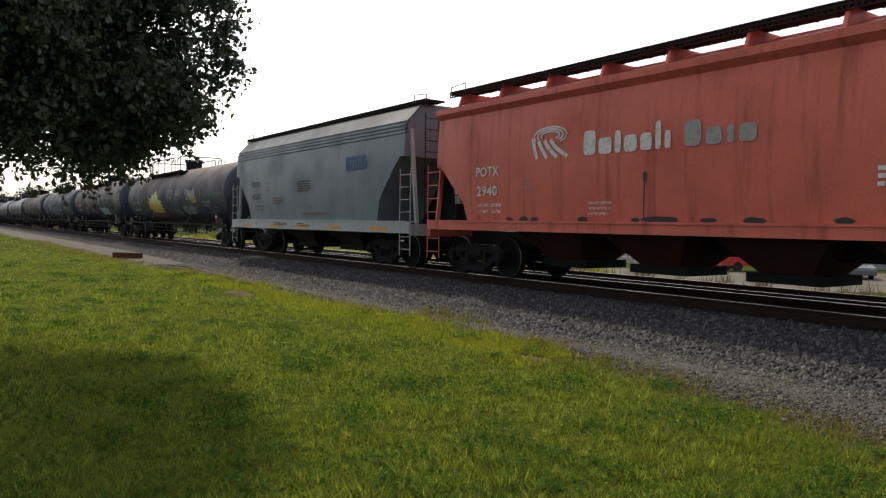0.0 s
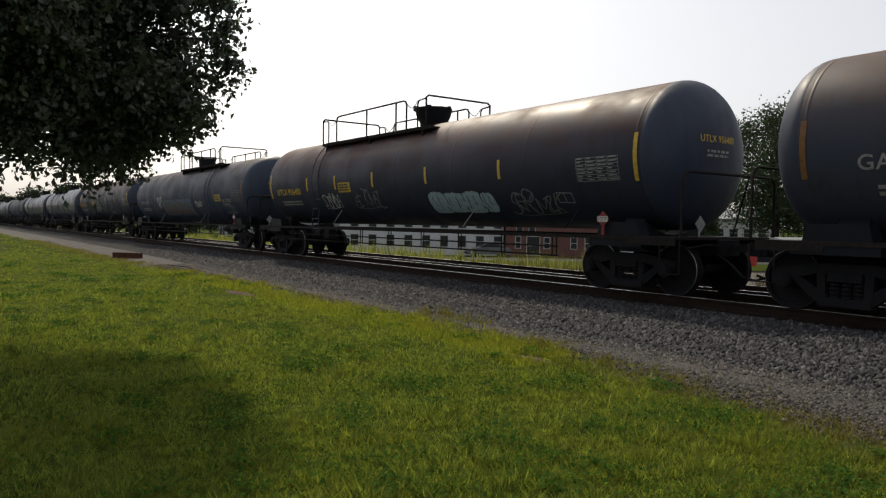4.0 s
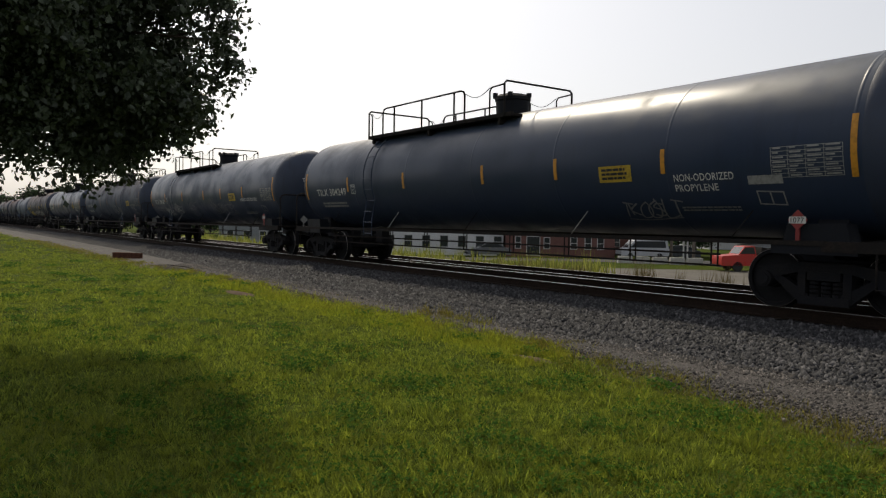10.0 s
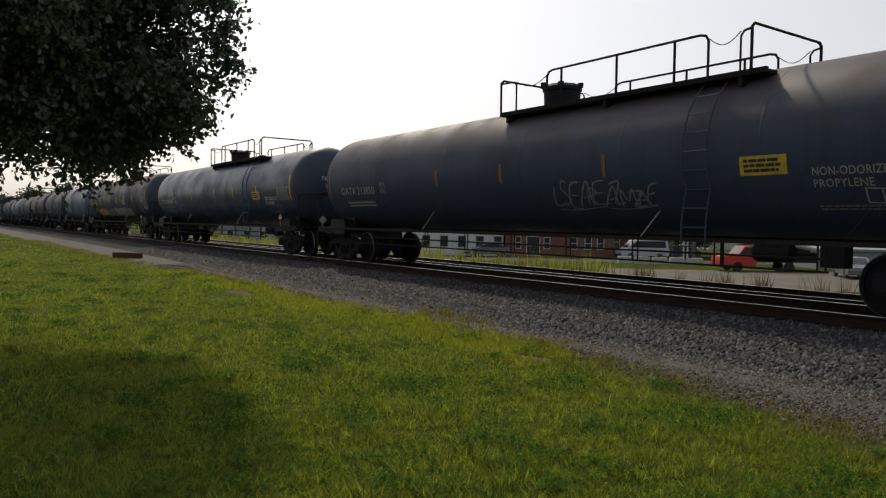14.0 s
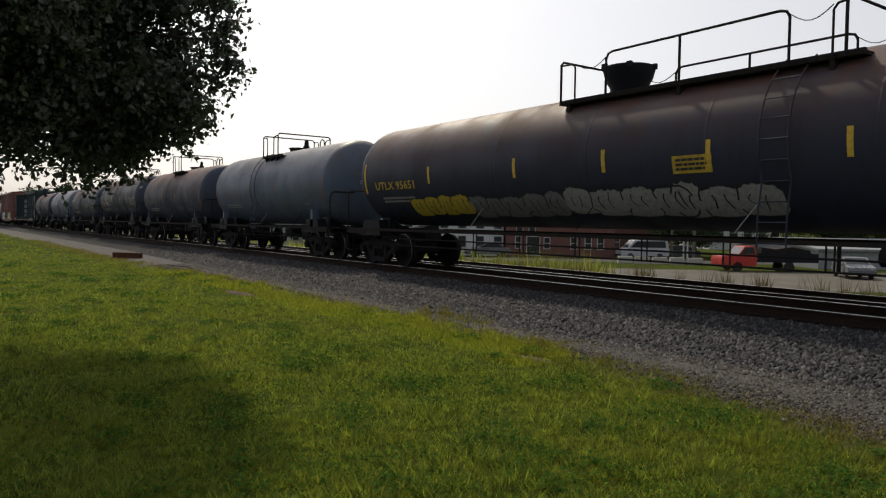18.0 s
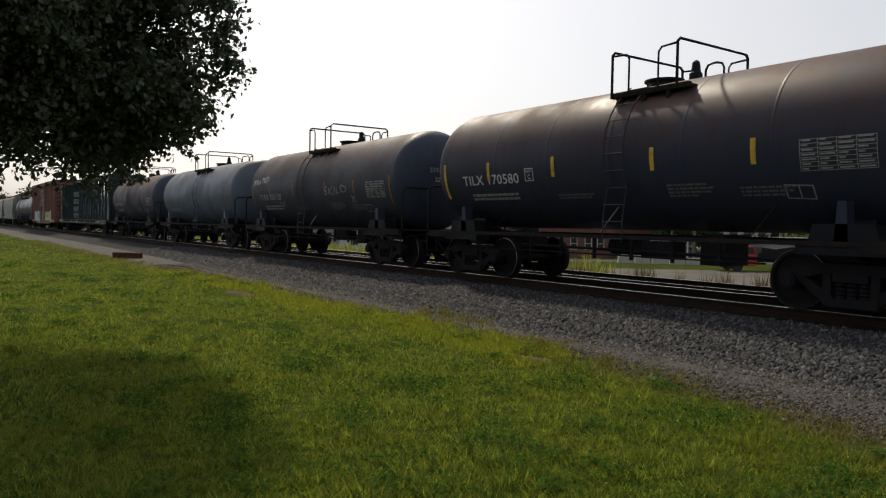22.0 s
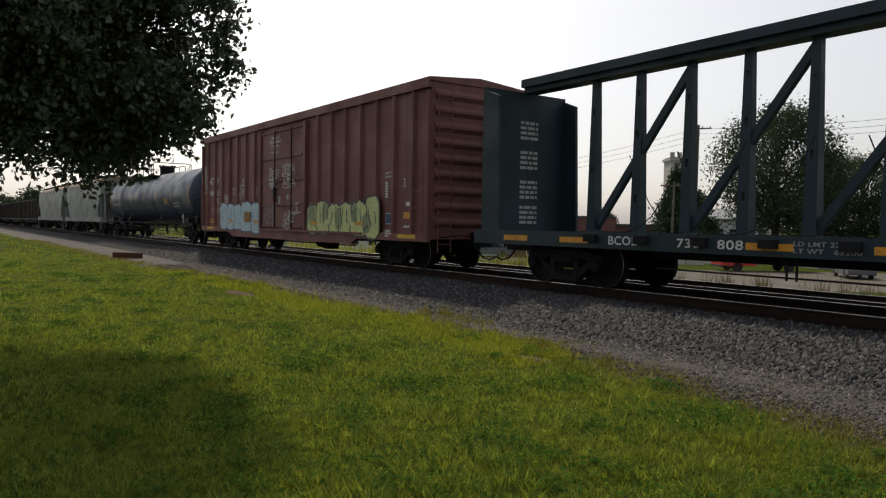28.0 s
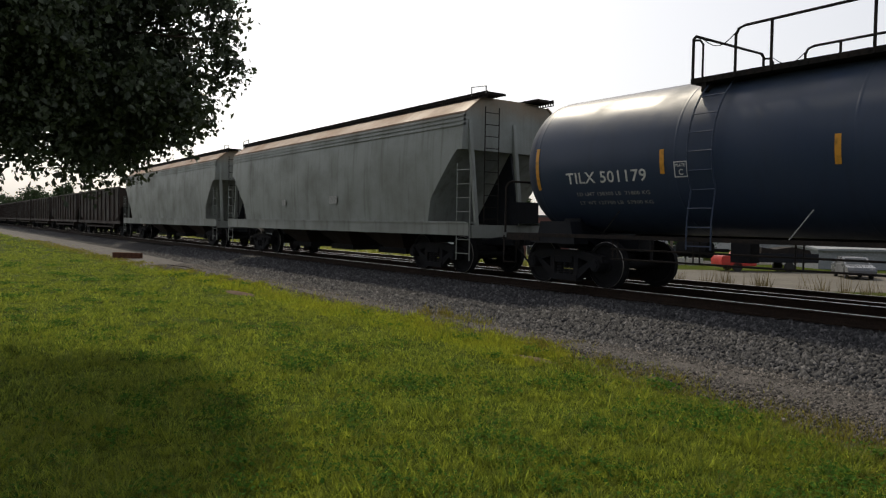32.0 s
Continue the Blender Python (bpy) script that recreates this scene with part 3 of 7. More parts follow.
    for i, (style, x, z, w, h, mat, tilt) in enumerate(spec.get("spray", ())):
        if style == "lined":
            rnd = random.Random(5)
            part("spray_backdrop", lay(quads([(0.02, h * (0.03 + 0.094 * q), w, h * (0.03 + 0.094 * (q + 1))) for q in range(10)]), x, z, 0.004), M_SPRAYB, car, "dark blue sprayed backdrop")
            rows = [stroke([(w * u / 20, h * (0.04 + 0.92 * k / 17) + 0.02 * math.sin(u * 0.9 + k)) for u in range(21)], 0.02) for k in range(18)]
            part("spray_lines", lay(joined(*rows), x, z, 0.007), mat, car, "pale blue sprayed lines")
            dots = []
            for k in range(7):
                a = 0.35 + (w - 0.7) * k / 7
                part("spray_filling", lay(joined(blob(a + 0.14, h * 0.42, 0.16, h * 0.36, k), blob(a + 0.34, h * (0.25 + 0.06 * (k % 3)), 0.13, h * 0.14, k + 20)), x, z, 0.009), M_SPRAYR, car)
                part("spray_filling", lay(joined(blob(a + 0.12, h * 0.55, 0.09, h * 0.26, k + 9), blob(a + 0.3, h * 0.72, 0.12, h * 0.08, k + 3)), x, z, 0.011), M_SPRAYO, car)
                for q in range(6):
                    dots.append(blob(a + 0.2 + 0.1 * math.sin(q * 1.9 + k), h * (0.12 + 0.11 * q), 0.014, 0.014, q, 6))
            part("spray_dots", lay(joined(*dots), x, z, 0.013), M_SPRAYW, car)
        elif style == "bars":
            part("blank_label", lay(quads([(0, 0, w, h)]), x, z), mat, car, "pale blank label")
        elif style == "burst":
            part("spray_filling", lay(spiky(w * 0.5, h * 0.5, w * 0.55, h * 0.62, 3), x, z, 0.006), M_SPRAYY, car, "yellow sprayed burst")
            part("spray_filling", lay(joined(*[spiky(w * a, h * b, w * 0.12, h * 0.3, 5 + q) for q, (a, b) in enumerate(((0.42, 0.72), (0.6, 0.85), (0.75, 0.6)))]), x, z, 0.009), M_SPRAYL, car, "pale sprayed points")
            part("spray_filling", lay(joined(*[blob(w * a, h * 0.12, w * 0.17, h * 0.16, q) for q, a in enumerate((0.18, 0.4, 0.62, 0.82))]), x, z, 0.012), M_SPRAYR, car, "rust red sprayed foot")
            part("spray_outline", lay(joined(*[stroke(smooth_path([(w * a, h * 0.3), (w * (a + 0.03), h * 0.55), (w * (a + 0.09), h * 0.5), (w * (a + 0.1), h * 0.3)], 5), 0.03) for a in (0.2, 0.36, 0.52, 0.68)]), x, z, 0.014), M_DARKLET, car)
        elif style.startswith("word "):
            part("spray_word", lay(word(style[5:], w, h), x, z, 0.006, tilt), mat, car, "sprayed white capitals")
        elif style == "tag":
            part("spray_tag", lay(scrawl(w, h, spec["seed"] * 7 + i, max(3, int(w / h * 2.4)), 0.034), x, z, 0.006, tilt), mat, car, "sprayed graffiti tag")
        else:
            fill, edge = bubbles(w, h, spec["seed"] * 7 + i, max(2, int(w / h * 1.3)), 0.035)
            part("spray_filling", lay(fill, x, z, 0.006, tilt), mat, car, "large filled graffiti painting")
            part("spray_outline", lay(edge, x, z, 0.010, tilt), M_DARKLET if style == "bubble" else M_SPRAYB, car)


M_THEAD = car_paint("navy_black_head_paint", (0.034, 0.046, 0.076), dirt=(0.04, 0.036, 0.038), amount=0.3, rough=0.55, streak=0.3)
M_SPRAYW = plain("white_spray", (0.50, 0.50, 0.48), 0.5)
M_SPRAYG = plain("dull_silver_spray", (0.20, 0.20, 0.21), 0.5)
M_SPRAYS = plain("pale_silver_spray", (0.34, 0.34, 0.33), 0.5)
M_SPRAYY = plain("yellow_spray", (0.55, 0.42, 0.05), 0.5)
M_SPRAYB = plain("dark_blue_spray", (0.02, 0.05, 0.12), 0.5)
M_SPRAYC = plain("light_blue_spray", (0.36, 0.50, 0.56), 0.5)
M_SPRAYO = plain("ochre_spray", (0.17, 0.11, 0.075), 0.6)
M_LINE = plain("dull_blue_spray", (0.13, 0.19, 0.25), 0.6)
M_SPRAYL = plain("pale_lime_spray", (0.50, 0.55, 0.22), 0.5)
M_SPRAYR = plain("rust_red_spray", (0.15, 0.060, 0.045), 0.6)


def tank_car(s, tc, mat, label, long=True, walk_x=(-6.1, -0.2), dome=True, ladder=-5.0, half=None, bowl=False, **spec):
    shell = half or (8.8 if long else 5.14)
    end = spec.get("end", 10.08 if long else 6.36)
    car = place_car("tank_car", s, label, "tank car", "freight cars of the train")
    mid = Matrix.Translation((spec.get("mid", 0.0), 0, 0))
    part("tank", tank_shell(shell, 0.45), mat, car, at=mid)
    for d in (1, -1):
        part("tank_head", tank_head(shell, 0.68, d), spec.get("head_paint", M_THEAD), car, at=mid)
    add_trucks(car, tc)
    add_couplers(car, end)
    # stub sills, bolsters with saddles, end platforms
    for d in (1, -1):
        x = d * tc
        st = Shape().box(min(d * (end - 0.7), x - d * 1.2), max(d * (end - 0.7), x - d * 1.2), -0.24, 0.24, 0.72, 1.02)
        part("stub_sill", st, M_BLACK, car)
        sd = Shape()
        n = 10
        arc = [(TR * math.sin(radians(a)) * 1.0, TZ - TR * math.cos(radians(a))) for a in [-38 + 76 * i / n for i in range(n + 1)]]
        sd.prism(arc + [(0.86, 1.06), (0.3, 0.76), (-0.3, 0.76), (-0.86, 1.06)], x - 0.22, x + 0.22, "x")
        part("saddle", sd, M_BLACK, car)
        pl = Shape()
        a, b = sorted((d * (end - 0.72), d * (end - 1.75)))
        pl.box(a, b, -1.45, 1.45, 1.0, 1.05)
        for y in (-1.45, 1.40):
            pl.box(a, b, y, y + 0.05, 0.90, 1.0)
        part("end_platform", pl, M_GRATE, car)
        xe = d * (end - 0.62)
        part("grab_hoop", end_hoop(xe, d, 1.40), M_GRATE, car)
        part("hoop_brace", Shape().rod((xe, 0.55, 2.14), (d * (end - 1.15), 0.9, 1.05), 0.016, 5), M_GRATE, car)
        part("bolster_cover", Shape().box(x - 0.62, x + 0.62, -1.44, -1.05, 0.86, 1.0).prism([(x - 0.5, 1.0), (x + 0.5, 1.0), (x + 0.42, 1.3), (x - 0.42, 1.3)], -1.36, -1.05), M_BLACK, car)
        st = Shape().pipe([(xe, -1.43, 1.0), (xe, -1.43, 0.42), (xe - d * 0.4, -1.43, 0.42), (xe - d * 0.4, -1.43, 1.0)], 0.016, 5)
        part("sill_step", st, M_GRATE, car)
    # side rails with the braces that carry them
    for y in (-1.42, 1.42):
        part("side_rail", Shape().box(-end + 1.7, end - 1.7, y - 0.035, y + 0.035, 0.985, 1.055), M_GRATE, car)
    k = 5 if long else 3
    for i in range(k):
        x = (tc - 1.3) * (2 * i / (k - 1) - 1)
        part("rail_brace", Shape().rod((x, -1.42, 1.05), (x + 0.26, -1.24, 1.5), 0.010, 5), M_GREYW if i % 2 else M_GRATE, car)
    if long:
        lo = Shape()
        for z in (0.80, 0.62):
            lo.rod((-tc + 1.5, -1.38, z), (tc - 1.5, -1.38, z), 0.018, 6)
        for i in range(9):
            x = (tc - 1.6) * (i / 4 - 1)
            for dx in (-0.06, 0.06):
                lo.rod((x + dx, -1.38, 0.62), (x + dx, -1.38, 1.0), 0.015, 5)
        part("lower_rail", lo, M_GRATE, car)
        gx = 5.6 if ladder > 0 else -5.6
        part("brake_cylinder", Shape().rod((gx - 0.35, -0.75, 0.84), (gx + 0.25, -0.75, 0.84), 0.14, 12).rod((gx + 0.25, -0.75, 0.84), (gx + 0.6, -0.75, 0.84), 0.03, 6), M_STEEL, car)
        part("air_reservoir", Shape().box(gx + 0.8, gx + 1.15, -1.0, -0.75, 0.66, 0.98), M_STEEL, car)
        part("drain_pipe", Shape().rod((gx - 0.9, -0.85, 0.6), (gx - 0.9, -0.85, 1.0), 0.03, 6), M_STEEL, car)
    else:
        for x in (-4.33, 4.33):
            part("saddle_post", Shape().prism([(x - 0.10, 1.05), (x + 0.10, 1.05), (x + 0.06, 1.62), (x - 0.06, 1.62)], -1.36, -1.14), mat, car)
        gear = Shape()
        gear.rod((-1.2, 0.3, 0.8), (-0.3, 0.3, 0.8), 0.17, 12)
        gear.box(0.2, 0.9, -0.5, -0.1, 0.62, 0.95)
        gear.rod((-tc + 1.2, -0.6, 0.78), (tc - 1.2, -0.6, 0.72), 0.03, 6)
        gear.rod((-tc + 1.2, -1.2, 0.68), (tc - 1.2, -1.2, 0.68), 0.015, 6)
        for i in range(6):
            gear.box(-2.2 + 0.9 * i, -2.15 + 0.9 * i, -1.2, -1.15, 0.6, 1.0)
        gear.box(1.4, 1.9, -0.35, 0.35, 0.55, 1.1)
        part("brake_gear", gear, M_STEEL, car)
    decks, rails = tank_walkway(*walk_x, spec.get("deck", 3.70 if long else 3.60), 4.46 if long else 4.42 + spec.get("tall", 0.0), spec.get("rail"))
    for d in decks:
        part("walkway", d, M_GRATE, car)
    for r in rails:
        part("handrail", r, M_GRATE, car)
    tank_ladder(car, ladder, spec.get("ladder_paint", mat))
    if dome:
        if bowl:
            pr = [(3.78, 0.36), (3.94, 0.38), (4.1, 0.47), (4.28, 0.52), (4.34, 0.53), (4.36, 0.5), (4.36, 0.3), (4.39, 0.1)]
        else:
            pr = [(3.78, 0.44), (3.86, 0.44), (3.88, 0.40), (4.2, 0.41), (4.22, 0.44), (4.30, 0.44), (4.32, 0.39), (4.36, 0.36), (4.38, 0.1)]
        dm = part("manway_dome", Shape().lathe(pr, 24, "z", (0, 0, 0)), M_BLACK, car)
        for q in range(5):
            a = 1.257 * q + 0.4
            r = 0.51 if bowl else 0.43
            part("lug", Shape().box(-0.05, 0.05, -0.04, 0.04, 4.27, 4.38 + 0.03 * (q % 2)), M_BLACK, dm, at=Matrix.Translation((r * math.cos(a), r * math.sin(a), 0)))
    else:
        s2 = Shape().lathe([(3.78, 0.33), (3.92, 0.33), (3.93, 0.38), (3.97, 0.38), (4.0, 0.1)], 18, "z", (0.25, 0, 0))
        s2.lathe([(3.78, 0.12), (4.0, 0.12), (4.02, 0.09), (4.2, 0.07), (4.24, 0.03)], 12, "z", (0.95, 0, 0))
        part("manway", s2, M_BLACK, car)
    tank_marks(car, shell, spec)
    fixed = ("truck", "coupler", "stub_sill", "saddle", "end_platform", "grab_hoop", "hoop_brace", "bolster_cover", "sill_step", "side_rail", "lower_rail", "brake", "air", "drain_pipe", "placard", "saddle_post")
    for ob in car.children:
        if not ob.name.startswith(fixed):
            ob.location.z = spec.get("rise", 0.0)
    return car


# ================= ground and track =================
M_SOIL = surface("grass_soil", (0.036, 0.054, 0.007), (0.064, 0.080, 0.011), 0.9, 0.95, 18, 0.6, 0.03)
M_BALLAST = surface("crushed_stone", (0.018, 0.018, 0.020), (0.040, 0.040, 0.042), 14.0, 0.9, 30, 1.0, 0.04)


def verge_material():
    """Fine gravel with brown earth and thin dry grass creeping in from the lawn."""
    m, n, l, p = material("fine_gravel_verge")
    co = n.new("ShaderNodeTexCoord").outputs["Object"]
    fine = noise_node(n, l, co, 45.0, 3)
    col = mixed(n, l, ramp(n, l, noise_node(n, l, co, 2.2, 5), 0.35, 0.65), (0.034, 0.031, 0.029), (0.061, 0.052, 0.047))
    col = mixed(n, l, ramp(n, l, fine, 0.35, 0.7), col, (0.03, 0.028, 0.027))
    sep = n.new("ShaderNodeSeparateXYZ")
    l.new(co, sep.inputs[0])
    edge = n.new("ShaderNodeMath")
    edge.operation = "MULTIPLY_ADD"
    l.new(noise_node(n, l, co, 1.6, 6), edge.inputs[0])
    edge.inputs[1].default_value = -2.4
    l.new(sep.outputs["Y"], edge.inputs[2])
    earth = ramp(n, l, edge.outputs[0], 5.2, 5.9)
    green = ramp(n, l, edge.outputs[0], 4.95, 5.3)
    col = mixed(n, l, earth, mixed(n, l, fine, (0.04, 0.03, 0.02), (0.085, 0.066, 0.042)), col)
    col = mixed(n, l, green, mixed(n, l, fine, (0.022, 0.032, 0.003), (0.05, 0.055, 0.009)), col)
    l.new(col, p.inputs["Base Color"])
    p.inputs["Roughness"].default_value = 0.95
    bump(n, l, p, fine, 0.9, 0.012)
    return m


M_GRAVEL = verge_material()


def wob(x, k=1.0, o=0.0):
    return noise.noise((x * 0.35 * k + o, 3.1 + o, 0.7)) + 0.5 * noise.noise((x * 1.1 * k + o, 8.3, o))


def interp(x, table):
    xs, ys = zip(*table)
    return float(np.interp(x, xs, ys))


EDGE = [(-60, 6.2), (-32, 6.15), (-25, 6.6), (-18, 6.95), (-13, 6.7), (-11.5, 7.0), (-9.5, 6.9), (-8.5, 6.75), (-7, 6.8), (-5.2, 6.45), (-4.35, 6.3), (-3.4, 6.15), (-3, 5.9), (-2.5, 5.8), (0, 5.9)]
FOOT = [(-40, 8.6), (-18.7, 8.25), (-13.7, 7.95), (-11, 8.0), (-9, 7.82), (-7.8, 7.85), (-6.3, 8.0), (-4.6, 8.08), (-3.4, 7.9), (2, 7.9)]


def strip(rows, xs):
    """A sheet: for every x a row of (y, z) from rows(x)."""
    vs, w = [], len(rows(xs[0]))
    for x in xs:
        vs += [(x, y, z) for y, z in rows(x)]
    fs = [(i * w + j, (i + 1) * w + j, (i + 1) * w + j + 1, i * w + j + 1) for i in range(len(xs) - 1) for j in range(w - 1)]
    return Shape().add(vs, fs)


def ground_z(x, y):
    if y < 6.5:
        return -0.5 + 0.02 * noise.noise((x * 0.4, y * 0.4, 0))
    if y < 18.5:
        return -0.56
    if y < 32:
        u = (y - 18.5) / 13.5
        return -0.56 - 1.54 * u * u * (3 - 2 * u)
    return -2.1


YS = [-2500, -300, -60, -20, -8, -4] + [-2 + 0.5 * i for i in range(17)] + [6.5, 8, 12, 18.5, 20, 22, 24, 26, 28, 30, 32, 45, 70, 120, 400, 2500]
XS = [-2500, -900, -400, -200, -120, -80, -60, -50] + [-40 + 0.5 * i for i in range(85)] + [4, 8, 20, 60, 300, 2500]
solid("ground", strip(lambda x: [(y, ground_z(x, y)) for y in YS], XS), M_SOIL, "mown green lawn with rough grass beyond the railway", "ground", kind="structure")

XL = [-900, -500, -300, -200, -150, -120, -100, -90, -80, -70, -60] + [-50 + 0.25 * i for i in range(221)] + [8, 12, 20, 40, 90, 300]
solid("gravel_verge", strip(lambda x: [(interp(x, EDGE) - 0.2 + 0.12 * wob(x, 2.2), -0.53), (interp(x, EDGE) + 0.12 + 0.1 * wob(x, 2.2), -0.487), (7.4, -0.468), (8.4, -0.47), (9.2, -0.50)], XL), M_GRAVEL, "grey fine gravel verge between lawn and ballast", "gravel", kind="structure")
solid("ballast_bed", strip(lambda x: [(interp(x, FOOT) - 0.05 + 0.16 * wob(x, 1.7), -0.50), (interp(x, FOOT) + 0.35 + 0.1 * wob(x, 1.2), -0.43), (9.75, -0.22), (10.2, -0.19), (13.3, -0.19), (14.0, -0.36), (15.0, -0.39), (17.6, -0.39), (18.9, -0.62)], XL), M_BALLAST, "grey crushed stone ballast under two railway tracks", "ballast", kind="structure")


def rail_shape(x0, x1):
    prof = [(-0.075, -0.178), (0.075, -0.178), (0.075, -0.165), (0.012, -0.145), (0.010, -0.045), (0.036, -0.035), (0.036, -0.004), (-0.036, -0.004), (-0.036, -0.035), (-0.010, -0.045), (-0.012, -0.145), (-0.075, -0.165)]
    return Shape().prism(prof, x0, x1, "x")


TIES = []


def railway(name, y, z, label):
    t = thing(name, pose(0, y, z), label, "railway track", "railway tracks")
    for d in (-0.7535, 0.7535):
        r = part("rail", rail_shape(-900, 300), M_RUST, t, at=Matrix.Translation((0, d, 0)))
        head = [(-0.020, -0.006), (-0.019, -0.0012), (-0.012, 0.0), (0.012, 0.0), (0.019, -0.0012), (0.020, -0.006)]
        s = Shape().prism(head, -900, 300, "x")
        part("running_surface", s, M_RAILTOP, r, "polished steel rail head")
    TIES.append(t)
    return t


railway("railway_track", TRACK_Y, 0.0, "steel rails on dark wooden sleepers in ballast")
railway("railway_track", 16.0, -0.2, "empty second railway track with shiny rails")


# ================= lawn, stones, sleepers =================
def ahead(d, r):
    """Plan place d metres ahead of the camera and r to its right."""
    return (-0.8142 * d + 0.5806 * r, 0.5806 * d + 0.8142 * r)


def array_mesh(name, verts, tris, mat, smooth=False):
    me = bpy.data.meshes.new(name)
    me.vertices.add(len(verts))
    me.vertices.foreach_set("co", np.ascontiguousarray(verts, dtype=np.float32).ravel())
    me.loops.add(tris.size)
    me.loops.foreach_set("vertex_index", np.ascontiguousarray(tris, dtype=np.int32).ravel())
    me.polygons.add(len(tris))
    me.polygons.foreach_set("loop_start", np.arange(0, tris.size, 3, dtype=np.int32))
    me.update(calc_edges=True)
    me.materials.append(mat)
    if smooth:
        me.shade_smooth()
    return me


RNG = np.random.default_rng(7)


def lawn_edge(x):
    xs, ys = zip(*EDGE)
    return np.interp(x, xs, ys) + 0.08 * np.sin(x * 2.3 + 1.0) + 0.07 * np.sin(x * 5.1 + 2.0) + 0.05 * np.sin(x * 11.7)


def blades(n, d0, d1, h0, h1, w0, keep, z=-0.5, power=1.0, lean=0.55, rim=None):
    """Grass blades spread over what lies ahead between d0 and d1 metres; keep says where they grow."""
    m = n // 12
    u = RNG.random(m)
    d = np.repeat(d0 * (d1 / d0) ** (u ** power), 12)
    n = len(d)
    r = np.repeat(RNG.random(m) * 2 - 1, 12) * (d * 0.66 + 0.6)
    ox, oy = RNG.normal(size=n) * (0.016 + 0.002 * d), RNG.normal(size=n) * (0.016 + 0.002 * d)
    x, y = -0.8142 * d + 0.5806 * r + ox, 0.5806 * d + 0.8142 * r + oy
    if rim is not None:
        x = -np.repeat(d0 * (d1 / d0) ** u, 12) + ox
        y = lawn_edge(x) + np.repeat(rim[0] + rim[1] * RNG.normal(size=m), 12) + oy
        d = np.hypot(x, y)
    tall = np.repeat(0.65 + 0.7 * RNG.random(m), 12)
    ok = keep(x, y)
    x, y, d, tall, ox, oy = x[ok], y[ok], d[ok], tall[ok], ox[ok], oy[ok]
    n = len(x)
    clump = 0.85 + 0.30 * np.sin(x * 3.1 + np.sin(y * 2.7) * 2) * np.sin(y * 3.7 + x) + 0.32 * np.sin(x * 11 + y * 7) * np.sin(y * 13 - x * 5)
    h = (h0 + (h1 - h0) * RNG.random(n)) * np.clip(clump, 0.3, 1.7) * tall
    a = RNG.random(n) * 2 * np.pi
    w = w0 * (0.6 + 0.8 * RNG.random(n)) * (1 + d / 9)
    b = np.arctan2(oy, ox) + 0.7 * RNG.normal(size=n)
    l = h * lean * (0.2 + RNG.random(n))
    zz = np.full(n, z) if np.isscalar(z) else z(x, y)
    v = np.empty((n, 3, 3))
    v[:, 0] = np.stack([x - w * np.cos(a), y - w * np.sin(a), zz - 0.01], 1)
    v[:, 1] = np.stack([x + w * np.cos(a), y + w * np.sin(a), zz - 0.01], 1)
    v[:, 2] = np.stack([x + l * np.cos(b), y + l * np.sin(b), zz + h], 1)
    return v.reshape(-1, 3), np.arange(3 * n).reshape(-1, 3)


M_BLADE = leaf_material("lawn_blades", (0.050, 0.094, 0.012), (0.36, 0.415, 0.050), 0.62, (0.205, 0.230, 0.024), gloss=0.5)
M_DRYBL = leaf_material("dry_verge_grass", (0.11, 0.13, 0.014), (0.28, 0.26, 0.05), 0.5, (0.20, 0.14, 0.05), gloss=0.1)
# brighter than the verge blades: sunlight on the far rim is in the colour
M_RIMBL = leaf_material("bright_rim_grass", (0.13, 0.19, 0.012), (0.44, 0.47, 0.05), 0.65, (0.24, 0.23, 0.03), gloss=0.2)
M_TALL = leaf_material("tall_grass", (0.13, 0.16, 0.03), (0.32, 0.32, 0.08), 0.5)
M_WEED = leaf_material("dry_weeds", (0.10, 0.08, 0.04), (0.20, 0.16, 0.08), 0.2)

bare = lambda x, y: (((x + 16.7) / 0.95) ** 2 + ((y - 5.98) / 0.26) ** 2 > 0.6 + 0.8 * RNG.random(len(x))) & (((x + 6.85) / 0.42) ** 2 + ((y - 6.32) / 0.16) ** 2 > 0.6 + 0.8 * RNG.random(len(x)))
v, t = blades(560000, 2.5, 34.0, 0.026, 0.085, 0.0032, lambda x, y: (y < lawn_edge(x) + 0.55 * RNG.random(len(x)) ** 1.5 - 0.08) & bare(x, y), lean=1.1)
v2, t2 = blades(60000, 34.0, 110.0, 0.05, 0.10, 0.006, lambda x, y: y < lawn_edge(x) + 0.1)
v3, t3 = blades(72000, 3.2, 30.0, 0.07, 0.14, 0.0036, lambda x, y: (y < lawn_edge(x)) & bare(x, y) & (np.sin(x * 2.3 + 2 * np.sin(y * 1.9)) * np.sin(y * 4.1 - x) > 0.05), lean=1.0)
v, t = np.concatenate([v, v2, v3]), np.concatenate([t, t2 + len(v), t3 + len(v) + len(v2)])
tagged(new("lawn_grass", array_mesh("lawn_grass", v, t, M_BLADE)), "thick mown green lawn grass", "grass", kind="stuff")
# low broad-leaved weeds that darken the lawn in small patches
M_CLOVER = leaf_material("clover_leaves", (0.030, 0.078, 0.012), (0.070, 0.150, 0.024), 0.5, gloss=0.02)


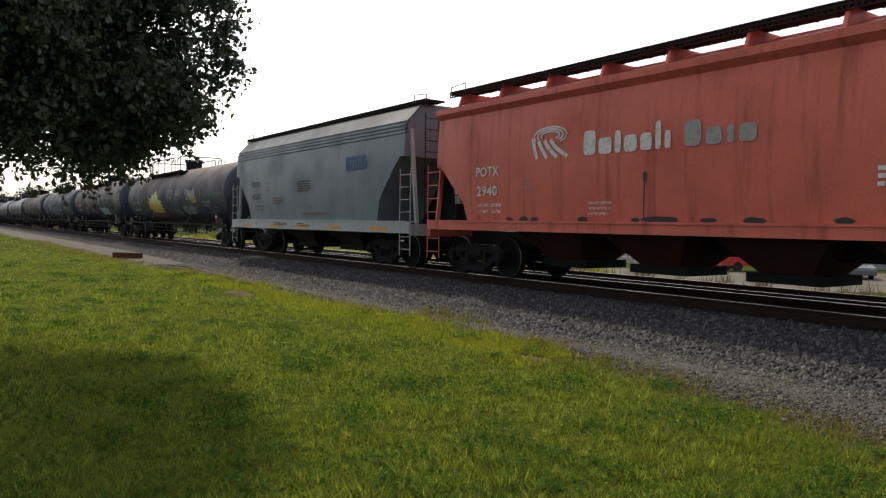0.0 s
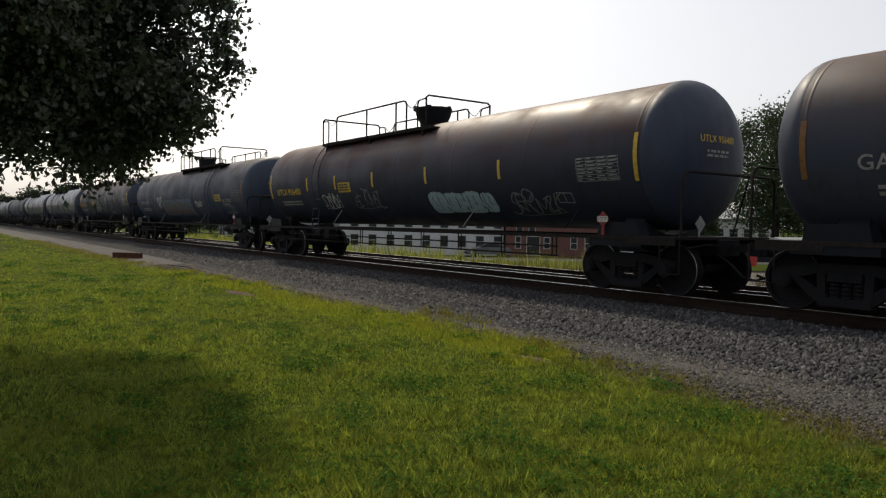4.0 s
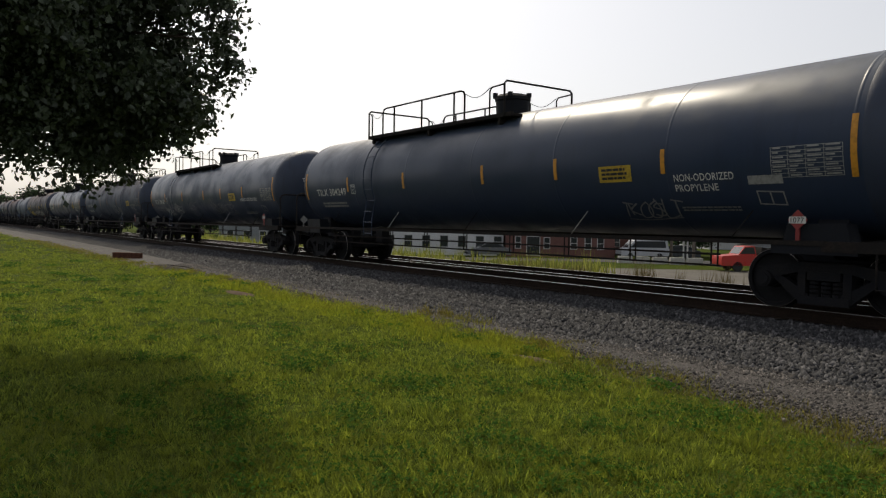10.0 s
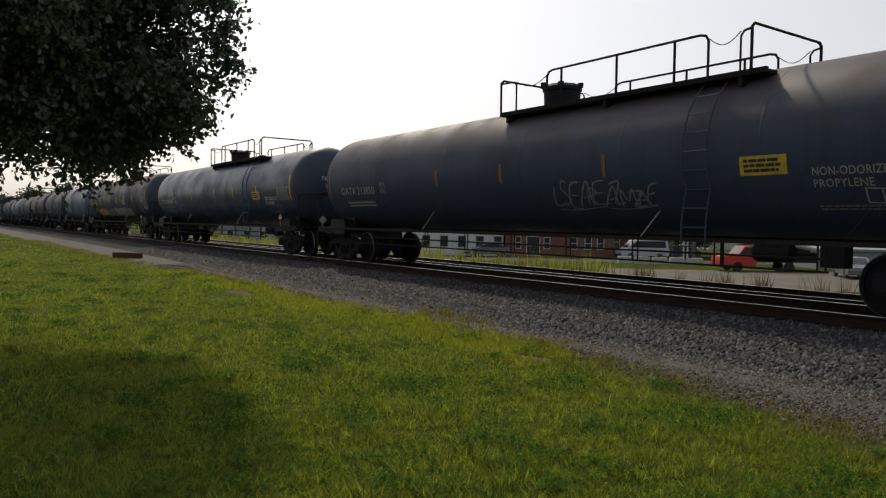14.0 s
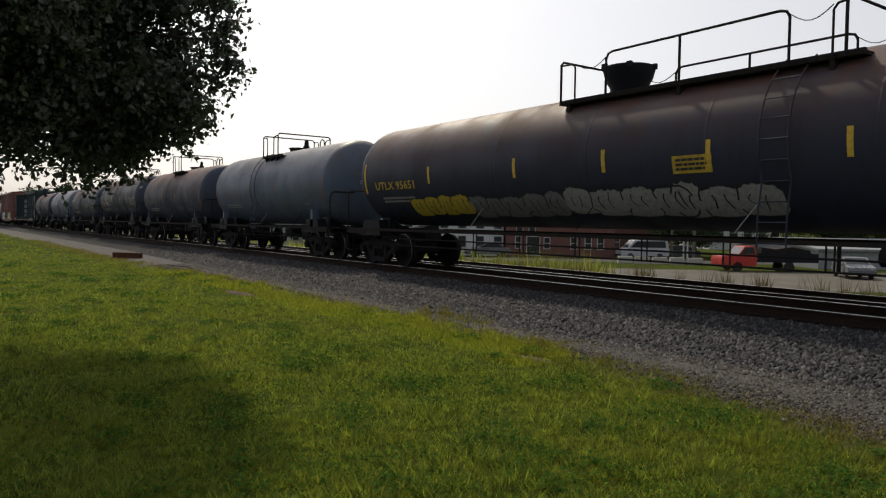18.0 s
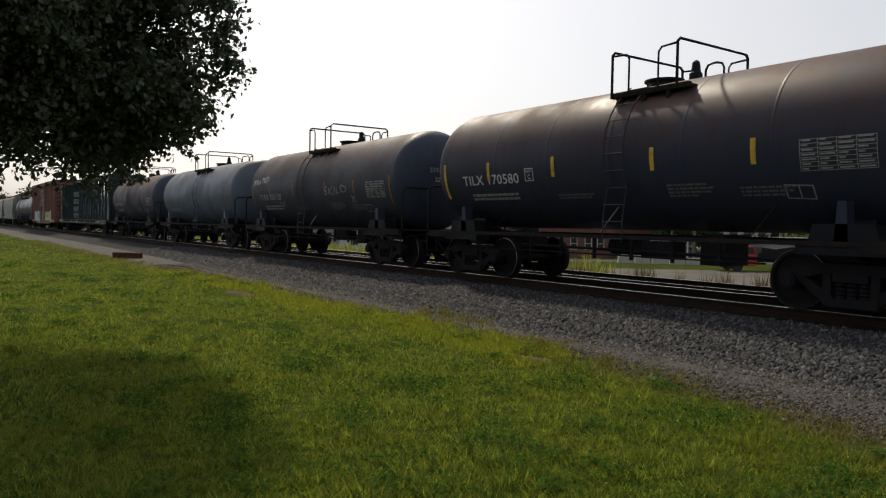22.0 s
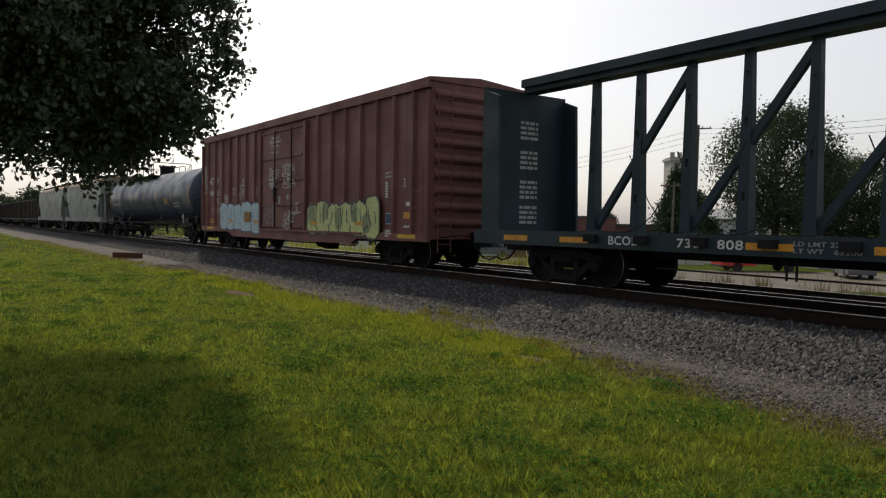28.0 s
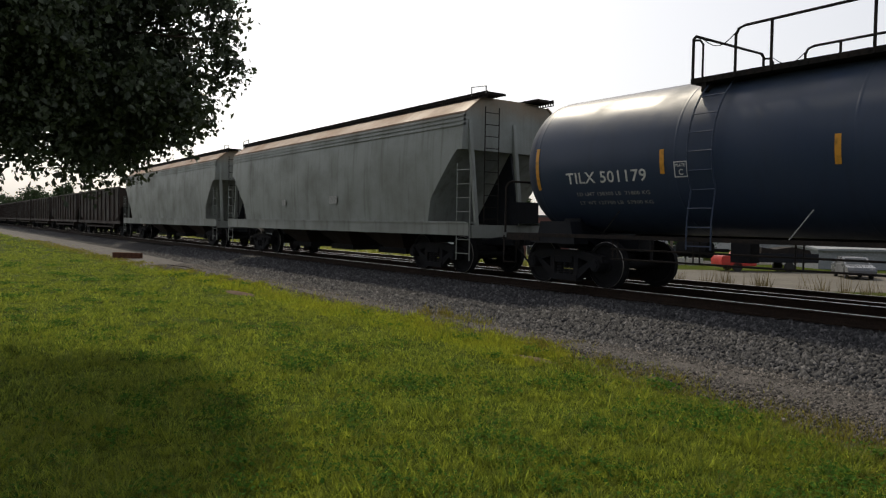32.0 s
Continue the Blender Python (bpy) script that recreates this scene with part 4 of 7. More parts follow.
def clover(n, d0, d1):
    """Patches of round leaves lying flat, a few centimetres over the soil."""
    d = d0 * (d1 / d0) ** RNG.random(n)
    r = (RNG.random(n) * 2 - 1) * d * 0.64
    px, py = -0.8142 * d + 0.5806 * r, 0.5806 * d + 0.8142 * r
    per = 70
    spread = np.repeat(0.04 + 0.10 * RNG.random(n) + 0.004 * d, per)
    x = np.repeat(px, per) + RNG.normal(size=n * per) * spread * 1.3
    y = np.repeat(py, per) + RNG.normal(size=n * per) * spread
    ok = (y < lawn_edge(x)) & bare(x, y)
    x, y, far = x[ok], y[ok], np.repeat(d, per)[ok]
    k = len(x)
    z = -0.5 + 0.035 + 0.05 * RNG.random(k)
    a, size = RNG.random(k) * 2 * np.pi, (0.007 + 0.006 * RNG.random(k)) * (1 + far / 12)
    tilt = 0.5 * RNG.normal(size=(k, 4)) * size[:, None]
    v = np.empty((k, 4, 3))
    for q in range(4):
        v[:, q] = np.stack([x + size * np.cos(a + q * np.pi / 2), y + size * np.sin(a + q * np.pi / 2), z + tilt[:, q]], 1)
    base = 4 * np.arange(k)[:, None]
    return v.reshape(-1, 3), np.concatenate([base + [0, 1, 2], base + [0, 2, 3]])


v, t = clover(380, 3.0, 30.0)
tagged(new("lawn_weeds", array_mesh("lawn_weeds", v, t, M_CLOVER)), "dark patches of low round-leaved weeds in the lawn", "weeds", kind="stuff")
tufts = lambda x, y: bare(x, y) & (RNG.random(len(x)) < 0.25 + 0.9 * np.clip(np.sin(x * 1.7 + 2 * np.sin(x * 0.6)) + np.sin(x * 4.7 + y * 3) * np.sin(y * 6.1 + x), 0, 1))
onto = lambda x, y: np.where(y > lawn_edge(x), -0.484, -0.505)
v, t = blades(60000, 6.5, 24.0, 0.035, 0.12, 0.0032, tufts, z=onto, lean=0.8, rim=(-0.3, 0.3))
tagged(new("rim_grass", array_mesh("rim_grass", v, t, M_RIMBL)), "longer yellow-green grass along the lawn's edge, coloured as if sunlit", "grass", kind="stuff")
v, t = blades(52000, 1.2, 60.0, 0.03, 0.11, 0.0028, tufts, z=onto, lean=0.9, rim=(0.06, 0.3))
tagged(new("verge_grass", array_mesh("verge_grass", v, t, M_DRYBL)), "thin dry tufts creeping over the gravel", "grass", kind="stuff")
v, t = blades(60000, 9.5, 15.5, 0.05, 0.2, 0.0028, lambda x, y: ((x + 10.4) / 1.3) ** 2 + ((y - 7.65) / 0.42) ** 2 < 0.3 + 0.7 * RNG.random(len(x)), z=-0.484, lean=0.6)
tagged(new("dry_tufts", array_mesh("dry_tufts", v, t, M_DRYBL)), "patch of dry brownish grass on the gravel", "grass", kind="stuff")
v, t = blades(60000, 19.0, 75.0, 0.25, 0.75, 0.006, lambda x, y: (y > 18.6) & (y < 23.5) & (x < -20) & (np.sin(x * 0.5) + np.sin(y * 1.7 + x * 0.23) > -0.6 + (x + 30) * 0.08), z=lambda x, y: np.where(y < 18.5, -0.56, -0.56 - 1.54 * ((y - 18.5) / 13.5) ** 2), lean=0.4)
tagged(new("tall_grass", array_mesh("tall_grass", v, t, M_TALL)), "tall rough green grass beyond the tracks", "grass", kind="stuff")
v, t = blades(130000, 16.0, 45.0, 0.15, 0.8, 0.003, lambda x, y: (y > 18.4) & (y < 20.2) & (x > -24) & (np.sin(x * 1.9) + np.sin(x * 4.3 + y) + 0.6 * np.sin(x * 11 + y * 5) > 0.55), z=-0.62, lean=0.35)
tagged(new("weeds", array_mesh("weeds", v, t, M_WEED)), "dry brown weeds beside the second track", "weeds", kind="stuff")

M_EARTH = surface("bare_brown_earth", (0.085, 0.062, 0.046), (0.13, 0.098, 0.074), 3.0, 0.95, 30, 0.6, 0.01)
for ex, ey, ea, eb in ((-16.7, 5.98, 1.1, 0.32), (-6.85, 6.32, 0.5, 0.2)):
    flat = blob(0, 0, ea, eb, int(ea * 9), 24)
    lump = Shape().add([(ex + a, ey + b, -0.487 - 0.03 * ((a / ea) ** 2 + (b / eb) ** 2)) for a, b in flat[0]], flat[1])
    solid("bare_earth", lump, M_EARTH, "bare brown earth patch in the lawn", "earth", kind="structure")

OCT = np.array([(1, 0, 0), (-1, 0, 0), (0, 1, 0), (0, -1, 0), (0, 0, 1), (0, 0, -1)], dtype=float)
OCF = np.array([(0, 2, 4), (2, 1, 4), (1, 3, 4), (3, 0, 4), (2, 0, 5), (1, 2, 5), (3, 1, 5), (0, 3, 5)])


def stones(x, y, z, size):
    n = len(x)
    s = size[:, None, None] * (0.65 + 0.7 * RNG.random((n, 1, 3)))
    p = (OCT[None] + 0.55 * (RNG.random((n, 6, 3)) - 0.5)) * s * 1.15
    a = RNG.random(n) * 2 * np.pi
    c, q = np.cos(a)[:, None], np.sin(a)[:, None]
    tx = 1.4 * (RNG.random(n) - 0.5)[:, None]
    px, py, pz = p[..., 0] * c - p[..., 1] * q, p[..., 0] * q + p[..., 1] * c, p[..., 2] + tx * p[..., 0]
    v = np.stack([px + x[:, None], py + y[:, None], pz + z[:, None]], -1).reshape(-1, 3)
    f = (OCF[None] + 6 * np.arange(n)[:, None, None]).reshape(-1, 3)
    return v, f


def stone_material(name, a, b):
    m, n, l, p = material(name)
    isl = n.new("ShaderNodeNewGeometry").outputs["Random Per Island"]
    co = n.new("ShaderNodeTexCoord").outputs["Object"]
    pw = n.new("ShaderNodeMath")
    pw.operation = "POWER"
    l.new(isl, pw.inputs[0])
    pw.inputs[1].default_value = 3.2
    col = mixed(n, l, pw.outputs[0], a, b)
    l.new(mixed(n, l, times(n, l, ramp(n, l, noise_node(n, l, co, 40, 4), 0.4, 0.7), 0.5), col, tuple(0.5 * c for c in a)), p.inputs["Base Color"])
    p.inputs["Roughness"].default_value = 0.9
    return m


def ballast_z(x, y):
    f = np.interp(x, *zip(*FOOT))
    slope = np.where(y < f + 0.35, -0.5 + 0.07 * (y - f + 0.05) / 0.4, -0.43 + 0.21 * (y - f - 0.35) / (9.4 - f))
    return np.where(y < 9.75, np.maximum(slope, -0.49), np.interp(y, [9.75, 10.2, 13.3], [-0.22, -0.19, -0.19]))


M_STONE = stone_material("ballast_stone", (0.016, 0.017, 0.020), (0.115, 0.112, 0.116))
M_PEBBLE = stone_material("verge_pebbles", (0.034, 0.031, 0.029), (0.20, 0.18, 0.165))
n = 95000
d = 7.5 * (40 / 7.5) ** RNG.random(n)
y = 7.75 + 2.75 * RNG.random(n) ** 0.9
x = -np.sqrt(np.maximum(0, d ** 2 - y ** 2 * 0.9)) + 1.0
ok = (d ** 2 > y ** 2 * 0.9) & (y > np.interp(x, *zip(*FOOT)) - 0.25 + 0.3 * RNG.random(n))
x, y, d = x[ok], y[ok], d[ok]
v, t = stones(x, y, ballast_z(x, y) + 0.002, 0.016 + 0.024 * RNG.random(len(x)) ** 1.6 * (1 + d / 40))
tagged(new("ballast_stones", array_mesh("ballast_stones", v, t, M_STONE)), "loose grey crushed ballast stones", "stones", kind="stuff")
n = 70000
x = -2 - 26 * RNG.random(n) ** 1.6
y = 6.0 + 2.5 * RNG.random(n) ** 0.7
ok = y > lawn_edge(x) + 0.1
x, y = x[ok], y[ok]
n = len(x)
v, t = stones(x, y, np.full(n, -0.474), 0.004 + 0.010 * RNG.random(n) ** 2 + 0.016 * RNG.random(n) ** 8 + 0.008 * (y > 7.7))
tagged(new("gravel_stones", array_mesh("gravel_stones", v, t, M_PEBBLE)), "fine loose gravel on the verge", "gravel", kind="stuff")

tie = Shape().box(-0.115, 0.115, -1.3, 1.3, -0.35, -0.178).mesh("sleeper", M_TIE)
for t_ob, z in zip(TIES, (0, 0)):
    for i in range(95):
        part("sleeper", tie, None, t_ob, at=Matrix.Translation((-48 + 0.55 * i + 0.03 * noise.noise((i * 3.3, 0, 0)), 0.05 * noise.noise((i * 1.7, 5, 0)), 0)))
    far = Shape()
    for i in range(180):
        far.box(-150 + 0.55 * i - 0.115, -150 + 0.55 * i + 0.115, -1.3, 1.3, -0.35, -0.178)
    tagged(part("far_sleepers", far, M_TIE, t_ob), kind="stuff")

# rusty baulk and a rod left on the verge
M_BAULK = surface("rusty_brown_timber", (0.07, 0.03, 0.02), (0.13, 0.06, 0.035), 5, 0.9, 30, 0.6, 0.01)
bx, by = -33.0, 7.0
blk = thing("timber_baulk", pose(bx, by, -0.47, 0, 0, 48), "short rust-brown squared timber lying on gravel", "timber")
part("timber", Shape().box(-0.62, 0.18, -0.11, 0.11, 0.0, 0.24), M_BAULK, blk)
part("timber", Shape().box(0.21, 0.62, -0.12, 0.10, 0.0, 0.23), M_BAULK, blk)
solid("steel_rod", Shape().pipe([(-27.5, 7.2, -0.455), (-26.0, 7.45, -0.45), (-25.0, 7.4, -0.455)], 0.02, 6), M_RUST, "rusty bent steel rod on the gravel", "rod")


# ================= trees =================
def leaves(centres, radius, per, size, flat=0.5):
    """Leaf quads folded along the middle, scattered round centres."""
    c = np.repeat(np.asarray(centres), per, 0)
    n = len(c)
    p = c + RNG.normal(size=(n, 3)) * radius
    a = RNG.normal(size=(n, 3))
    a[:, 2] -= flat
    a /= np.linalg.norm(a, axis=1)[:, None]
    b = np.cross(a, RNG.normal(size=(n, 3)))
    b /= np.linalg.norm(b, axis=1)[:, None]
    c2 = np.cross(a, b)
    s = (size * (0.6 + 0.8 * RNG.random(n)))[:, None]
    v = np.empty((n, 4, 3))
    v[:, 0], v[:, 1], v[:, 2], v[:, 3] = p, p + a * s * 0.5 + b * s * 0.32 + c2 * s * 0.08, p + a * s, p + a * s * 0.5 - b * s * 0.32 + c2 * s * 0.08
    f = np.array([(0, 1, 2), (0, 2, 3)])
    t = (f[None] + 4 * np.arange(n)[:, None, None]).reshape(-1, 3)
    return v.reshape(-1, 3), t


M_BARK = surface("grey_bark", (0.06, 0.048, 0.038), (0.11, 0.09, 0.07), 4, 0.95, 18, 0.8, 0.03)
M_LEAF = leaf_material("dark_tree_leaves", (0.030, 0.044, 0.025), (0.062, 0.080, 0.042), 0.18, gloss=0.4)
M_FARLEAF = leaf_material("hazy_tree_leaves", (0.036, 0.060, 0.032), (0.066, 0.092, 0.046), 0.2)
M_NEEDLE = leaf_material("conifer_needles", (0.03, 0.055, 0.03), (0.05, 0.08, 0.035), 0.1)


def limb(s, p, q, r0, r1, bend, steps=5):
    p, q = Vector(p), Vector(q)
    pts = [p.lerp(q, i / steps) + Vector((0, 0, bend * math.sin(math.pi * i / steps))) for i in range(steps + 1)]
    for i in range(steps):
        s.rod(pts[i], pts[i + 1], r0 + (r1 - r0) * i / steps, 8, r0 + (r1 - r0) * (i + 1) / steps, caps=False)


def shade_tree():
    """The tree whose crown hangs over the lawn: its trunk stands off to the left."""
    x, y = ahead(10.4, -8.4)
    tree = thing("shade_tree", pose(x, y, -0.5), "large dark leafy shade tree on the lawn", "tree")
    tr = Shape()
    limb(tr, (0, 0, -0.1), (0.1, 0.2, 3.4), 0.30, 0.2, 0.0)
    rx, ry = Vector((0.5806, 0.8142, 0)), Vector((-0.8142, 0.5806, 0))
    rnd, gaps = random.Random(4), random.Random(9)
    cl = []
    hubs = [((2.8, -0.3, 4.4), (2.3, 2.2, 2.3), 420), ((3.9, 0.9, 7.0), (1.2, 1.5, 0.9), 140), ((0.2, 0.0, 5.4), (2.9, 2.6, 2.6), 160), ((1.7, -1.6, 5.6), (2.6, 1.8, 2.2), 70), ((0.9, 0.5, 3.2), (1.1, 1.4, 1.0), 14), ((4.0, 0.0, 3.5), (0.8, 1.1, 0.8), 70), ((2.2, -0.3, 3.1), (2.2, 1.8, 0.6), 55), ((4.0, 0.2, 5.2), (0.75, 1.3, 1.2), 50)]
    for (a, b, c), (ra, rb, rc), k in hubs:
        i = 0
        while i < k:
            u = Vector((rnd.gauss(0, 1), rnd.gauss(0, 1), rnd.gauss(0, 1))).normalized() * rnd.random() ** 0.38
            w = 1 + 0.3 * noise.noise(u * 2.6)
            q = rx * (a + u.x * ra * w) + ry * (b + u.y * rb * w) + Vector((0, 0, c + u.z * rc * w))
            if q.z < 2.45 + 0.6 * noise.noise(q * 0.8):
                continue
            i += 1
            if rx.dot(q) < 2.75 and ry.dot(q) > -1.5 and q.z < 3.35 and gaps.random() < 0.75:
                continue
            cl.append(tuple(q))
    for i, q in enumerate(cl):
        if i % 5 == 0:
            base = Vector((0.1, 0.2, 2.2 + 1.8 * rnd.random()))
            limb(tr, base, q, 0.05, 0.012, 0.25, 4)
    part("trunk", tr, M_BARK, tree)
    sprays = []
    heart = rx * 2.0 + ry * -0.2 + Vector((0, 0, 5.0))
    for q in cl:
        q = Vector(q)
        out = (q - heart).normalized()
        for k in range(5):
            a = (out * 0.7 + Vector((rnd.gauss(0, 1), rnd.gauss(0, 1), rnd.gauss(0, 0.6))) * 0.75).normalized()
            length = rnd.uniform(0.28, 0.55)
            for step in range(22):
                u = step / 21
                sprays.append(tuple(q + a * (length * u) + Vector((0, 0, -0.14 * u * u))))
    v, t = leaves(sprays, 0.032, 1, 0.082, 0.7)
    v2, t2 = leaves(cl, 0.17, 64, 0.098, 0.4)
    v, t = np.concatenate([v, v2]), np.concatenate([t, t2 + len(v)])
    part("crown", array_mesh("crown", v, t, M_LEAF), None, tree)


shade_tree()


def far_tree(d, r, height, spread, seed, base=-2.1, mat=None, cone=False, size=0.4, count=150, bottom=0.22):
    x, y = ahead(d, r)
    tree = thing("tree", pose(x, y, base), "hazy green conifer beyond the street" if cone else "broad green leafy tree beyond the street", "tree", "trees beyond the tracks")
    rnd = random.Random(seed)
    tr = Shape()
    limb(tr, (0, 0, -0.3), (0.1, 0, height * 0.85), 0.03 * height, 0.01 * height, 0.0, 6)
    cl = []
    for i in range(count):
        v = rnd.random()
        z = height * (bottom + (1 - bottom) * v)
        if cone:
            rad = spread * (1.02 - v) * rnd.random() ** 0.5
        else:
            rad = spread * math.sin(math.pi * (0.14 + 0.80 * v)) ** 0.7 * rnd.random() ** 0.45 * (1 + 0.3 * noise.noise((v * 4, seed, i * 0.02)))
        a = rnd.uniform(0, 6.283)
        cl.append((rad * math.cos(a), rad * math.sin(a), z))
        if i % 6 == 0:
            limb(tr, (0, 0, z * 0.7), cl[-1], 0.008 * height, 0.03, 0.1, 3)
    part("trunk", tr, M_BARK, tree)
    v, t = leaves(cl, spread * 0.11, 100, size * 0.62, 0.2)
    part("crown", array_mesh("crown", v, t, mat or M_FARLEAF), None, tree)


far_tree(82, 37.5, 16.3, 7.0, 3, count=330, size=0.45)
far_tree(84, 44.0, 11.5, 4.6, 5, count=170)
far_tree(88, 50.5, 12.0, 5.0, 6, count=180)
far_tree(80, 52.5, 10.5, 4.8, 8, count=170)
far_tree(84, 57.5, 11.0, 5.4, 9, count=170)
far_tree(80, 25.8, 9.2, 3.4, 11, cone=True, mat=M_NEEDLE, count=190)
far_tree(84, 29.0, 7.2, 2.4, 12, count=90)
far_tree(95, 33.0, 6.5, 3.4, 13, count=90)
far_tree(110, 11.0, 7.4, 3.2, 14, count=80)
far_tree(104, 9.3, 6.6, 2.6, 15, count=70)
far_tree(100, 22.0, 5.2, 2.2, 16, count=60)
for i in range(16):
    far_tree(150 + 9 * (i % 5), -92 + 4.3 * i - (i % 3) * 2, 7.5 + 2.6 * ((i * 7) % 5) / 4, 4.8, 30 + i, count=60, size=0.8)

# ================= street beyond the railway =================
M_ROAD = surface("pale_gravel_lot", (0.12, 0.113, 0.10), (0.18, 0.168, 0.15), 0.5, 0.95, 12, 0.4, 0.02)
M_ASPH = surface("worn_asphalt", (0.06, 0.06, 0.06), (0.09, 0.088, 0.085), 0.7, 0.9, 20, 0.3, 0.01)
M_BRICK = surface("dark_red_brick", (0.15, 0.075, 0.066), (0.20, 0.105, 0.09), 1.5, 0.9, 14, 0.3, 0.01)
M_WALLW = surface("weathered_white_boards", (0.55, 0.56, 0.57), (0.66, 0.66, 0.66), 0.8, 0.8, 10, 0.2, 0.01)
M_SHED = surface("grey_sheet_metal", (0.22, 0.24, 0.26), (0.29, 0.30, 0.32), 0.7, 0.6, 6, 0.2, 0.01)
M_ROOF = surface("dark_roofing", (0.07, 0.08, 0.085), (0.12, 0.125, 0.13), 0.8, 0.9, 8, 0.3, 0.01)
M_CONC = surface("pale_concrete", (0.42, 0.41, 0.39), (0.52, 0.51, 0.48), 1.2, 0.9, 16, 0.3, 0.008)
M_GLASSD = plain("dark_window_glass", (0.03, 0.035, 0.04), 0.12)
M_WTRIM = plain("white_window_trim", (0.46, 0.46, 0.46), 0.6)
M_POLE = surface("grey_weathered_wood", (0.13, 0.11, 0.09), (0.19, 0.165, 0.14), 2, 0.9, 14, 0.5, 0.01)

lot = Shape()
a, b, c, e = ahead(40, -6), ahead(37, 60), ahead(54, 64), ahead(58, 4)
lot.add([(p[0], p[1], -2.09) for p in (a, b, c, e)] + [(p[0], p[1], -2.3) for p in (a, b, c, e)], [(0, 1, 2, 3), (0, 4, 5, 1), (1, 5, 6, 2), (2, 6, 7, 3), (3, 7, 4, 0)])
solid("gravel_lot", lot, M_ROAD, "pale dusty gravel lot beside the railway", "gravel lot", kind="structure", smooth=0)
st = Shape()
a, b, c, e = ahead(67, -50), ahead(67, 75), ahead(73, 75), ahead(73, -50)
st.add([(p[0], p[1], -2.085) for p in (a, b, c, e)] + [(p[0], p[1], -2.3) for p in (a, b, c, e)], [(0, 1, 2, 3), (0, 4, 5, 1), (1, 5, 6, 2), (2, 6, 7, 3), (3, 7, 4, 0)])
solid("road", st, M_ASPH, "grey worn asphalt street", "road", kind="structure", smooth=0)


def building(name, d, r0, r1, depth, z1, wall, roof, label, category, windows, gable=0.0, z0=-2.1):
    """A house whose front runs from r0 to r1 across the view, d metres ahead. windows: (from the left end, sill, width, height)."""
    x, y = ahead(d, r0)
    h = thing(name, pose(x, y, z0, 0, 0, 54.5), label, category)
    w, t = r1 - r0, z1 - z0
    part("wall", Shape().box(0, w, 0, depth, 0, t), wall, h, smooth=0)
    if gable:
        part("roof", Shape().prism([(-0.4, t - 0.1), (depth / 2, t + gable), (depth + 0.4, t - 0.1), (depth + 0.4, t + 0.08), (depth / 2, t + gable + 0.2), (-0.4, t + 0.08)], -0.3, w + 0.3, "x"), roof, h, smooth=0)
        part("gable", Shape().prism([(0, t), (depth, t), (depth / 2, t + gable)], 0.0, w, "x"), wall, h, smooth=0)
    else:
        part("roof", Shape().box(-0.12, w + 0.12, -0.12, depth + 0.12, t, t + 0.22), roof, h, smooth=0)
    for a, zz, ww, hh in windows:
        win = part("window", Shape().box(a - 0.07, a + ww + 0.07, -0.06, 0.05, zz - 0.07, zz + hh + 0.07), M_WTRIM, h, smooth=0)
        part("pane", Shape().box(a, a + ww, -0.075, -0.065, zz, zz + hh), M_GLASSD, win, smooth=0)
        part("glazing_bar", Shape().box(a, a + ww, -0.09, -0.078, zz + hh / 2 - 0.03, zz + hh / 2 + 0.03), M_WTRIM, win, smooth=0)
    return h


building("brick_building", 76, 6.6, 18.0, 14, 2.05, M_BRICK, M_ROOF, "low dark red brick building with pale windows", "building", [(1.0, 0.9, 0.5, 1.2), (2.2, 0.2, 1.3, 1.9), (4.0, 0.9, 0.55, 1.1), (6.8, 0.9, 0.6, 1.15), (8.3, 0.9, 0.6, 1.15), (9.6, 0.9, 0.6, 1.15), (1.1, 2.6, 0.6, 1.1), (2.4, 2.6, 0.6, 1.1)])
building("white_building", 77, -11.0, 6.4, 12, 2.75, M_WALLW, M_ROOF, "two-storey white boarded building with many windows", "building", [(1.2 + 1.9 * i, 0.9 + 2.0 * j, 0.8, 1.15) for i in range(9) for j in range(2)])
building("grey_shed", 61, 31.6, 60.0, 16, -0.45, M_SHED, M_SHED, "long grey sheet-metal shed with a shallow roof", "shed", [], 0.7)
building("far_hall", 112, 41.0, 52.0, 14, 2.6, M_WALLW, M_SHED, "pale hall with a grey-green metal roof", "hall", [(1.0 + 2.2 * i, 2.0, 1.2, 1.2) for i in range(4)], 1.5)
building("low_brick_annex", 84, 18.2, 24.5, 10, 1.3, M_BRICK, M_ROOF, "low brick annex with flat roof", "building", [(1.5, 1.0, 0.7, 1.0), (4.0, 1.0, 0.7, 1.0)])
building("grey_store", 84, -26.0, -11.6, 12, 1.6, M_SHED, M_ROOF, "grey store building with small windows", "building", [(1.0 + 1.9 * i, 1.1, 0.7, 1.0) for i in range(7)])

# old tower with battlements far behind the trees
x, y = ahead(200, 64.5)
tower = thing("battlement_tower", pose(x, y, -2.1, 0, 0, 54.5), "tall grey tower with battlements behind the trees", "tower")
part("wall", Shape().box(-3.2, 3.2, -3.2, 3.2, 0, 22.4), M_CONC, tower, smooth=0)
part("cornice", Shape().box(-3.6, 3.6, -3.6, 3.6, 21.4, 22.1), M_CONC, tower, smooth=0)
for i in range(4):
    part("merlon", Shape().box(-3.5 + 1.95 * i, -2.4 + 1.95 * i, -3.6, -2.9, 22.4, 23.6), M_CONC, tower, smooth=0)
for i in range(3):
    wn_ = part("window", Shape().box(-2.3 + 1.8 * i, -1.3 + 1.8 * i, -3.27, -3.18, 18.7, 20.8), M_GLASSD, tower, smooth=0)

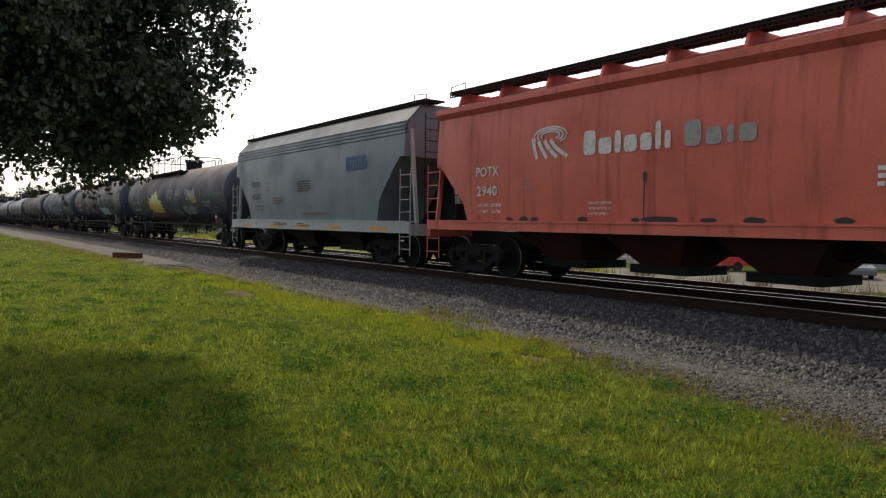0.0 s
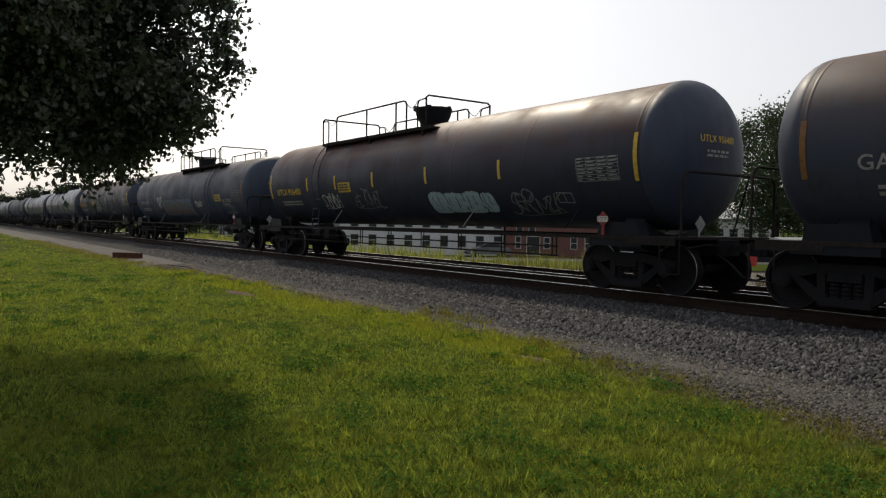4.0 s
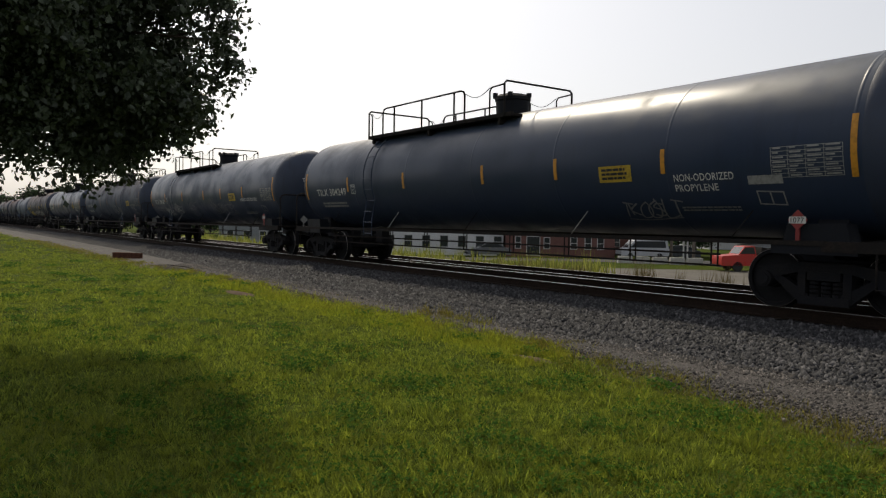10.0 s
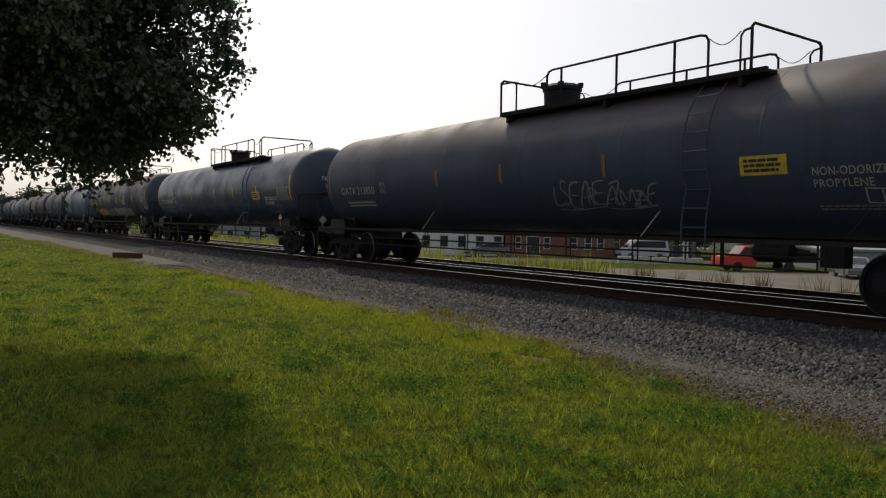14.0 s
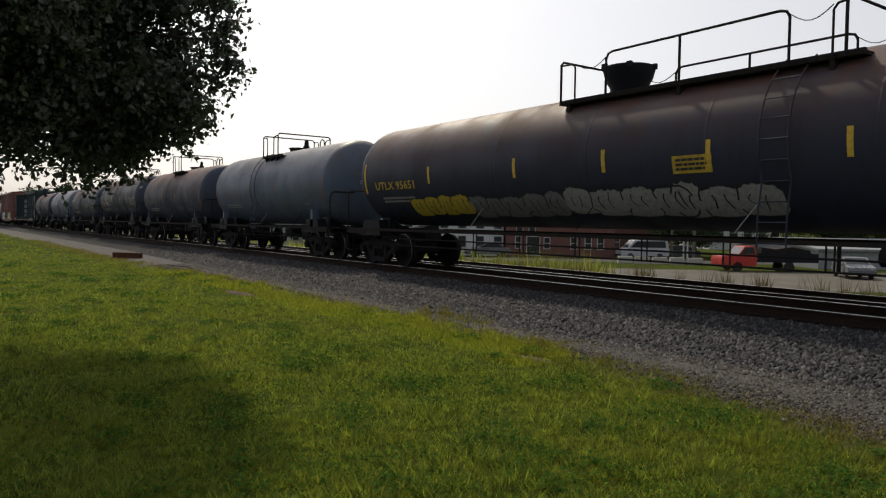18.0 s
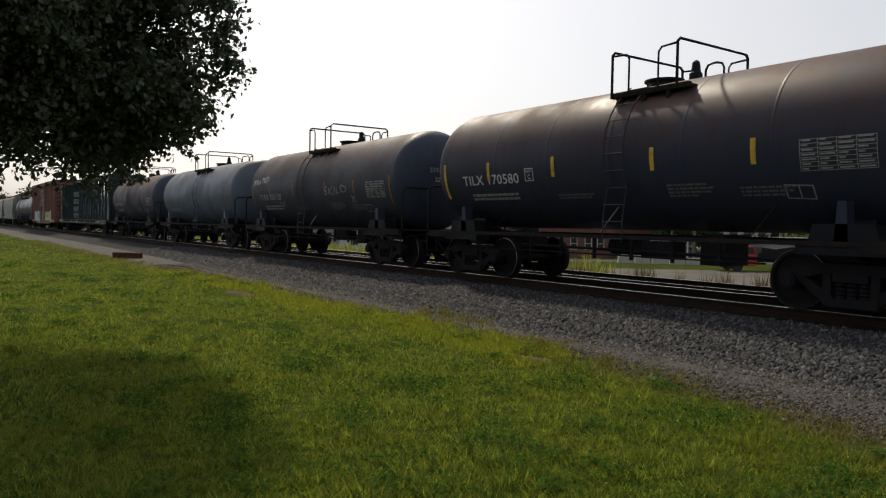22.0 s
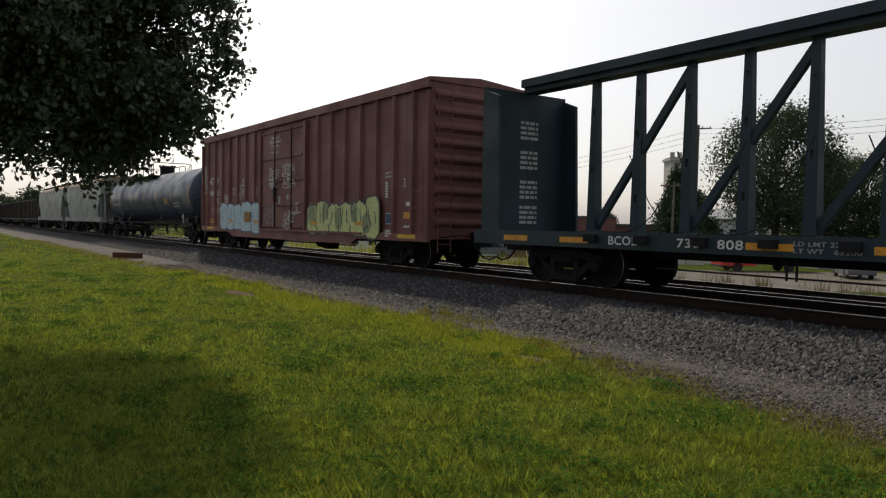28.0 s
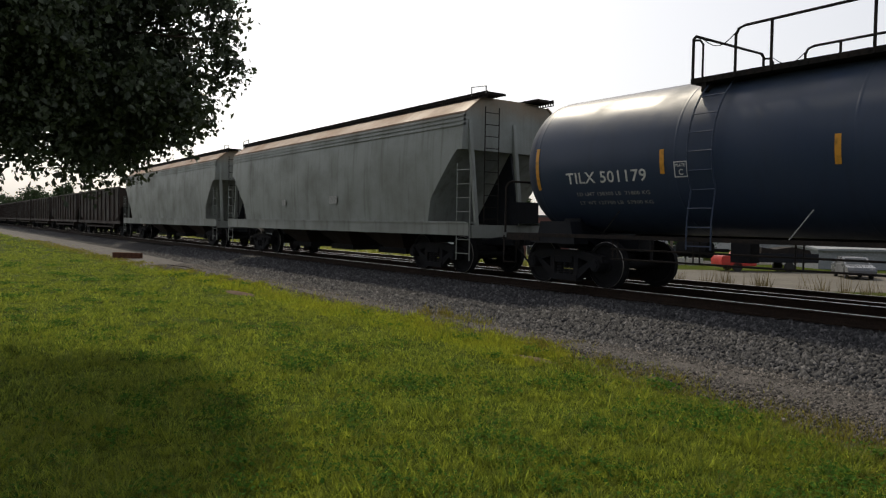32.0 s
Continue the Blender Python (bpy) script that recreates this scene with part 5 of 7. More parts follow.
for i in range(5):
    x, y = ahead(66 - 0.4 * i, 16.6 + 1.45 * i)
    solid("concrete_block", Shape().prism([(-0.66, 0), (0.66, 0), (0.62, 0.62), (-0.62, 0.62)], -0.3, 0.3), M_CONC, "pale concrete barrier block on the lot", "concrete block", "row of concrete blocks", m=pose(x, y, -2.1, 0, 0, 50))
for r in (21.4, 21.75):
    x, y = ahead(64.5, r)
    solid("white_post", Shape().rod((0, 0, 0), (0, 0, 2.3), 0.07, 8), M_WTRIM, "white painted steel post", "post", "pair of white posts", m=pose(x, y, -2.1))


def utility_pole(d, r, h, arms=1, label="weathered wooden utility pole with a crossarm"):
    x, y = ahead(d, r)
    p = thing("utility_pole", pose(x, y, -2.1, 0, 0, 35), label, "utility pole", "poles along the street")
    part("pole", Shape().rod((0, 0, -0.2), (0.15, 0, h), 0.15, 10, 0.1), M_POLE, p)
    for i in range(arms):
        arm = part("crossarm", Shape().box(-1.2, 1.3, -0.06, 0.06, h - 0.45 - 0.8 * i, h - 0.32 - 0.8 * i), M_POLE, p)
        for k in (-1.1, -0.4, 0.5, 1.2):
            part("insulator", Shape().rod((k, 0, h - 0.32 - 0.8 * i), (k, 0, h - 0.16 - 0.8 * i), 0.05, 6), M_CONC, arm)
    return (x, y, -2.1 + h)


ends = [utility_pole(70, 24.2, 13.2), utility_pole(92, 3.4, 9.6), utility_pole(66, 41.5, 8.5, 1), utility_pole(75, 23.6, 8.0, 1)]
tops = [(ahead(92, 3.4), 7.1), (ahead(70, 24.2), 10.7), (ahead(52, 40.0), 10.3), (ahead(40, 46.0), 10.0)]
for k in range(3):
    pts = []
    for (p, zp), (q, zq) in zip(tops, tops[1:]):
        for i in range(8):
            u = i / 8
            pts.append((p[0] + (q[0] - p[0]) * u, p[1] + (q[1] - p[1]) * u + 0.4 * k, zp + (zq - zp) * u - 1.6 * u * (1 - u) - 0.45 * k))
    solid("overhead_wire", Shape().pipe(pts, 0.018, 4), M_GRATE, "dark overhead wire between poles", "wire", "overhead wires")


# ================= vehicles =================
M_CARRED = car_paint("red_truck_paint", (0.42, 0.03, 0.025), amount=0.2, rough=0.35, streak=0.1)
M_CARSIL = car_paint("silver_car_paint", (0.12, 0.13, 0.145), amount=0.1, rough=0.3, streak=0.05)
M_CARWHT = car_paint("white_van_paint", (0.42, 0.44, 0.47), amount=0.1, rough=0.35, streak=0.05)
M_CARDRK = car_paint("dark_car_paint", (0.04, 0.05, 0.06), amount=0.1, rough=0.3, streak=0.05)
M_TYRE = plain("black_tyre_rubber", (0.02, 0.02, 0.02), 0.85)
M_RIM = plain("grey_wheel_rim", (0.35, 0.35, 0.36), 0.35, 0.8)


def road_wheels(car, xs, y, r):
    for x in xs:
        for s in (-1, 1):
            w = part("wheel", Shape().lathe([(-0.1, r * 0.62), (-0.1, r * 0.93), (-0.07, r), (0.07, r), (0.1, r * 0.93), (0.1, r * 0.62)], 20, "y"), M_TYRE, car, at=Matrix.Translation((x, s * y, r)))
            part("rim", Shape().lathe([(-0.085, r * 0.2), (-0.09, r * 0.62), (0.09, r * 0.62), (0.085, r * 0.2)], 16, "y"), M_RIM, w)


def parked_car(name, d, r, turn, outline, cabin, mat, length, width, label, category, z=-2.1, wheel=0.33):
    """A road vehicle: lower body and cabin by their side outlines; local -x is the front."""
    x, y = ahead(d, r)
    c = thing(name, pose(x, y, z, 0, 0, 54.5 + turn), label, category, "parked vehicles")
    part("body", Shape().prism(outline, -width / 2, width / 2), mat, c)
    w2 = width / 2 - 0.08
    part("cabin", Shape().prism(cabin, -w2, w2), mat, c)
    cx = sum(p[0] for p in cabin) / len(cabin)
    cz = sum(p[1] for p in cabin) / len(cabin)
    glass = [(cx + (p[0] - cx) * 0.86, cz + (p[1] - cz) * 0.74) for p in cabin]
    part("side_glass", Shape().prism(glass, -w2 - 0.012, -w2 - 0.002), M_GLASSD, c)
    for (ax, az), (bx_, bz) in ((cabin[0], cabin[1]), (cabin[-2], cabin[-1])):
        dx, dz = bx_ - ax, bz - az
        sgn = 0.012 / math.hypot(dx, dz)
        nx, nz = -dz * sgn, dx * sgn
        if nz < 0:
            nx, nz = -nx, -nz
        q = [(ax + dx * u + nx, az + dz * u + nz) for u in (0.12, 0.9)]
        part("windscreen", Shape().add([(q[0][0], -w2 + 0.1, q[0][1]), (q[0][0], w2 - 0.1, q[0][1]), (q[1][0], w2 - 0.14, q[1][1]), (q[1][0], -w2 + 0.14, q[1][1])], [(0, 1, 2, 3)]), M_GLASSD, c)
    part("bumper", Shape().box(-length / 2 - 0.06, -length / 2 + 0.06, -width / 2 + 0.05, width / 2 - 0.05, 0.32, 0.5), M_TYRE, c)
    for s in (-1, 1):
        part("headlight", Shape().box(-length / 2 - 0.02, -length / 2 + 0.05, s * width * 0.36 - 0.15, s * width * 0.36 + 0.15, 0.62, 0.75), M_RIM, c)
    road_wheels(c, (-length * 0.31, length * 0.30), width / 2 - 0.1, wheel)
    return c


sedan = [(-2.2, 0.3), (2.2, 0.3), (2.25, 0.75), (2.1, 0.95), (-1.0, 0.98), (-2.1, 0.8), (-2.25, 0.6)]
sedan_top = [(-1.15, 0.95), (-0.35, 1.43), (0.9, 1.45), (1.75, 0.95)]
truck = parked_car("flatbed_truck", 56.5, 24.6, 2, [(-3.3, 0.45), (-0.6, 0.45), (-0.6, 1.3), (-1.9, 1.3), (-3.25, 1.18), (-3.35, 0.9)], [(-2.0, 1.28), (-1.5, 1.95), (-0.75, 1.98), (-0.6, 1.28)], M_CARRED, 6.6, 2.0, "red flatbed pickup truck with a dark load bed", "truck", wheel=0.40)
part("load_bed", Shape().box(-0.5, 4.2, -1.05, 1.05, 0.75, 0.95).box(-0.5, 4.2, -1.05, -0.98, 0.95, 1.45).box(-0.5, 4.2, 0.98, 1.05, 0.95, 1.45), M_BLACK, truck)
part("load", Shape().prism([(-0.3, 0.96), (3.9, 0.96), (3.6, 1.7), (2.2, 1.95), (0.9, 1.75), (-0.2, 1.9)], -0.9, 0.9), M_GRATE, truck)
van = parked_car("white_van", 75, 20.6, 4, [(-2.5, 0.35), (2.5, 0.35), (2.5, 1.1), (-1.9, 1.1), (-2.5, 0.95)], [(-1.9, 1.08), (-1.1, 1.95), (2.35, 2.0), (2.48, 1.08)], M_CARWHT, 5.0, 1.95, "white passenger van with dark windows", "van")
parked_car("silver_car", 74, 4.6, 6, sedan, sedan_top, M_CARSIL, 4.5, 1.8, "silver saloon car parked by the white building", "car")
parked_car("dark_car", 76, 24.5, 3, sedan, sedan_top, M_CARDRK, 4.5, 1.8, "dark saloon car parked on the street", "car")
parked_car("silver_hatchback", 50.5, 28.6, 75, sedan, sedan_top, M_CARSIL, 4.3, 1.75, "silver hatchback parked beside the shed", "car")
parked_car("silver_saloon", 51.5, 33.4, 70, sedan, sedan_top, M_CARSIL, 4.4, 1.8, "silver saloon car parked beside the shed", "car")


# ================= the train =================
def tank_paint(name, col, top=None, **k):
    return car_paint(name, col, top=top, top_z=2.35, top_w=1.35, **k)


M_TBLUEB = tank_paint("blue_black_tank_paint", (0.028, 0.043, 0.080), (0.034, 0.046, 0.068), dirt=(0.036, 0.048, 0.074), amount=0.4, rough=0.40, streak=0.25, spec=0.28)
M_TRUST = tank_paint("rusty_black_tank_paint", (0.030, 0.038, 0.062), (0.092, 0.044, 0.028), dirt=(0.050, 0.036, 0.036), amount=0.4, rough=0.52, spec=0.16)
M_TGREYB = tank_paint("faded_black_tank_paint", (0.040, 0.056, 0.092), (0.070, 0.053, 0.051), dirt=(0.052, 0.052, 0.062), amount=0.4, rough=0.55, spec=0.14)
M_TDUST = tank_paint("dusty_black_tank_paint", (0.042, 0.053, 0.076), (0.098, 0.058, 0.043), dirt=(0.060, 0.048, 0.046), amount=0.4, rough=0.55, spec=0.16)
M_TGREY = tank_paint("faded_grey_tank_paint", (0.098, 0.130, 0.184), (0.110, 0.104, 0.112), dirt=(0.078, 0.092, 0.118), amount=0.4, rough=0.5, spec=0.18)
M_TBROWN = tank_paint("brown_black_tank_paint", (0.044, 0.054, 0.080), (0.130, 0.064, 0.042), dirt=(0.058, 0.048, 0.050), amount=0.4, rough=0.58, spec=0.16)

A = dict(walk_x=(-4.84, 1.2), ladder=-4.5)
B = dict(walk_x=(-0.86, 5.25), ladder=4.55, rail=(0.52, 1.48, 0.78, 0.19, (1.9, 3.36, 4.66)))
AT = dict(walk_x=(-5.17, 0.94), ladder=-4.5, rail=(0.19, 0.79, 1.48, 0.52, (1.4, 2.77, 4.2)))
AU = dict(walk_x=(-4.79, 1.2), ladder=-4.5, rail=(0.39, 0.94, 0.95, 0.4, (2.86, 4.5)))
LG = "long %s tank car with walkway, %s"
PROP = ("NON-ODORIZED", "PROPYLENE")
GAT = dict(cargo=PROP, cargo_ink=M_GREYW, table_ink=M_DIMW, stripe=M_ORDIM, un="1077", ink=M_GREYW)
UTL = dict(rise=0.09, deck=3.63, ink=M_YLET, bowl=True, half=8.45, plate=False, stripe=M_YLET, un="1077", mark_x=-7.8, end=9.98)
TIL = dict(table_ink=M_GREYW, un="1077")
tank_car(-39.32, 8.2, M_TDUST, LG % ("dusty black", "yellow graffiti"), **A, **GAT, seed=2, mark="GATX 213749", head="GATX 213749", tape_x=(-5.5, 5.55), panel_x=4.12,
         spray=[("burst", -4.4, 1.32, 3.5, 1.5, M_SPRAYY, 0.0), ("tag", -0.3, 2.3, 1.2, 0.5, M_SPRAYG, 0.02), ("tag", 1.4, 2.3, 1.1, 0.42, M_SPRAYG, 0.0), ("tag", 3.2, 2.25, 1.5, 0.36, M_SPRAYW, 0.0), ("tag", 2.4, 1.56, 1.9, 0.36, M_SPRAYW, 0.0), ("tag", 0.3, 1.48, 1.4, 0.3, M_SPRAYG, 0.0)])
tank_car(-59.4, 7.95, M_TRUST, LG % ("rusty black", "blue and white graffiti"), **AU, **UTL, seed=3, mark="UTLX 956480", head="UTLX 956480", tape_x=(-5.3, -3.3, -1.0, 1.68, 4.57), panel_x=-3.1, table_x=6.9, box_x=6.2,
         spray=[("tag", -4.4, 1.6, 1.1, 0.42, M_SPRAYW, 0.0), ("tag", -2.3, 1.6, 1.6, 0.5, M_SPRAYG, 0.0), ("bubble", 1.6, 1.38, 2.6, 0.75, M_SPRAYC, 0.0), ("tag", 4.6, 1.4, 1.6, 0.5, M_SPRAYG, 0.0)])
tank_car(-79.57, 8.22, M_TGREYB, LG % ("faded black", "blue lined graffiti"), **B, **GAT, seed=5, mark="GATX 213734", head="GATX 213734", tape_x=(2.43, 5.2), panel_x=5.33, cargo_x=6.3, box_x=7.0,
         spray=[("tag", -4.25, 2.1, 0.9, 0.24, M_SPRAYW, 0.05), ("tag", -4.1, 1.85, 0.4, 0.2, M_SPRAYW, 0.0), ("tag", 2.35, 1.86, 1.0, 0.22, M_SPRAYW, 0.0), ("lined", -3.5, 1.42, 5.3, 0.95, M_LINE, 0.0)])
tank_car(-99.57, 7.95, M_TRUST, LG % ("rusty black", "white graffiti tags"), **AU, **UTL, seed=6, mark="UTLX 956498", head="UTLX 956498", tape_x=(-5.3, -3.3, -1.0, 1.68, 4.57), panel_x=-3.18, table_x=6.9, box_x=6.2,
         spray=[("tag", -4.4, 1.6, 1.0, 0.42, M_SPRAYG, 0.0), ("tag", -2.26, 1.7, 1.8, 0.5, M_SPRAYW, 0.04), ("tag", 0.0, 1.5, 0.9, 0.45, M_SPRAYG, 0.0), ("tag", 1.7, 1.48, 1.2, 0.4, M_SPRAYG, 0.0), ("tag", 2.8, 1.46, 1.1, 0.26, M_SPRAYG, 0.0)])
tank_car(-119.73, 8.2, M_TBLUEB, LG % ("glossy black", "white lettering"), **AT, **TIL, seed=7, mark="TILX 304249", head="TILX 304249", cargo=PROP,
         spray=[("tag", 4.4, 1.4, 1.3, 0.42, M_SPRAYG, 0.0), ("bars", 7.1, 1.9, 0.56, 0.14, M_GREYW, 0.0)])
tank_car(-140.07, 8.16, M_TBLUEB, LG % ("glossy black", "white graffiti tags"), **AT, **TIL, seed=8, mark="TILX 304160", weights=("LD LMT 155200 LB  70400 KG", "LT WT 107800 LB  48900 KG"), head="TILX 304160", cargo=("NON-ODORIZED PROPYLENE",), cargo_w=1.75, cargo_x=5.28, panel_x=3.95,
         spray=[("tag", -6.3, 1.52, 1.2, 0.36, M_SPRAYW, -0.08), ("tag", -4.6, 1.62, 1.3, 0.42, M_SPRAYW, -0.06), ("tag", -2.1, 1.5, 1.2, 0.62, M_SPRAYG, 0.0), ("tag", 1.35, 1.58, 1.4, 0.5, M_SPRAYG, 0.0), ("tag", 2.8, 1.52, 1.5, 0.5, M_SPRAYG, 0.0)])
tank_car(-160.52, 8.22, M_TGREYB, LG % ("faded dull black", "dim graffiti"), **B, **GAT, seed=9, mark="GATX 213850", head="GATX 213850", tape_x=(-2.9, -0.45, 2.53), panel_x=5.3, cargo_x=6.42, table_x=7.6, box_x=7.1,
         spray=[("tag", 1.07, 1.6, 1.3, 0.5, M_SPRAYG, 0.0), ("tag", 2.4, 1.6, 1.2, 0.42, M_SPRAYG, 0.0)])
tank_car(-181.0, 8.2, M_TBLUEB, LG % ("glossy black", "white lettering"), **B, **TIL, seed=10, mark="TILX 304145", weights=("LD LMT 154500 LB  70100 KG", "LT WT 108500 LB  49200 KG"), head="TILX 304145", cargo=PROP, cargo_x=6.3, panel_x=5.1)
tank_car(-201.1, 8.05, M_TRUST, LG % ("rusty black", "yellow and silver graffiti"), **{**B, "ladder": 4.0, "walk_x": (-0.86, 4.8), "rail": (0.39, 1.2, 0.84, 0.19, (2.86,))}, **UTL, seed=11, mark="UTLX 95651", head="UTLX 95651", tape_x=(-5.15, -1.9, 0.62, 2.85, 5.06), panel_x=2.15, table_x=7.1, box_x=6.4,
         spray=[("bubble", -6.3, 1.32, 2.6, 0.75, M_SPRAYY, 0.0), ("bubble", -3.8, 1.28, 3.2, 0.8, M_SPRAYG, 0.0), ("bubble", -0.6, 1.3, 3.0, 0.85, M_SPRAYS, 0.0), ("bubble", 2.0, 1.28, 2.0, 0.85, M_SPRAYS, 0.0), ("tag", 7.6, 1.7, 0.85, 0.26, M_SPRAYW, -0.05)])
S = dict(long=False, dome=False, placard=False, diamond=False, stripe=M_ORDIM)
SH = "short %s tank car with a small top platform"
tank_car(-217.4, 4.35, M_TGREY, SH % "faded grey", **S, rise=0.04, walk_x=(-0.63, 0.78), ladder=-0.68, head_paint=M_TGREY, ladder_paint=M_TGREYB, seed=12, mark="UMIX 190648", ink=M_DIMW, head="UMIX 190648", plate=False, table_ink=M_DIMW)
tank_car(-230.15, 4.35, M_TBROWN, SH % "brown stained black", **S, walk_x=(-0.4, 1.05), deck=3.66, tall=0.09, ladder=0.1, seed=13, mark="DMIX 191225", ink=M_DIMW, head="DMIX 191225", plate=False, table=False)
tank_car(-242.95, 4.35, M_TRUST, SH % "rusty black", **{**S, "stripe": M_YLET}, rise=0.08, walk_x=(-0.13, 1.33), ladder=0.3, seed=14, mark="TILX 170580", head="TILX 170580")
tank_car(-255.66, 4.35, M_TDUST, SH % "faded black, tagged", **S, rise=-0.05, walk_x=(-0.71, 0.85), ladder=-0.55, seed=15, mark="SYRX 200128", ink=M_GREYW, head="SYRX 200128", plate=False,
         spray=[("word XRATED", -5.0, 2.58, 1.5, 0.2, M_SPRAYW, 0.08), ("word SKILO", 1.05, 2.08, 1.5, 0.24, M_SPRAYG, 0.06), ("word X", 2.72, 1.84, 0.3, 0.22, M_SPRAYG, 0.0), ("word LOK", -2.8, 1.78, 0.6, 0.2, M_SPRAYG, 0.0)])
tank_car(-268.43, 4.35, M_TGREY, SH % "faded blue-grey", **S, rise=-0.05, walk_x=(-0.75, 1.2), ladder=0.5, head_paint=M_TGREY, ladder_paint=M_TGREYB, seed=16, mark="ADMX 17734", ink=M_DIMW, head="ADMX 17734", plate=False, table_ink=M_DIMW)
tank_car(-281.25, 4.35, M_TBROWN, SH % "brown stained black", **S, walk_x=(-0.67, 0.85), ladder=-0.55, seed=17, mark="DMIX 190391", ink=M_GREYW, head="DMIX 190391")
tank_car(-341.93, 8.5, M_TBLUEB, "long glossy black ammonia tank car with top walkway", walk_x=(-5.57, 1.1), rail=(0.19, 0.79, 1.2, 0.4, (1.4, 2.9, 4.3)), ladder=-5.1, table_ink=M_GREYW, un="1005", seed=20, half=9.1, end=10.6, mark="TILX 501179", mark_w=1.95, head="TILX 501179", mark_x=-8.2, cargo_w=1.2, cargo_x=6.05, panel_x=4.42, table_x=7.95, weights=("LD LMT 158300 LB  71800 KG", "LT WT 127700 LB  57900 KG"),
         tape_x=(-5.9, -2.95, 0.3, 2.95, 5.85), cargo=("ANHYDROUS AMMONIA", "INHALATION HAZARD"), diamond_mat=M_WHITE)


# ================= hoppers, box car, lumber car, coal cars =================
def add_ladder(name, car, mat, x, y, z0, z1, w=0.4, along="x", n=7):
    at = (lambda d, z: (x + d, y, z)) if along == "x" else (lambda d, z: (x, y + d, z))
    lad = part(name, Shape().rod(at(-w / 2, z0), at(-w / 2, z1), 0.014, 5).rod(at(w / 2, z0), at(w / 2, z1), 0.014, 5), mat, car)
    for i in range(n):
        z = z0 + (z1 - z0) * (i + 0.5) / n
        part("rung", Shape().rod(at(-w / 2, z), at(w / 2, z), 0.011, 5), mat, lad)


def hopper_car(s, tc, half, mat, label, sill=(0.95, 1.24), top=3.85, cut=1.45, knee=2.95, bays=3, trim=True, foot=0.98, ribs=0, mat_sill=None, board=4.42, under=None, mat_roof=None):
    car = place_car("hopper_car", s, label, "hopper car", "freight cars of the train")
    end = half + 1.05
    xs = [-half + cut * i / 8 for i in range(9)]
    xs = xs + [0.0] + [-x for x in xs][::-1]
    rings = []
    for x in xs:
        u = max(0.0, (abs(x) - (half - cut)) / cut)
        low = sill[1] + ((knee - sill[1]) * (0.32 + 0.68 * min(1.0, (u - 0.1) / 0.75)) if u > 0.12 else 0.0)
        side = []
        for k in range(7):
            v = k / 6
            z = low + (top - low) * v
            bulge = 1.50 + 0.09 * math.sin(math.pi * min(1, max(0, (z - 1.1) / 2.9)))
            side.append((-bulge, z))
        crown = (1.06, board - 0.13) if trim else (0.80, top + 0.36)
        ring = side + [(-1.46, top + 0.10), (-crown[0], crown[1]), (crown[0], crown[1]), (1.46, top + 0.10)] + [(-y, z) for y, z in side[::-1]]
        rings.append([(x, y, z) for y, z in ring])
    n = len(rings[0])
    body = Shape()
    body.add([p for r in rings for p in r], [(i * n + j, i * n + (j + 1) % n, (i + 1) * n + (j + 1) % n, (i + 1) * n + j) for i in range(len(rings) - 1) for j in range(n)] +
             [tuple(range(n)), tuple(range((len(rings) - 1) * n, len(rings) * n))])
    part("body", body, mat, car, smooth=0.5)
    for y in (-1, 1):
        yy = 1.56
        a, b = sorted((y * yy, y * (yy + 0.07)))
        st = Shape().box(-half - 0.35, half + 0.35, a, b, *sill)
        st.box(-half - 0.3, half + 0.3, min(y * 1.4, y * 1.65), max(y * 1.4, y * 1.65), sill[1] - 0.012, sill[1] + 0.03)
        part("side_sill", st, mat_sill or mat, car)
        if trim:
            for k in range(3):
                z = top - 0.24 + 0.1 * k
                part("roof_trim", Shape().prism([(y * 1.48, z), (y * (1.575 - 0.012 * k), z + 0.015), (y * (1.57 - 0.012 * k), z + 0.055), (y * 1.46, z + 0.07)], -half, half, "x"), mat, car)
            part("roof_slope", Shape().prism([(y * 1.50, top + 0.06), (y * 1.50, top + 0.10), (y * 1.09, board - 0.11), (y * 1.05, board - 0.13)], -half - 0.03, half + 0.03, "x"), mat_roof or mat, car)
        else:
            part("top_flange", Shape().prism([(y * 1.5, top - 0.16), (y * 1.64, top - 0.02), (y * 1.64, top + 0.1), (y * 1.42, top + 0.16)], -half - 0.02, half + 0.02, "x"), mat, car)
    for i in range(ribs):
        x = (half - cut) * (2 * i / (ribs - 1) - 1)
        part("side_rib", Shape().box(x - 0.04, x + 0.04, -1.64, -1.56, sill[1], top), mat, car)
    # discharge bays with gates
    w = 2 * (tc - 1.25) / bays
    for i in range(bays):
        x = -(tc - 1.25) + w * (i + 0.5)
        h = Shape()
        a, b = 0.49 * w, 0.18 * w
        vs = [(x + p * a, q * 1.35, 1.3) for p, q in ((-1, -1), (1, -1), (1, 1), (-1, 1))] + [(x + p * b, q * 0.55, 0.5) for p, q in ((-1, -1), (1, -1), (1, 1), (-1, 1))]
        h.add(vs, [(0, 1, 2, 3), (7, 6, 5, 4), (0, 4, 5, 1), (1, 5, 6, 2), (2, 6, 7, 3), (3, 7, 4, 0)])
        # under: a darker paint that carries the shade beneath the car
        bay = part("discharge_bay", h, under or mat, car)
        part("outlet_gate", Shape().box(x - b - 0.2, x + b + 0.2, -0.62, 0.62, 0.34, 0.5), M_STEEL, bay)
    part("centre_sill", Shape().box(-end + 0.7, end - 0.7, -0.25, 0.25, 0.72, 1.05), M_BLACK, car)
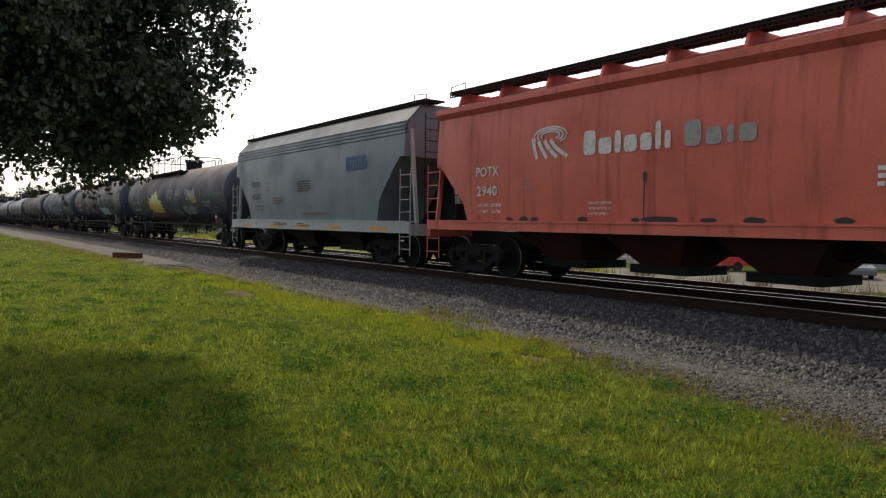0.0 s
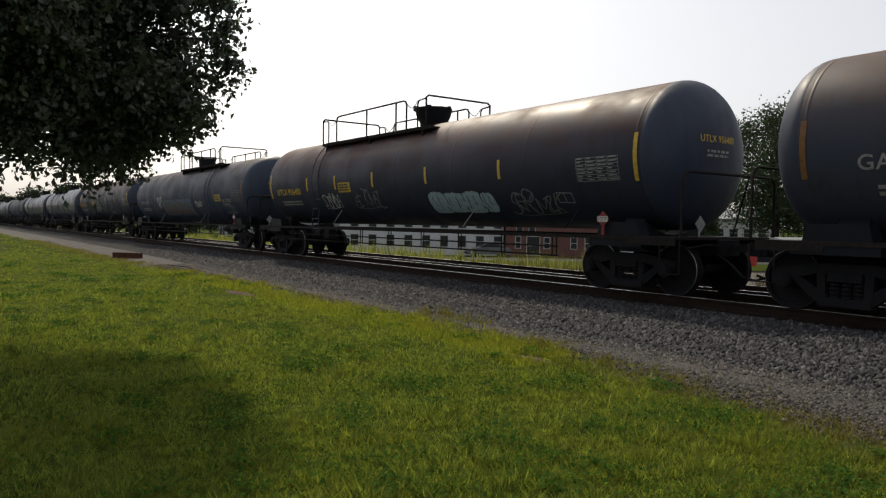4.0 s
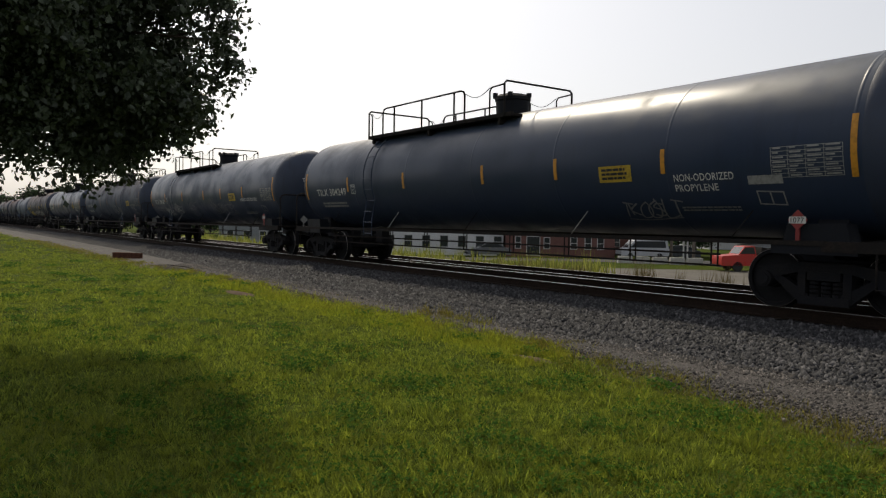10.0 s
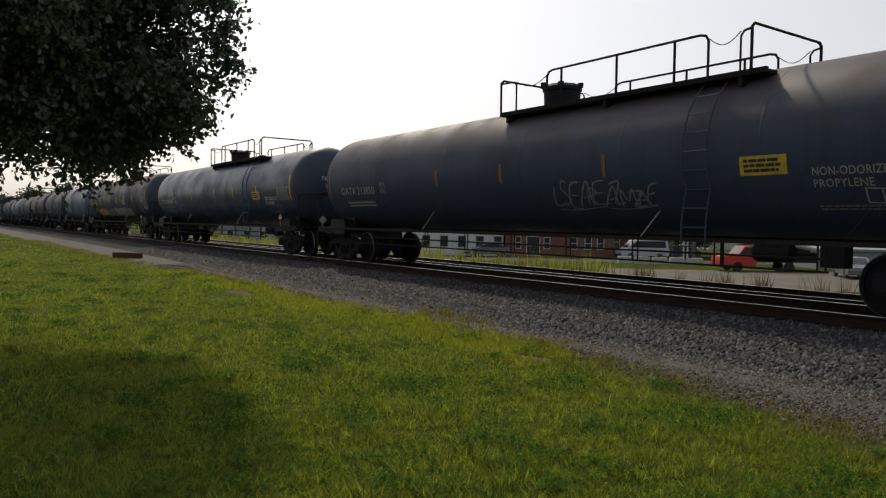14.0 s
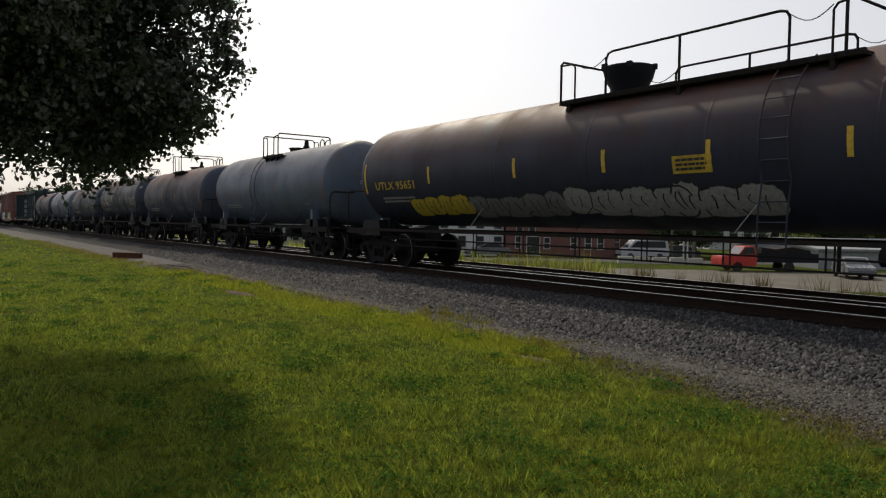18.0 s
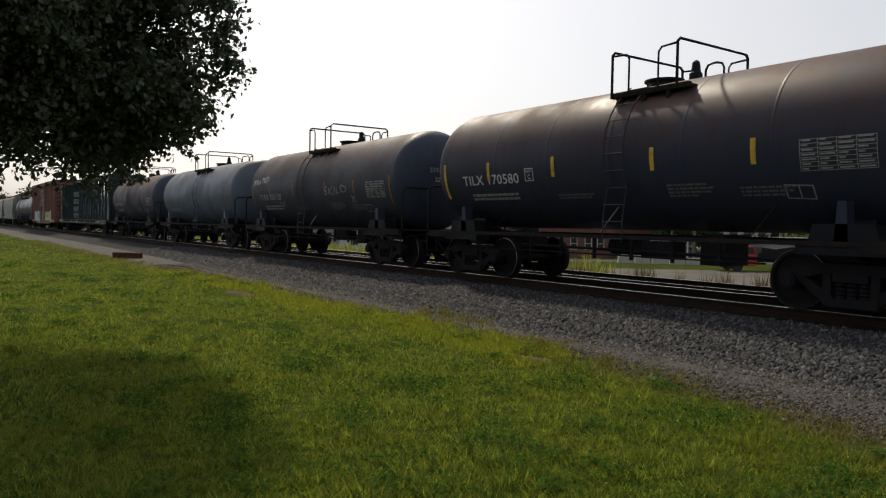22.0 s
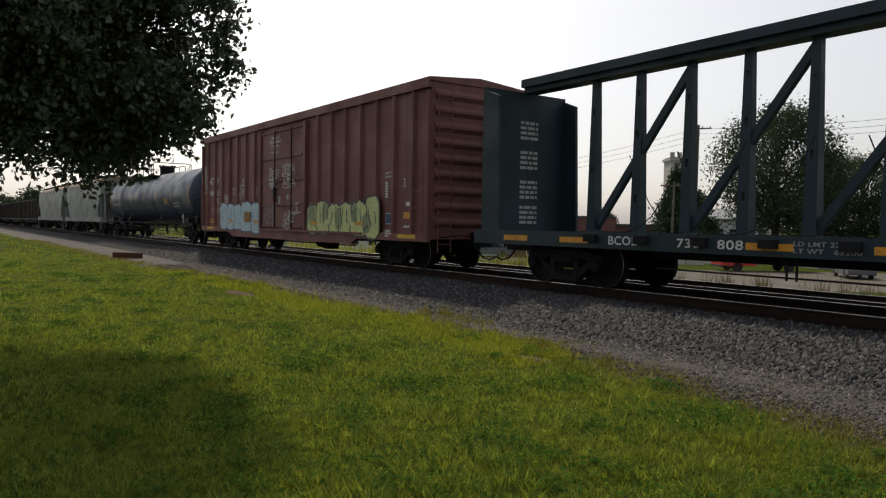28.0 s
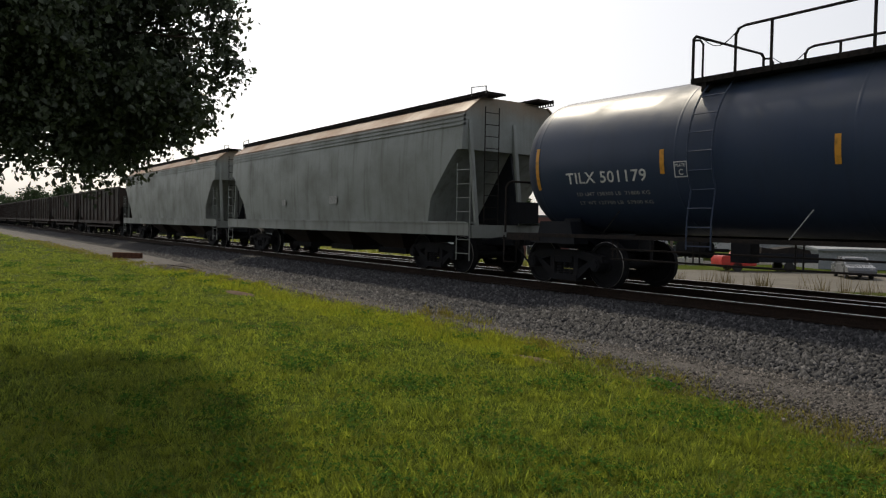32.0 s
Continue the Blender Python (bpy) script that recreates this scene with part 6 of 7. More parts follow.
    for d in (1, -1):
        x = d * (half + 0.3)
        e = Shape()
        a, b = sorted((x, x + d * 0.12))
        e.box(a, b, -1.56, 1.56, 0.9, 1.2)
        for y in (-1.35, 0.0, 1.35):
            e.prism([(x, 1.0), (x + d * 0.06, 1.0), (d * (half + 0.02), top - 0.1), (d * (half - 0.06), top - 0.1)], y - 0.05, y + 0.05)
        part("end_frame", e, mat_sill or mat, car)
        slope = Shape().prism([(d * (half - cut), 1.25), (d * (half - 0.1), knee), (d * (half + 0.28), 1.1)], -0.03, 0.03)
        part("slope_gusset", slope, M_BLACK, car)
        for y in (-1.6, 1.6):
            add_ladder("end_ladder", car, mat_sill or mat, d * (half + 0.12), y, 0.38, 2.62, 0.5)
        add_ladder("end_ladder", car, M_GRATE, d * (half + 0.14), -0.8, 1.2, board - 0.3, 0.42, "y", 10)
        box = Shape().box(min(x, x + d * 0.3), max(x, x + d * 0.3), -0.3, 0.3, 1.25, 1.75)
        part("brake_housing", box, M_BLACK, car)
    # roof walk and hatches
    for y in (-0.78, 0.78):
        b = Shape()
        for k in range(4):
            yy = y - 0.26 + 0.135 * k
            b.box(-half - 0.25, half + 0.25, yy, yy + 0.125, board - 0.02, board + 0.03)
        m = int(2 * half / 0.3)
        for i in range(m + 1):
            x = -half - 0.25 + (2 * half + 0.5) * i / m
            b.box(x - 0.012, x + 0.012, y - 0.26, y + 0.28, board - 0.03, board + 0.02)
        part("roof_walk", b, M_GRATE, car)
        f = Shape()
        yo = math.copysign(1.05, y)
        for z in (board - 0.10, board - 0.03, board + 0.03):
            f.box(-half - 0.25, half + 0.25, yo - 0.012, yo + 0.012, z, z + 0.02)
        m = int(2 * half / 0.09)
        for i in range(m + 1):
            x = -half - 0.25 + (2 * half + 0.5) * i / m
            f.box(x - 0.014, x + 0.014, yo - 0.008, yo + 0.008, board - 0.10, board + 0.04)
        tagged(part("walk_edge_mesh", f, M_GRATE, car, "dark steel mesh edge of the roof walk"), kind="stuff")
    m = int(half * 2 / 1.5)
    for i in range(m + 1):
        x = -half + 0.2 + (2 * half - 0.4) * i / m
        part("walk_bracket", Shape().prism([(-foot, top + 0.24), (-min(foot, 1.02) + 0.02, board - 0.03), (min(foot, 1.02) - 0.02, board - 0.03), (foot, top + 0.24)], x - 0.03, x + 0.03, "x"), mat, car)
    part("roof_hatch", Shape().box(-half + 0.5, half - 0.5, -0.32, 0.32, top + 0.35, top + 0.52), mat, car)
    for d in (-1, 1):
        part("roof_grab_rail", Shape().pipe([(d * (half + 0.2), -1.05, board), (d * (half + 0.2), -1.05, board + 0.16), (d * (half - 0.35), -1.05, board + 0.2), (d * (half - 0.35), -1.05, board)], 0.016), M_GREYW, car)
    add_trucks(car, tc)
    add_couplers(car, end)
    return car


def side_stripes(car, xs, z, y, w=0.6, h=0.09, mat=None):
    for x in xs:
        part("reflective_stripe", on_side(quads([(0, 0, w, h)]), x, z, y), mat or M_ORANGE, car)


# sooty paint of the coal cars; on hopper bays it paints in shade
M_COAL = car_paint("sooty_black_brown_paint", (0.022, 0.018, 0.017), (0.06, 0.035, 0.025), 0.5, 0.7)
M_HRED = car_paint("red_hopper_paint", (0.60, 0.145, 0.105), (0.24, 0.06, 0.04), 0.35, 0.5, streak=0.55)
M_HGREY = car_paint("grey_hopper_paint", (0.145, 0.185, 0.225), (0.10, 0.11, 0.12), 0.3, 0.45, streak=0.3)
# paler than the body: sunlight on the sill is put into this colour
M_TRIMW = car_paint("white_sill_paint", (0.34, 0.38, 0.40), (0.2, 0.19, 0.17), 0.3, 0.4, streak=0.3)
M_ROOFSH = car_paint("grey_roof_paint", (0.085, 0.10, 0.115), (0.07, 0.07, 0.07), 0.3, 0.5, streak=0.2, spec=0.25)
# the red body colour darkened: shade under the car painted onto the bays
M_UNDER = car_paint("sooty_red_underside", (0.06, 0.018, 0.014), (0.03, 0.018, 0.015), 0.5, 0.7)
M_HPALE = car_paint("dusty_pale_grey_paint", (0.23, 0.25, 0.24), (0.13, 0.12, 0.10), 0.5, 0.55, top=(0.26, 0.20, 0.145), top_z=3.65, top_w=0.4)
M_RUSTROOF = car_paint("rust_stained_roof_paint", (0.24, 0.17, 0.12), (0.17, 0.09, 0.05), 0.6, 0.6)
M_BOX = car_paint("oxide_red_paint", (0.185, 0.078, 0.068), (0.11, 0.055, 0.05), 0.5, 0.62)
M_OCHRE = surface("brown_plywood", (0.26, 0.15, 0.06), (0.34, 0.2, 0.09), 4, 0.8, 20, 0.2, 0.004)
M_SMOKE = plain("smoky_grey_spray", (0.06, 0.065, 0.06), 0.6)
M_SPRAYLD = plain("olive_grey_spray", (0.22, 0.26, 0.13), 0.6)
M_BEAM = car_paint("dark_green_paint", (0.014, 0.030, 0.042), (0.025, 0.035, 0.025), 0.4, 0.55)

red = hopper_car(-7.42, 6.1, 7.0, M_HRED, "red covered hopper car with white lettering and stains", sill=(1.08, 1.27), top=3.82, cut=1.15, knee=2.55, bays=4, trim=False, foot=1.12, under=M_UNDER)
SIDE = -1.605
rayed = [stroke(smooth_path([(0.0 + 0.17 * k, 0.42 if k == 0 else 0.36), (0.06 + 0.2 * k, 0.2), (0.14 + 0.28 * k, 0.0)], 4), 0.085) for k in range(4)]
loops = [stroke([(0.5 + (0.46 - 0.1 * k) * math.cos(a), 0.44 + (0.17 - 0.045 * k) * math.sin(a)) for a in [3.6 - 0.3 * i for i in range(16)]], 0.035) for k in range(3)]
part("company_emblem", on_side(joined(*rayed, *loops), -3.6, 2.55, SIDE), M_WHITE, red, "plain white rayed emblem")


def pill_row(sizes, gap):
    """A row of rounded solid shapes: a company name as plain forms."""
    out, x = [], 0.0
    for w, h in sizes:
        rim = [(x + w / 2 + w / 2 * math.copysign(abs(math.cos(a)) ** 0.45, math.cos(a)), h / 2 + h / 2 * math.copysign(abs(math.sin(a)) ** 0.45, math.sin(a))) for a in [i * 0.2618 for i in range(24)]]
        out.append(([(x + w / 2, h / 2)] + rim, [(0, 1 + i, 1 + (i + 1) % 24) for i in range(24)]))
        x += w + gap
    return joined(*out)


part("company_name", on_side(pill_row([(0.30, 0.46), (0.31, 0.30), (0.14, 0.40), (0.28, 0.30), (0.24, 0.30), (0.12, 0.48), (0.12, 0.30)], 0.075), -2.2, 2.53, SIDE), M_WHITE, red, "plain white company name shapes")
part("company_name", on_side(pill_row([(0.32, 0.42), (0.28, 0.28), (0.12, 0.28), (0.28, 0.28)], 0.09), 0.02, 2.53, SIDE), M_GREYW, red)
part("car_number", on_side(glyphs("POTX", 0.21, 0.78), -5.45, 2.27, SIDE), M_WHITE, red)
part("car_number", on_side(glyphs("2940", 0.22, 0.70), -5.43, 1.84, SIDE + 0.01), M_WHITE, red)
for i, line in enumerate(("LD LMT 229300", "LT WT   56700")):
    part("weight_lettering", on_side(glyphs(line, 0.075, 0.8), -5.40, 1.60 - 0.14 * i, SIDE + 0.02), M_WHITE, red)
g1, g2 = glyphs("PLATE", 0.045, 0.16), glyphs("C", 0.09)
part("plate_letter_box", on_side(joined(frame_lines(0.25, 0.22, 0.012), ([(p + 0.045, q + 0.15) for p, q in g1[0]], g1[1]), ([(p + 0.09, q + 0.03) for p, q in g2[0]], g2[1])), -3.91, 1.98, SIDE), M_GREYW, red)
for i, line in enumerate(("DO NOT HUMP CAR", "WITH HATCHES OR", "GATES OPEN")):
    part("warning_lettering", on_side(glyphs(line, 0.05, 0.56 - 0.1 * (i == 2)), -2.06, 1.62 - 0.1 * i, SIDE + 0.02), M_WHITE, red)
part("dimension_lettering", on_side(bars([1.0, 1.0, 0.75], 0.06, 0.5, 4), 3.0, 2.0, SIDE), M_WHITE, red)
for i, (x, rx, rz) in enumerate(((-4.28, 0.12, 0.04), (-3.84, 0.13, 0.06), (-3.51, 0.12, 0.04), (-2.18, 0.13, 0.05), (-0.94, 0.1, 0.04), (-0.40, 0.38, 0.06), (0.5, 0.15, 0.04), (1.3, 0.2, 0.05), (2.6, 0.13, 0.05))):
    part("tar_stain", on_side(blob(0, 0, rx, rz, i + 3), x, 1.335, SIDE + 0.0), M_DARKLET, red, "black tar stain")
part("tar_stain", on_side(joined(blob(0, 0.72, 0.04, 0.1, 9), quads([(-0.012, 0, 0.012, 0.66)])), -0.76, 1.36, SIDE), M_DARKLET, red, "black tar run")

grey = hopper_car(-22.15, 4.55, 6.2, M_HGREY, "grey covered hopper car with rounded sides", sill=(0.95, 1.24), top=3.78, bays=2, mat_sill=M_TRIMW, under=M_COAL, mat_roof=M_ROOFSH)
part("company_name", on_side(joined(*[quads([(0.32 * i, 0, 0.32 * i + 0.1, 0.4), (0.32 * i + 0.1, 0.3, 0.32 * i + 0.26, 0.4), (0.32 * i + 0.17, 0.0, 0.32 * i + 0.26, 0.24)]) for i in range(4)]), 3.05, 2.72, SIDE), M_BLUELET, grey, "plain faded blue company mark")
part("car_number", on_side(glyphs("POTX", 0.2, 0.83), -4.48, 2.46, SIDE), M_DARKLET, grey)
part("car_number", on_side(glyphs("4555", 0.21, 0.8), -4.45, 2.0, SIDE), M_DARKLET, grey)
for i, line in enumerate(("LD LMT 227600", "LT WT   58000")):
    part("weight_lettering", on_side(glyphs(line, 0.07, 0.83), -4.12, 1.72 - 0.15 * i, SIDE + 0.01), M_DARKLET, grey)
part("stencil", on_side(bars([1.0, 0.9, 1.0, 1.0, 0.8], 0.045, 0.6, 7), -0.35, 2.5, SIDE), M_DARKLET, grey)
part("stencil", on_side(bars([0.9, 0.9, 0.6], 0.05, 0.4, 8), -2.4, 2.0, SIDE), M_SPRAYR, grey)
part("plate_letter_box", on_side(joined(frame_lines(0.26, 0.26, 0.014), ([(p + 0.09, q + 0.05) for p, q in glyphs("C", 0.09)[0]], glyphs("C", 0.09)[1])), -3.05, 2.3, SIDE), M_DARKLET, grey)
part("stencil", on_side(bars([1.9], 0.06, 0.4, 31), 0.0, 1.45, SIDE + 0.02), M_SPRAYR, grey)
part("stencil", on_side(bars([1.2, 1.2], 0.035, 0.5, 32), -2.3, 1.13, -1.634), M_DARKLET, grey)
part("stencil", on_side(bars([0.5, 1.0], 0.035, 0.5, 33), -0.3, 1.13, -1.634), M_DARKLET, grey)
part("notice", on_side(quads([(0, 0, 0.2, 0.13)]), -4.0, 1.06, -1.634), M_GREYW, grey)
side_stripes(grey, (-5.39, -2.6, -0.4, 1.98, 4.6), 1.0, -1.634, 0.9, 0.1)

pale = hopper_car(-361.0, 5.9, 7.7, M_HPALE, "dusty pale grey covered hopper car", top=3.74, board=4.27, bays=3, under=M_COAL, mat_roof=M_RUSTROOF)
part("stencil", on_side(quads([(0, 0, 0.3, 0.2), (3.6, 0.02, 4.1, 0.25)]), -2.6, 1.75, SIDE), M_GREYW, pale)
hopper_car(-379.4, 6.6, 8.5, M_HPALE, "dusty pale grey covered hopper car", top=3.74, board=4.27, bays=3, under=M_COAL, mat_roof=M_RUSTROOF)

# box car
box = place_car("box_car", -321.2, "oxide red box car with ribbed sides and graffiti", "box car", "freight cars of the train")
HB = 8.8
core = Shape().box(-HB, HB, -1.48, 1.48, 0.82, 4.74)
part("body", core, M_BOX, box, smooth=0)
part("roof", Shape().prism([(-1.58, 4.74), (-1.58, 4.83), (0, 4.96), (1.58, 4.83), (1.58, 4.74)], -HB - 0.04, HB + 0.04, "x"), M_BOX, box)
for y in (-1, 1):
    a, b = sorted((y * 1.48, y * 1.585))
    part("side_sill", Shape().prism([(-HB, 0.75), (-5.3, 0.75), (-4.9, 0.58), (4.9, 0.58), (5.3, 0.75), (HB, 0.75), (HB, 0.95), (-HB, 0.95)], a, b), M_BOX, box)
    part("top_plate", Shape().box(-HB, HB, a, b, 4.58, 4.74), M_BOX, box)
    for i in range(7):
        for d in (-1, 1):
            x = d * (8.06 - 0.9 * i)
            part("side_rib", Shape().prism([(x - 0.085, 1.481 * y), (x - 0.045, 1.575 * y), (x + 0.045, 1.575 * y), (x + 0.085, 1.481 * y)], 0.95, 4.58, "z"), M_BOX, box)
door = part("sliding_door", Shape().box(-1.79, 1.65, -1.555, -1.482, 0.98, 4.42), M_BOX, box, smooth=0)
for z in (1.0, 1.75, 2.6, 3.4, 4.34):
    part("door_rail", Shape().box(-1.77, 1.63, -1.60, -1.557, z, z + 0.07), M_BOX, door)
for x in (-0.55, 0.85):
    part("lock_bar", Shape().rod((x, -1.62, 1.0), (x, -1.62, 4.4), 0.022, 6), M_STEEL, door)
for x in (-1.95, 1.82):
    part("door_post", Shape().box(x - 0.07, x + 0.07, -1.62, -1.482, 0.95, 4.5), M_BOX, box, smooth=0)
for d in (-1, 1):
    part("corner_post", Shape().box(min(d * HB, d * (HB - 0.1)), max(d * HB, d * (HB - 0.1)), -1.585, -1.481, 0.95, 4.5), M_BOX, box, smooth=0)
part("door_latch", Shape().box(-0.62, -0.48, -1.65, -1.6, 1.9, 2.4), M_STEEL, door)
part("door_track", Shape().box(-2.0, 5.6, -1.64, -1.587, 0.86, 0.93), M_BOX, box)
for d in (-1, 1):
    for i in range(9):
        z = 1.1 + 0.4 * i
        part("end_corrugation", Shape().prism([(d * HB, z), (d * (HB + 0.09), z + 0.1), (d * (HB + 0.09), z + 0.16), (d * HB, z + 0.26)], -1.4, 1.4), M_BOX, box)
    add_ladder("corner_ladder", box, M_BOX, d * (HB - 0.35), -1.64, 1.0, 2.6, 0.5, n=4)
    add_ladder("end_ladder", box, M_BOX, d * (HB + 0.14), -1.15, 0.5, 4.5, 0.4, "y", 10)
part("centre_sill", Shape().box(-HB - 0.3, HB + 0.3, -0.25, 0.25, 0.62, 0.82), M_BLACK, box)
part("brake_gear", Shape().rod((-4.5, -0.9, 0.5), (4.0, -0.9, 0.5), 0.02, 6).rod((-1.0, 0.4, 0.45), (0.2, 0.4, 0.45), 0.18, 10).box(1.2, 1.6, -0.6, -0.2, 0.3, 0.62), M_STEEL, box)
add_trucks(box, 6.75)
add_couplers(box, HB + 0.95)
FACE = -1.487
for text, h, w, x, z in (("AT", 0.30, 0.50, -7.97, 2.74), ("W", 0.30, 0.30, -7.05, 2.74), ("840", 0.26, 0.62, -7.98, 2.25), ("61", 0.26, 0.34, -7.06, 2.25)):
    part("car_number", on_side(glyphs(text, h, w), x, z, FACE), M_WHITE, box)
for text, w, x, z in (("LD LMT", 0.38, -7.70, 1.66), ("209500", 0.38, -7.08, 1.66), ("LT WT", 0.32, -7.70, 1.54), ("76500", 0.32, -7.02, 1.54)):
    part("weight_lettering", on_side(glyphs(text, 0.08, w), x, z, FACE), M_WHITE, box)
g1, g2 = glyphs("PLATE", 0.05, 0.17), glyphs("F", 0.1)
part("plate_letter_box", on_side(joined(frame_lines(0.25, 0.25, 0.015), ([(p + 0.04, q + 0.17) for p, q in g1[0]], g1[1]), ([(p + 0.1, q + 0.04) for p, q in g2[0]], g2[1])), -5.1, 2.26, FACE), M_WHITE, box)
for i, line in enumerate(("CLOSE AND LOCK", "BOTH DOORS BEFORE", "MOVING CAR")):
    part("door_lettering", on_side(glyphs(line, 0.09, (0.85, 1.0, 0.62)[i]), (-1.08, -1.16, -0.98)[i], 4.12 - 0.15 * i, -1.560), M_WHITE, door)
part("stencil", on_side(bars([0.75], 0.05, 0.4, 23), -1.08, 3.62, -1.560), M_GREYW, door)
part("notice", on_side(quads([(0, 0, 0.2, 0.3)]), -0.38, 1.78, -1.560), M_GREYW, door)
part("notice", on_side(blob(0, 0, 0.09, 0.09, 2), 0.42, 2.05, -1.560), M_GREYW, door)
for i, line in enumerate(("EMPTY CO   4009", "FLOOR HT   3-8")):
    part("dimension_lettering", on_side(glyphs(line, 0.06, 0.5), 6.67, 2.53 - 0.1 * i, FACE), M_WHITE, box)
for i in range(6):
    part("dimension_lettering", on_side(quads([(0, 0, 0.12, 0.05), (0.34, 0, 0.48, 0.05)]), 6.68, 2.27 - 0.075 * i, FACE), M_WHITE, box)
for i in range(3):
    part("dimension_lettering", on_side(quads([(0, 0, 0.06, 0.05), (0.32, 0, 0.44, 0.05)]), 7.6, 2.33 - 0.085 * i, FACE), M_WHITE, box)
part("notice", on_side(quads([(0, 0, 0.25, 0.11)]), 7.7, 1.66, FACE), M_WHITE, box)
part("warning_panel", on_side(quads([(0, 0, 0.54, 0.17)]), 7.58, 1.33, FACE), M_ORANGE, box)
part("stencil", on_side(bars([0.5], 0.05, 0.4, 24), 7.6, 1.1, FACE), M_WHITE, box)
part("stencil", on_side(bars([0.26, 0.3, 0.2], 0.04, 0.4, 25), 6.85, 0.98, -1.592), M_WHITE, box)
poster = part("poster", on_side(quads([(0, 0, 0.44, 0.3)]), 6.72, 1.18, FACE), M_SPRAYB, box, "dark blue picture sticker")
part("poster_frame", on_side(frame_lines(0.44, 0.3, 0.02), 6.72, 1.18, FACE - 0.003), M_SPRAYC, poster)
part("warning_panel", on_side(quads([(0, 0, 0.5, 0.18)]), -7.95, 1.1, FACE), M_ORANGE, box)
part("panel_writing", on_side(bars([0.4, 0.42], 0.03, 0.4, 26), -7.9, 1.22, FACE - 0.003), M_DARKLET, box)
for x in (-8.0, 7.45):
    part("sill_patch", on_side(quads([(0, 0, 0.85, 0.10)]), x, 0.82, -1.590), M_YLET, box, "worn yellow sill marking")
for x in (-6.95, 7.1):
    part("sill_patch", on_side(quads([(0, 0, 0.14, 0.07)]), x, 0.86, -1.590), M_RED, box)
fill, edge = bubbles(4.45, 1.3, 41, 5, 0.04)
part("spray_filling", on_side(fill, -6.32, 0.70, -1.592), M_SPRAYC, box, "large pale blue filled graffiti painting")
part("spray_outline", on_side(edge, -6.32, 0.70, -1.596), M_SPRAYB, box)
fill, edge = bubbles(4.5, 1.3, 47, 6, 0.06)
part("spray_filling", on_side(fill, 2.05, 0.70, -1.592), M_SPRAYL, box, "large pale lime filled graffiti painting")
part("spray_outline", on_side(edge, 2.05, 0.70, -1.596), M_SMOKE, box)
part("spray_shade", on_side(joined(blob(0.35, 0.75, 0.2, 0.4, 3), blob(1.25, 0.85, 0.16, 0.3, 4), blob(2.15, 0.6, 0.22, 0.35, 5), blob(3.1, 0.8, 0.2, 0.3, 6), blob(3.8, 0.5, 0.25, 0.28, 7)), 2.05, 0.70, -1.594), M_SPRAYLD, box)
part("repair_plate", Shape().box(-3.48, -2.87, -1.615, -1.598, 1.16, 1.55), M_OCHRE, box, "brown bare plate")
for x in (-5.2, -2.54, 2.35, 5.2):
    part("reflective_stripe", on_side(quads([(0, 0, 0.46, 0.1)]), x, 1.13, -1.602), M_ORANGE, box)
for i, (x, z, w, h, n) in enumerate(((-8.76, 3.3, 0.6, 0.3, 4), (-8.76, 3.0, 0.6, 0.28, 4), (-8.76, 2.7, 0.58, 0.28, 4), (-8.75, 2.42, 0.5, 0.26, 3), (-8.2, 2.55, 0.22, 0.3, 2), (-7.1, 1.9, 0.32, 0.25, 2), (-6.1, 2.0, 0.6, 0.3, 3), (-4.42, 2.12, 0.72, 0.42, 4), (-4.1, 2.58, 0.22, 0.25, 2), (-2.85, 2.1, 0.35, 0.35, 2), (-2.35, 1.9, 0.55, 0.8, 2), (-2.0, 1.6, 0.5, 0.7, 2), (-1.13, 2.75, 0.75, 0.3, 4), (0.05, 2.8, 0.9, 0.33, 4), (-1.05, 2.42, 0.6, 0.3, 3), (0.1, 2.4, 0.85, 0.3, 3), (0.2, 1.2, 0.8, 0.3, 5), (0.85, 1.5, 0.6, 0.3, 3), (-1.6, 1.05, 0.9, 0.7, 4), (0.1, 0.95, 0.5, 0.2, 3))):
    part("spray_tag", on_side(scrawl(w, h, 60 + i, n, 0.032), x, z, -1.604 if abs(x) < 1.65 else -1.4885), M_SPRAYW if i not in (10, 11, 18) else M_SPRAYG, box, "sprayed graffiti tag")

for ob in box.children_recursive:
    if ob.data and not ob.name.startswith(("truck", "side_frame", "wheelset", "coupler")):
        ob.data.transform(Matrix.Diagonal((1.022, 1, 1, 1)))

# lumber car with a truss along its middle
beam = place_car("lumber_car", -299.5, "empty dark green centre-beam lumber car", "lumber car", "freight cars of the train")
HL = 10.95
part("deck", Shape().box(-HL, HL, -1.38, 1.38, 0.94, 1.06), M_BEAM, beam)
for y in (-1, 1):
    a, b = sorted((y * 1.38, y * 1.46))
    part("side_sill", Shape().box(-HL, HL, a, b, 0.80, 1.10), M_BEAM, beam)
part("centre_sill", Shape().box(-HL - 0.2, HL + 0.2, -0.3, 0.3, 0.62, 0.94), M_BLACK, beam)
part("top_chord", Shape().box(-HL + 0.2, HL - 0.2, -0.2, 0.2, 4.30, 4.42).box(-HL + 0.2, HL - 0.2, -0.3, 0.3, 4.42, 4.60), M_BEAM, beam)
PITCH = 1.178
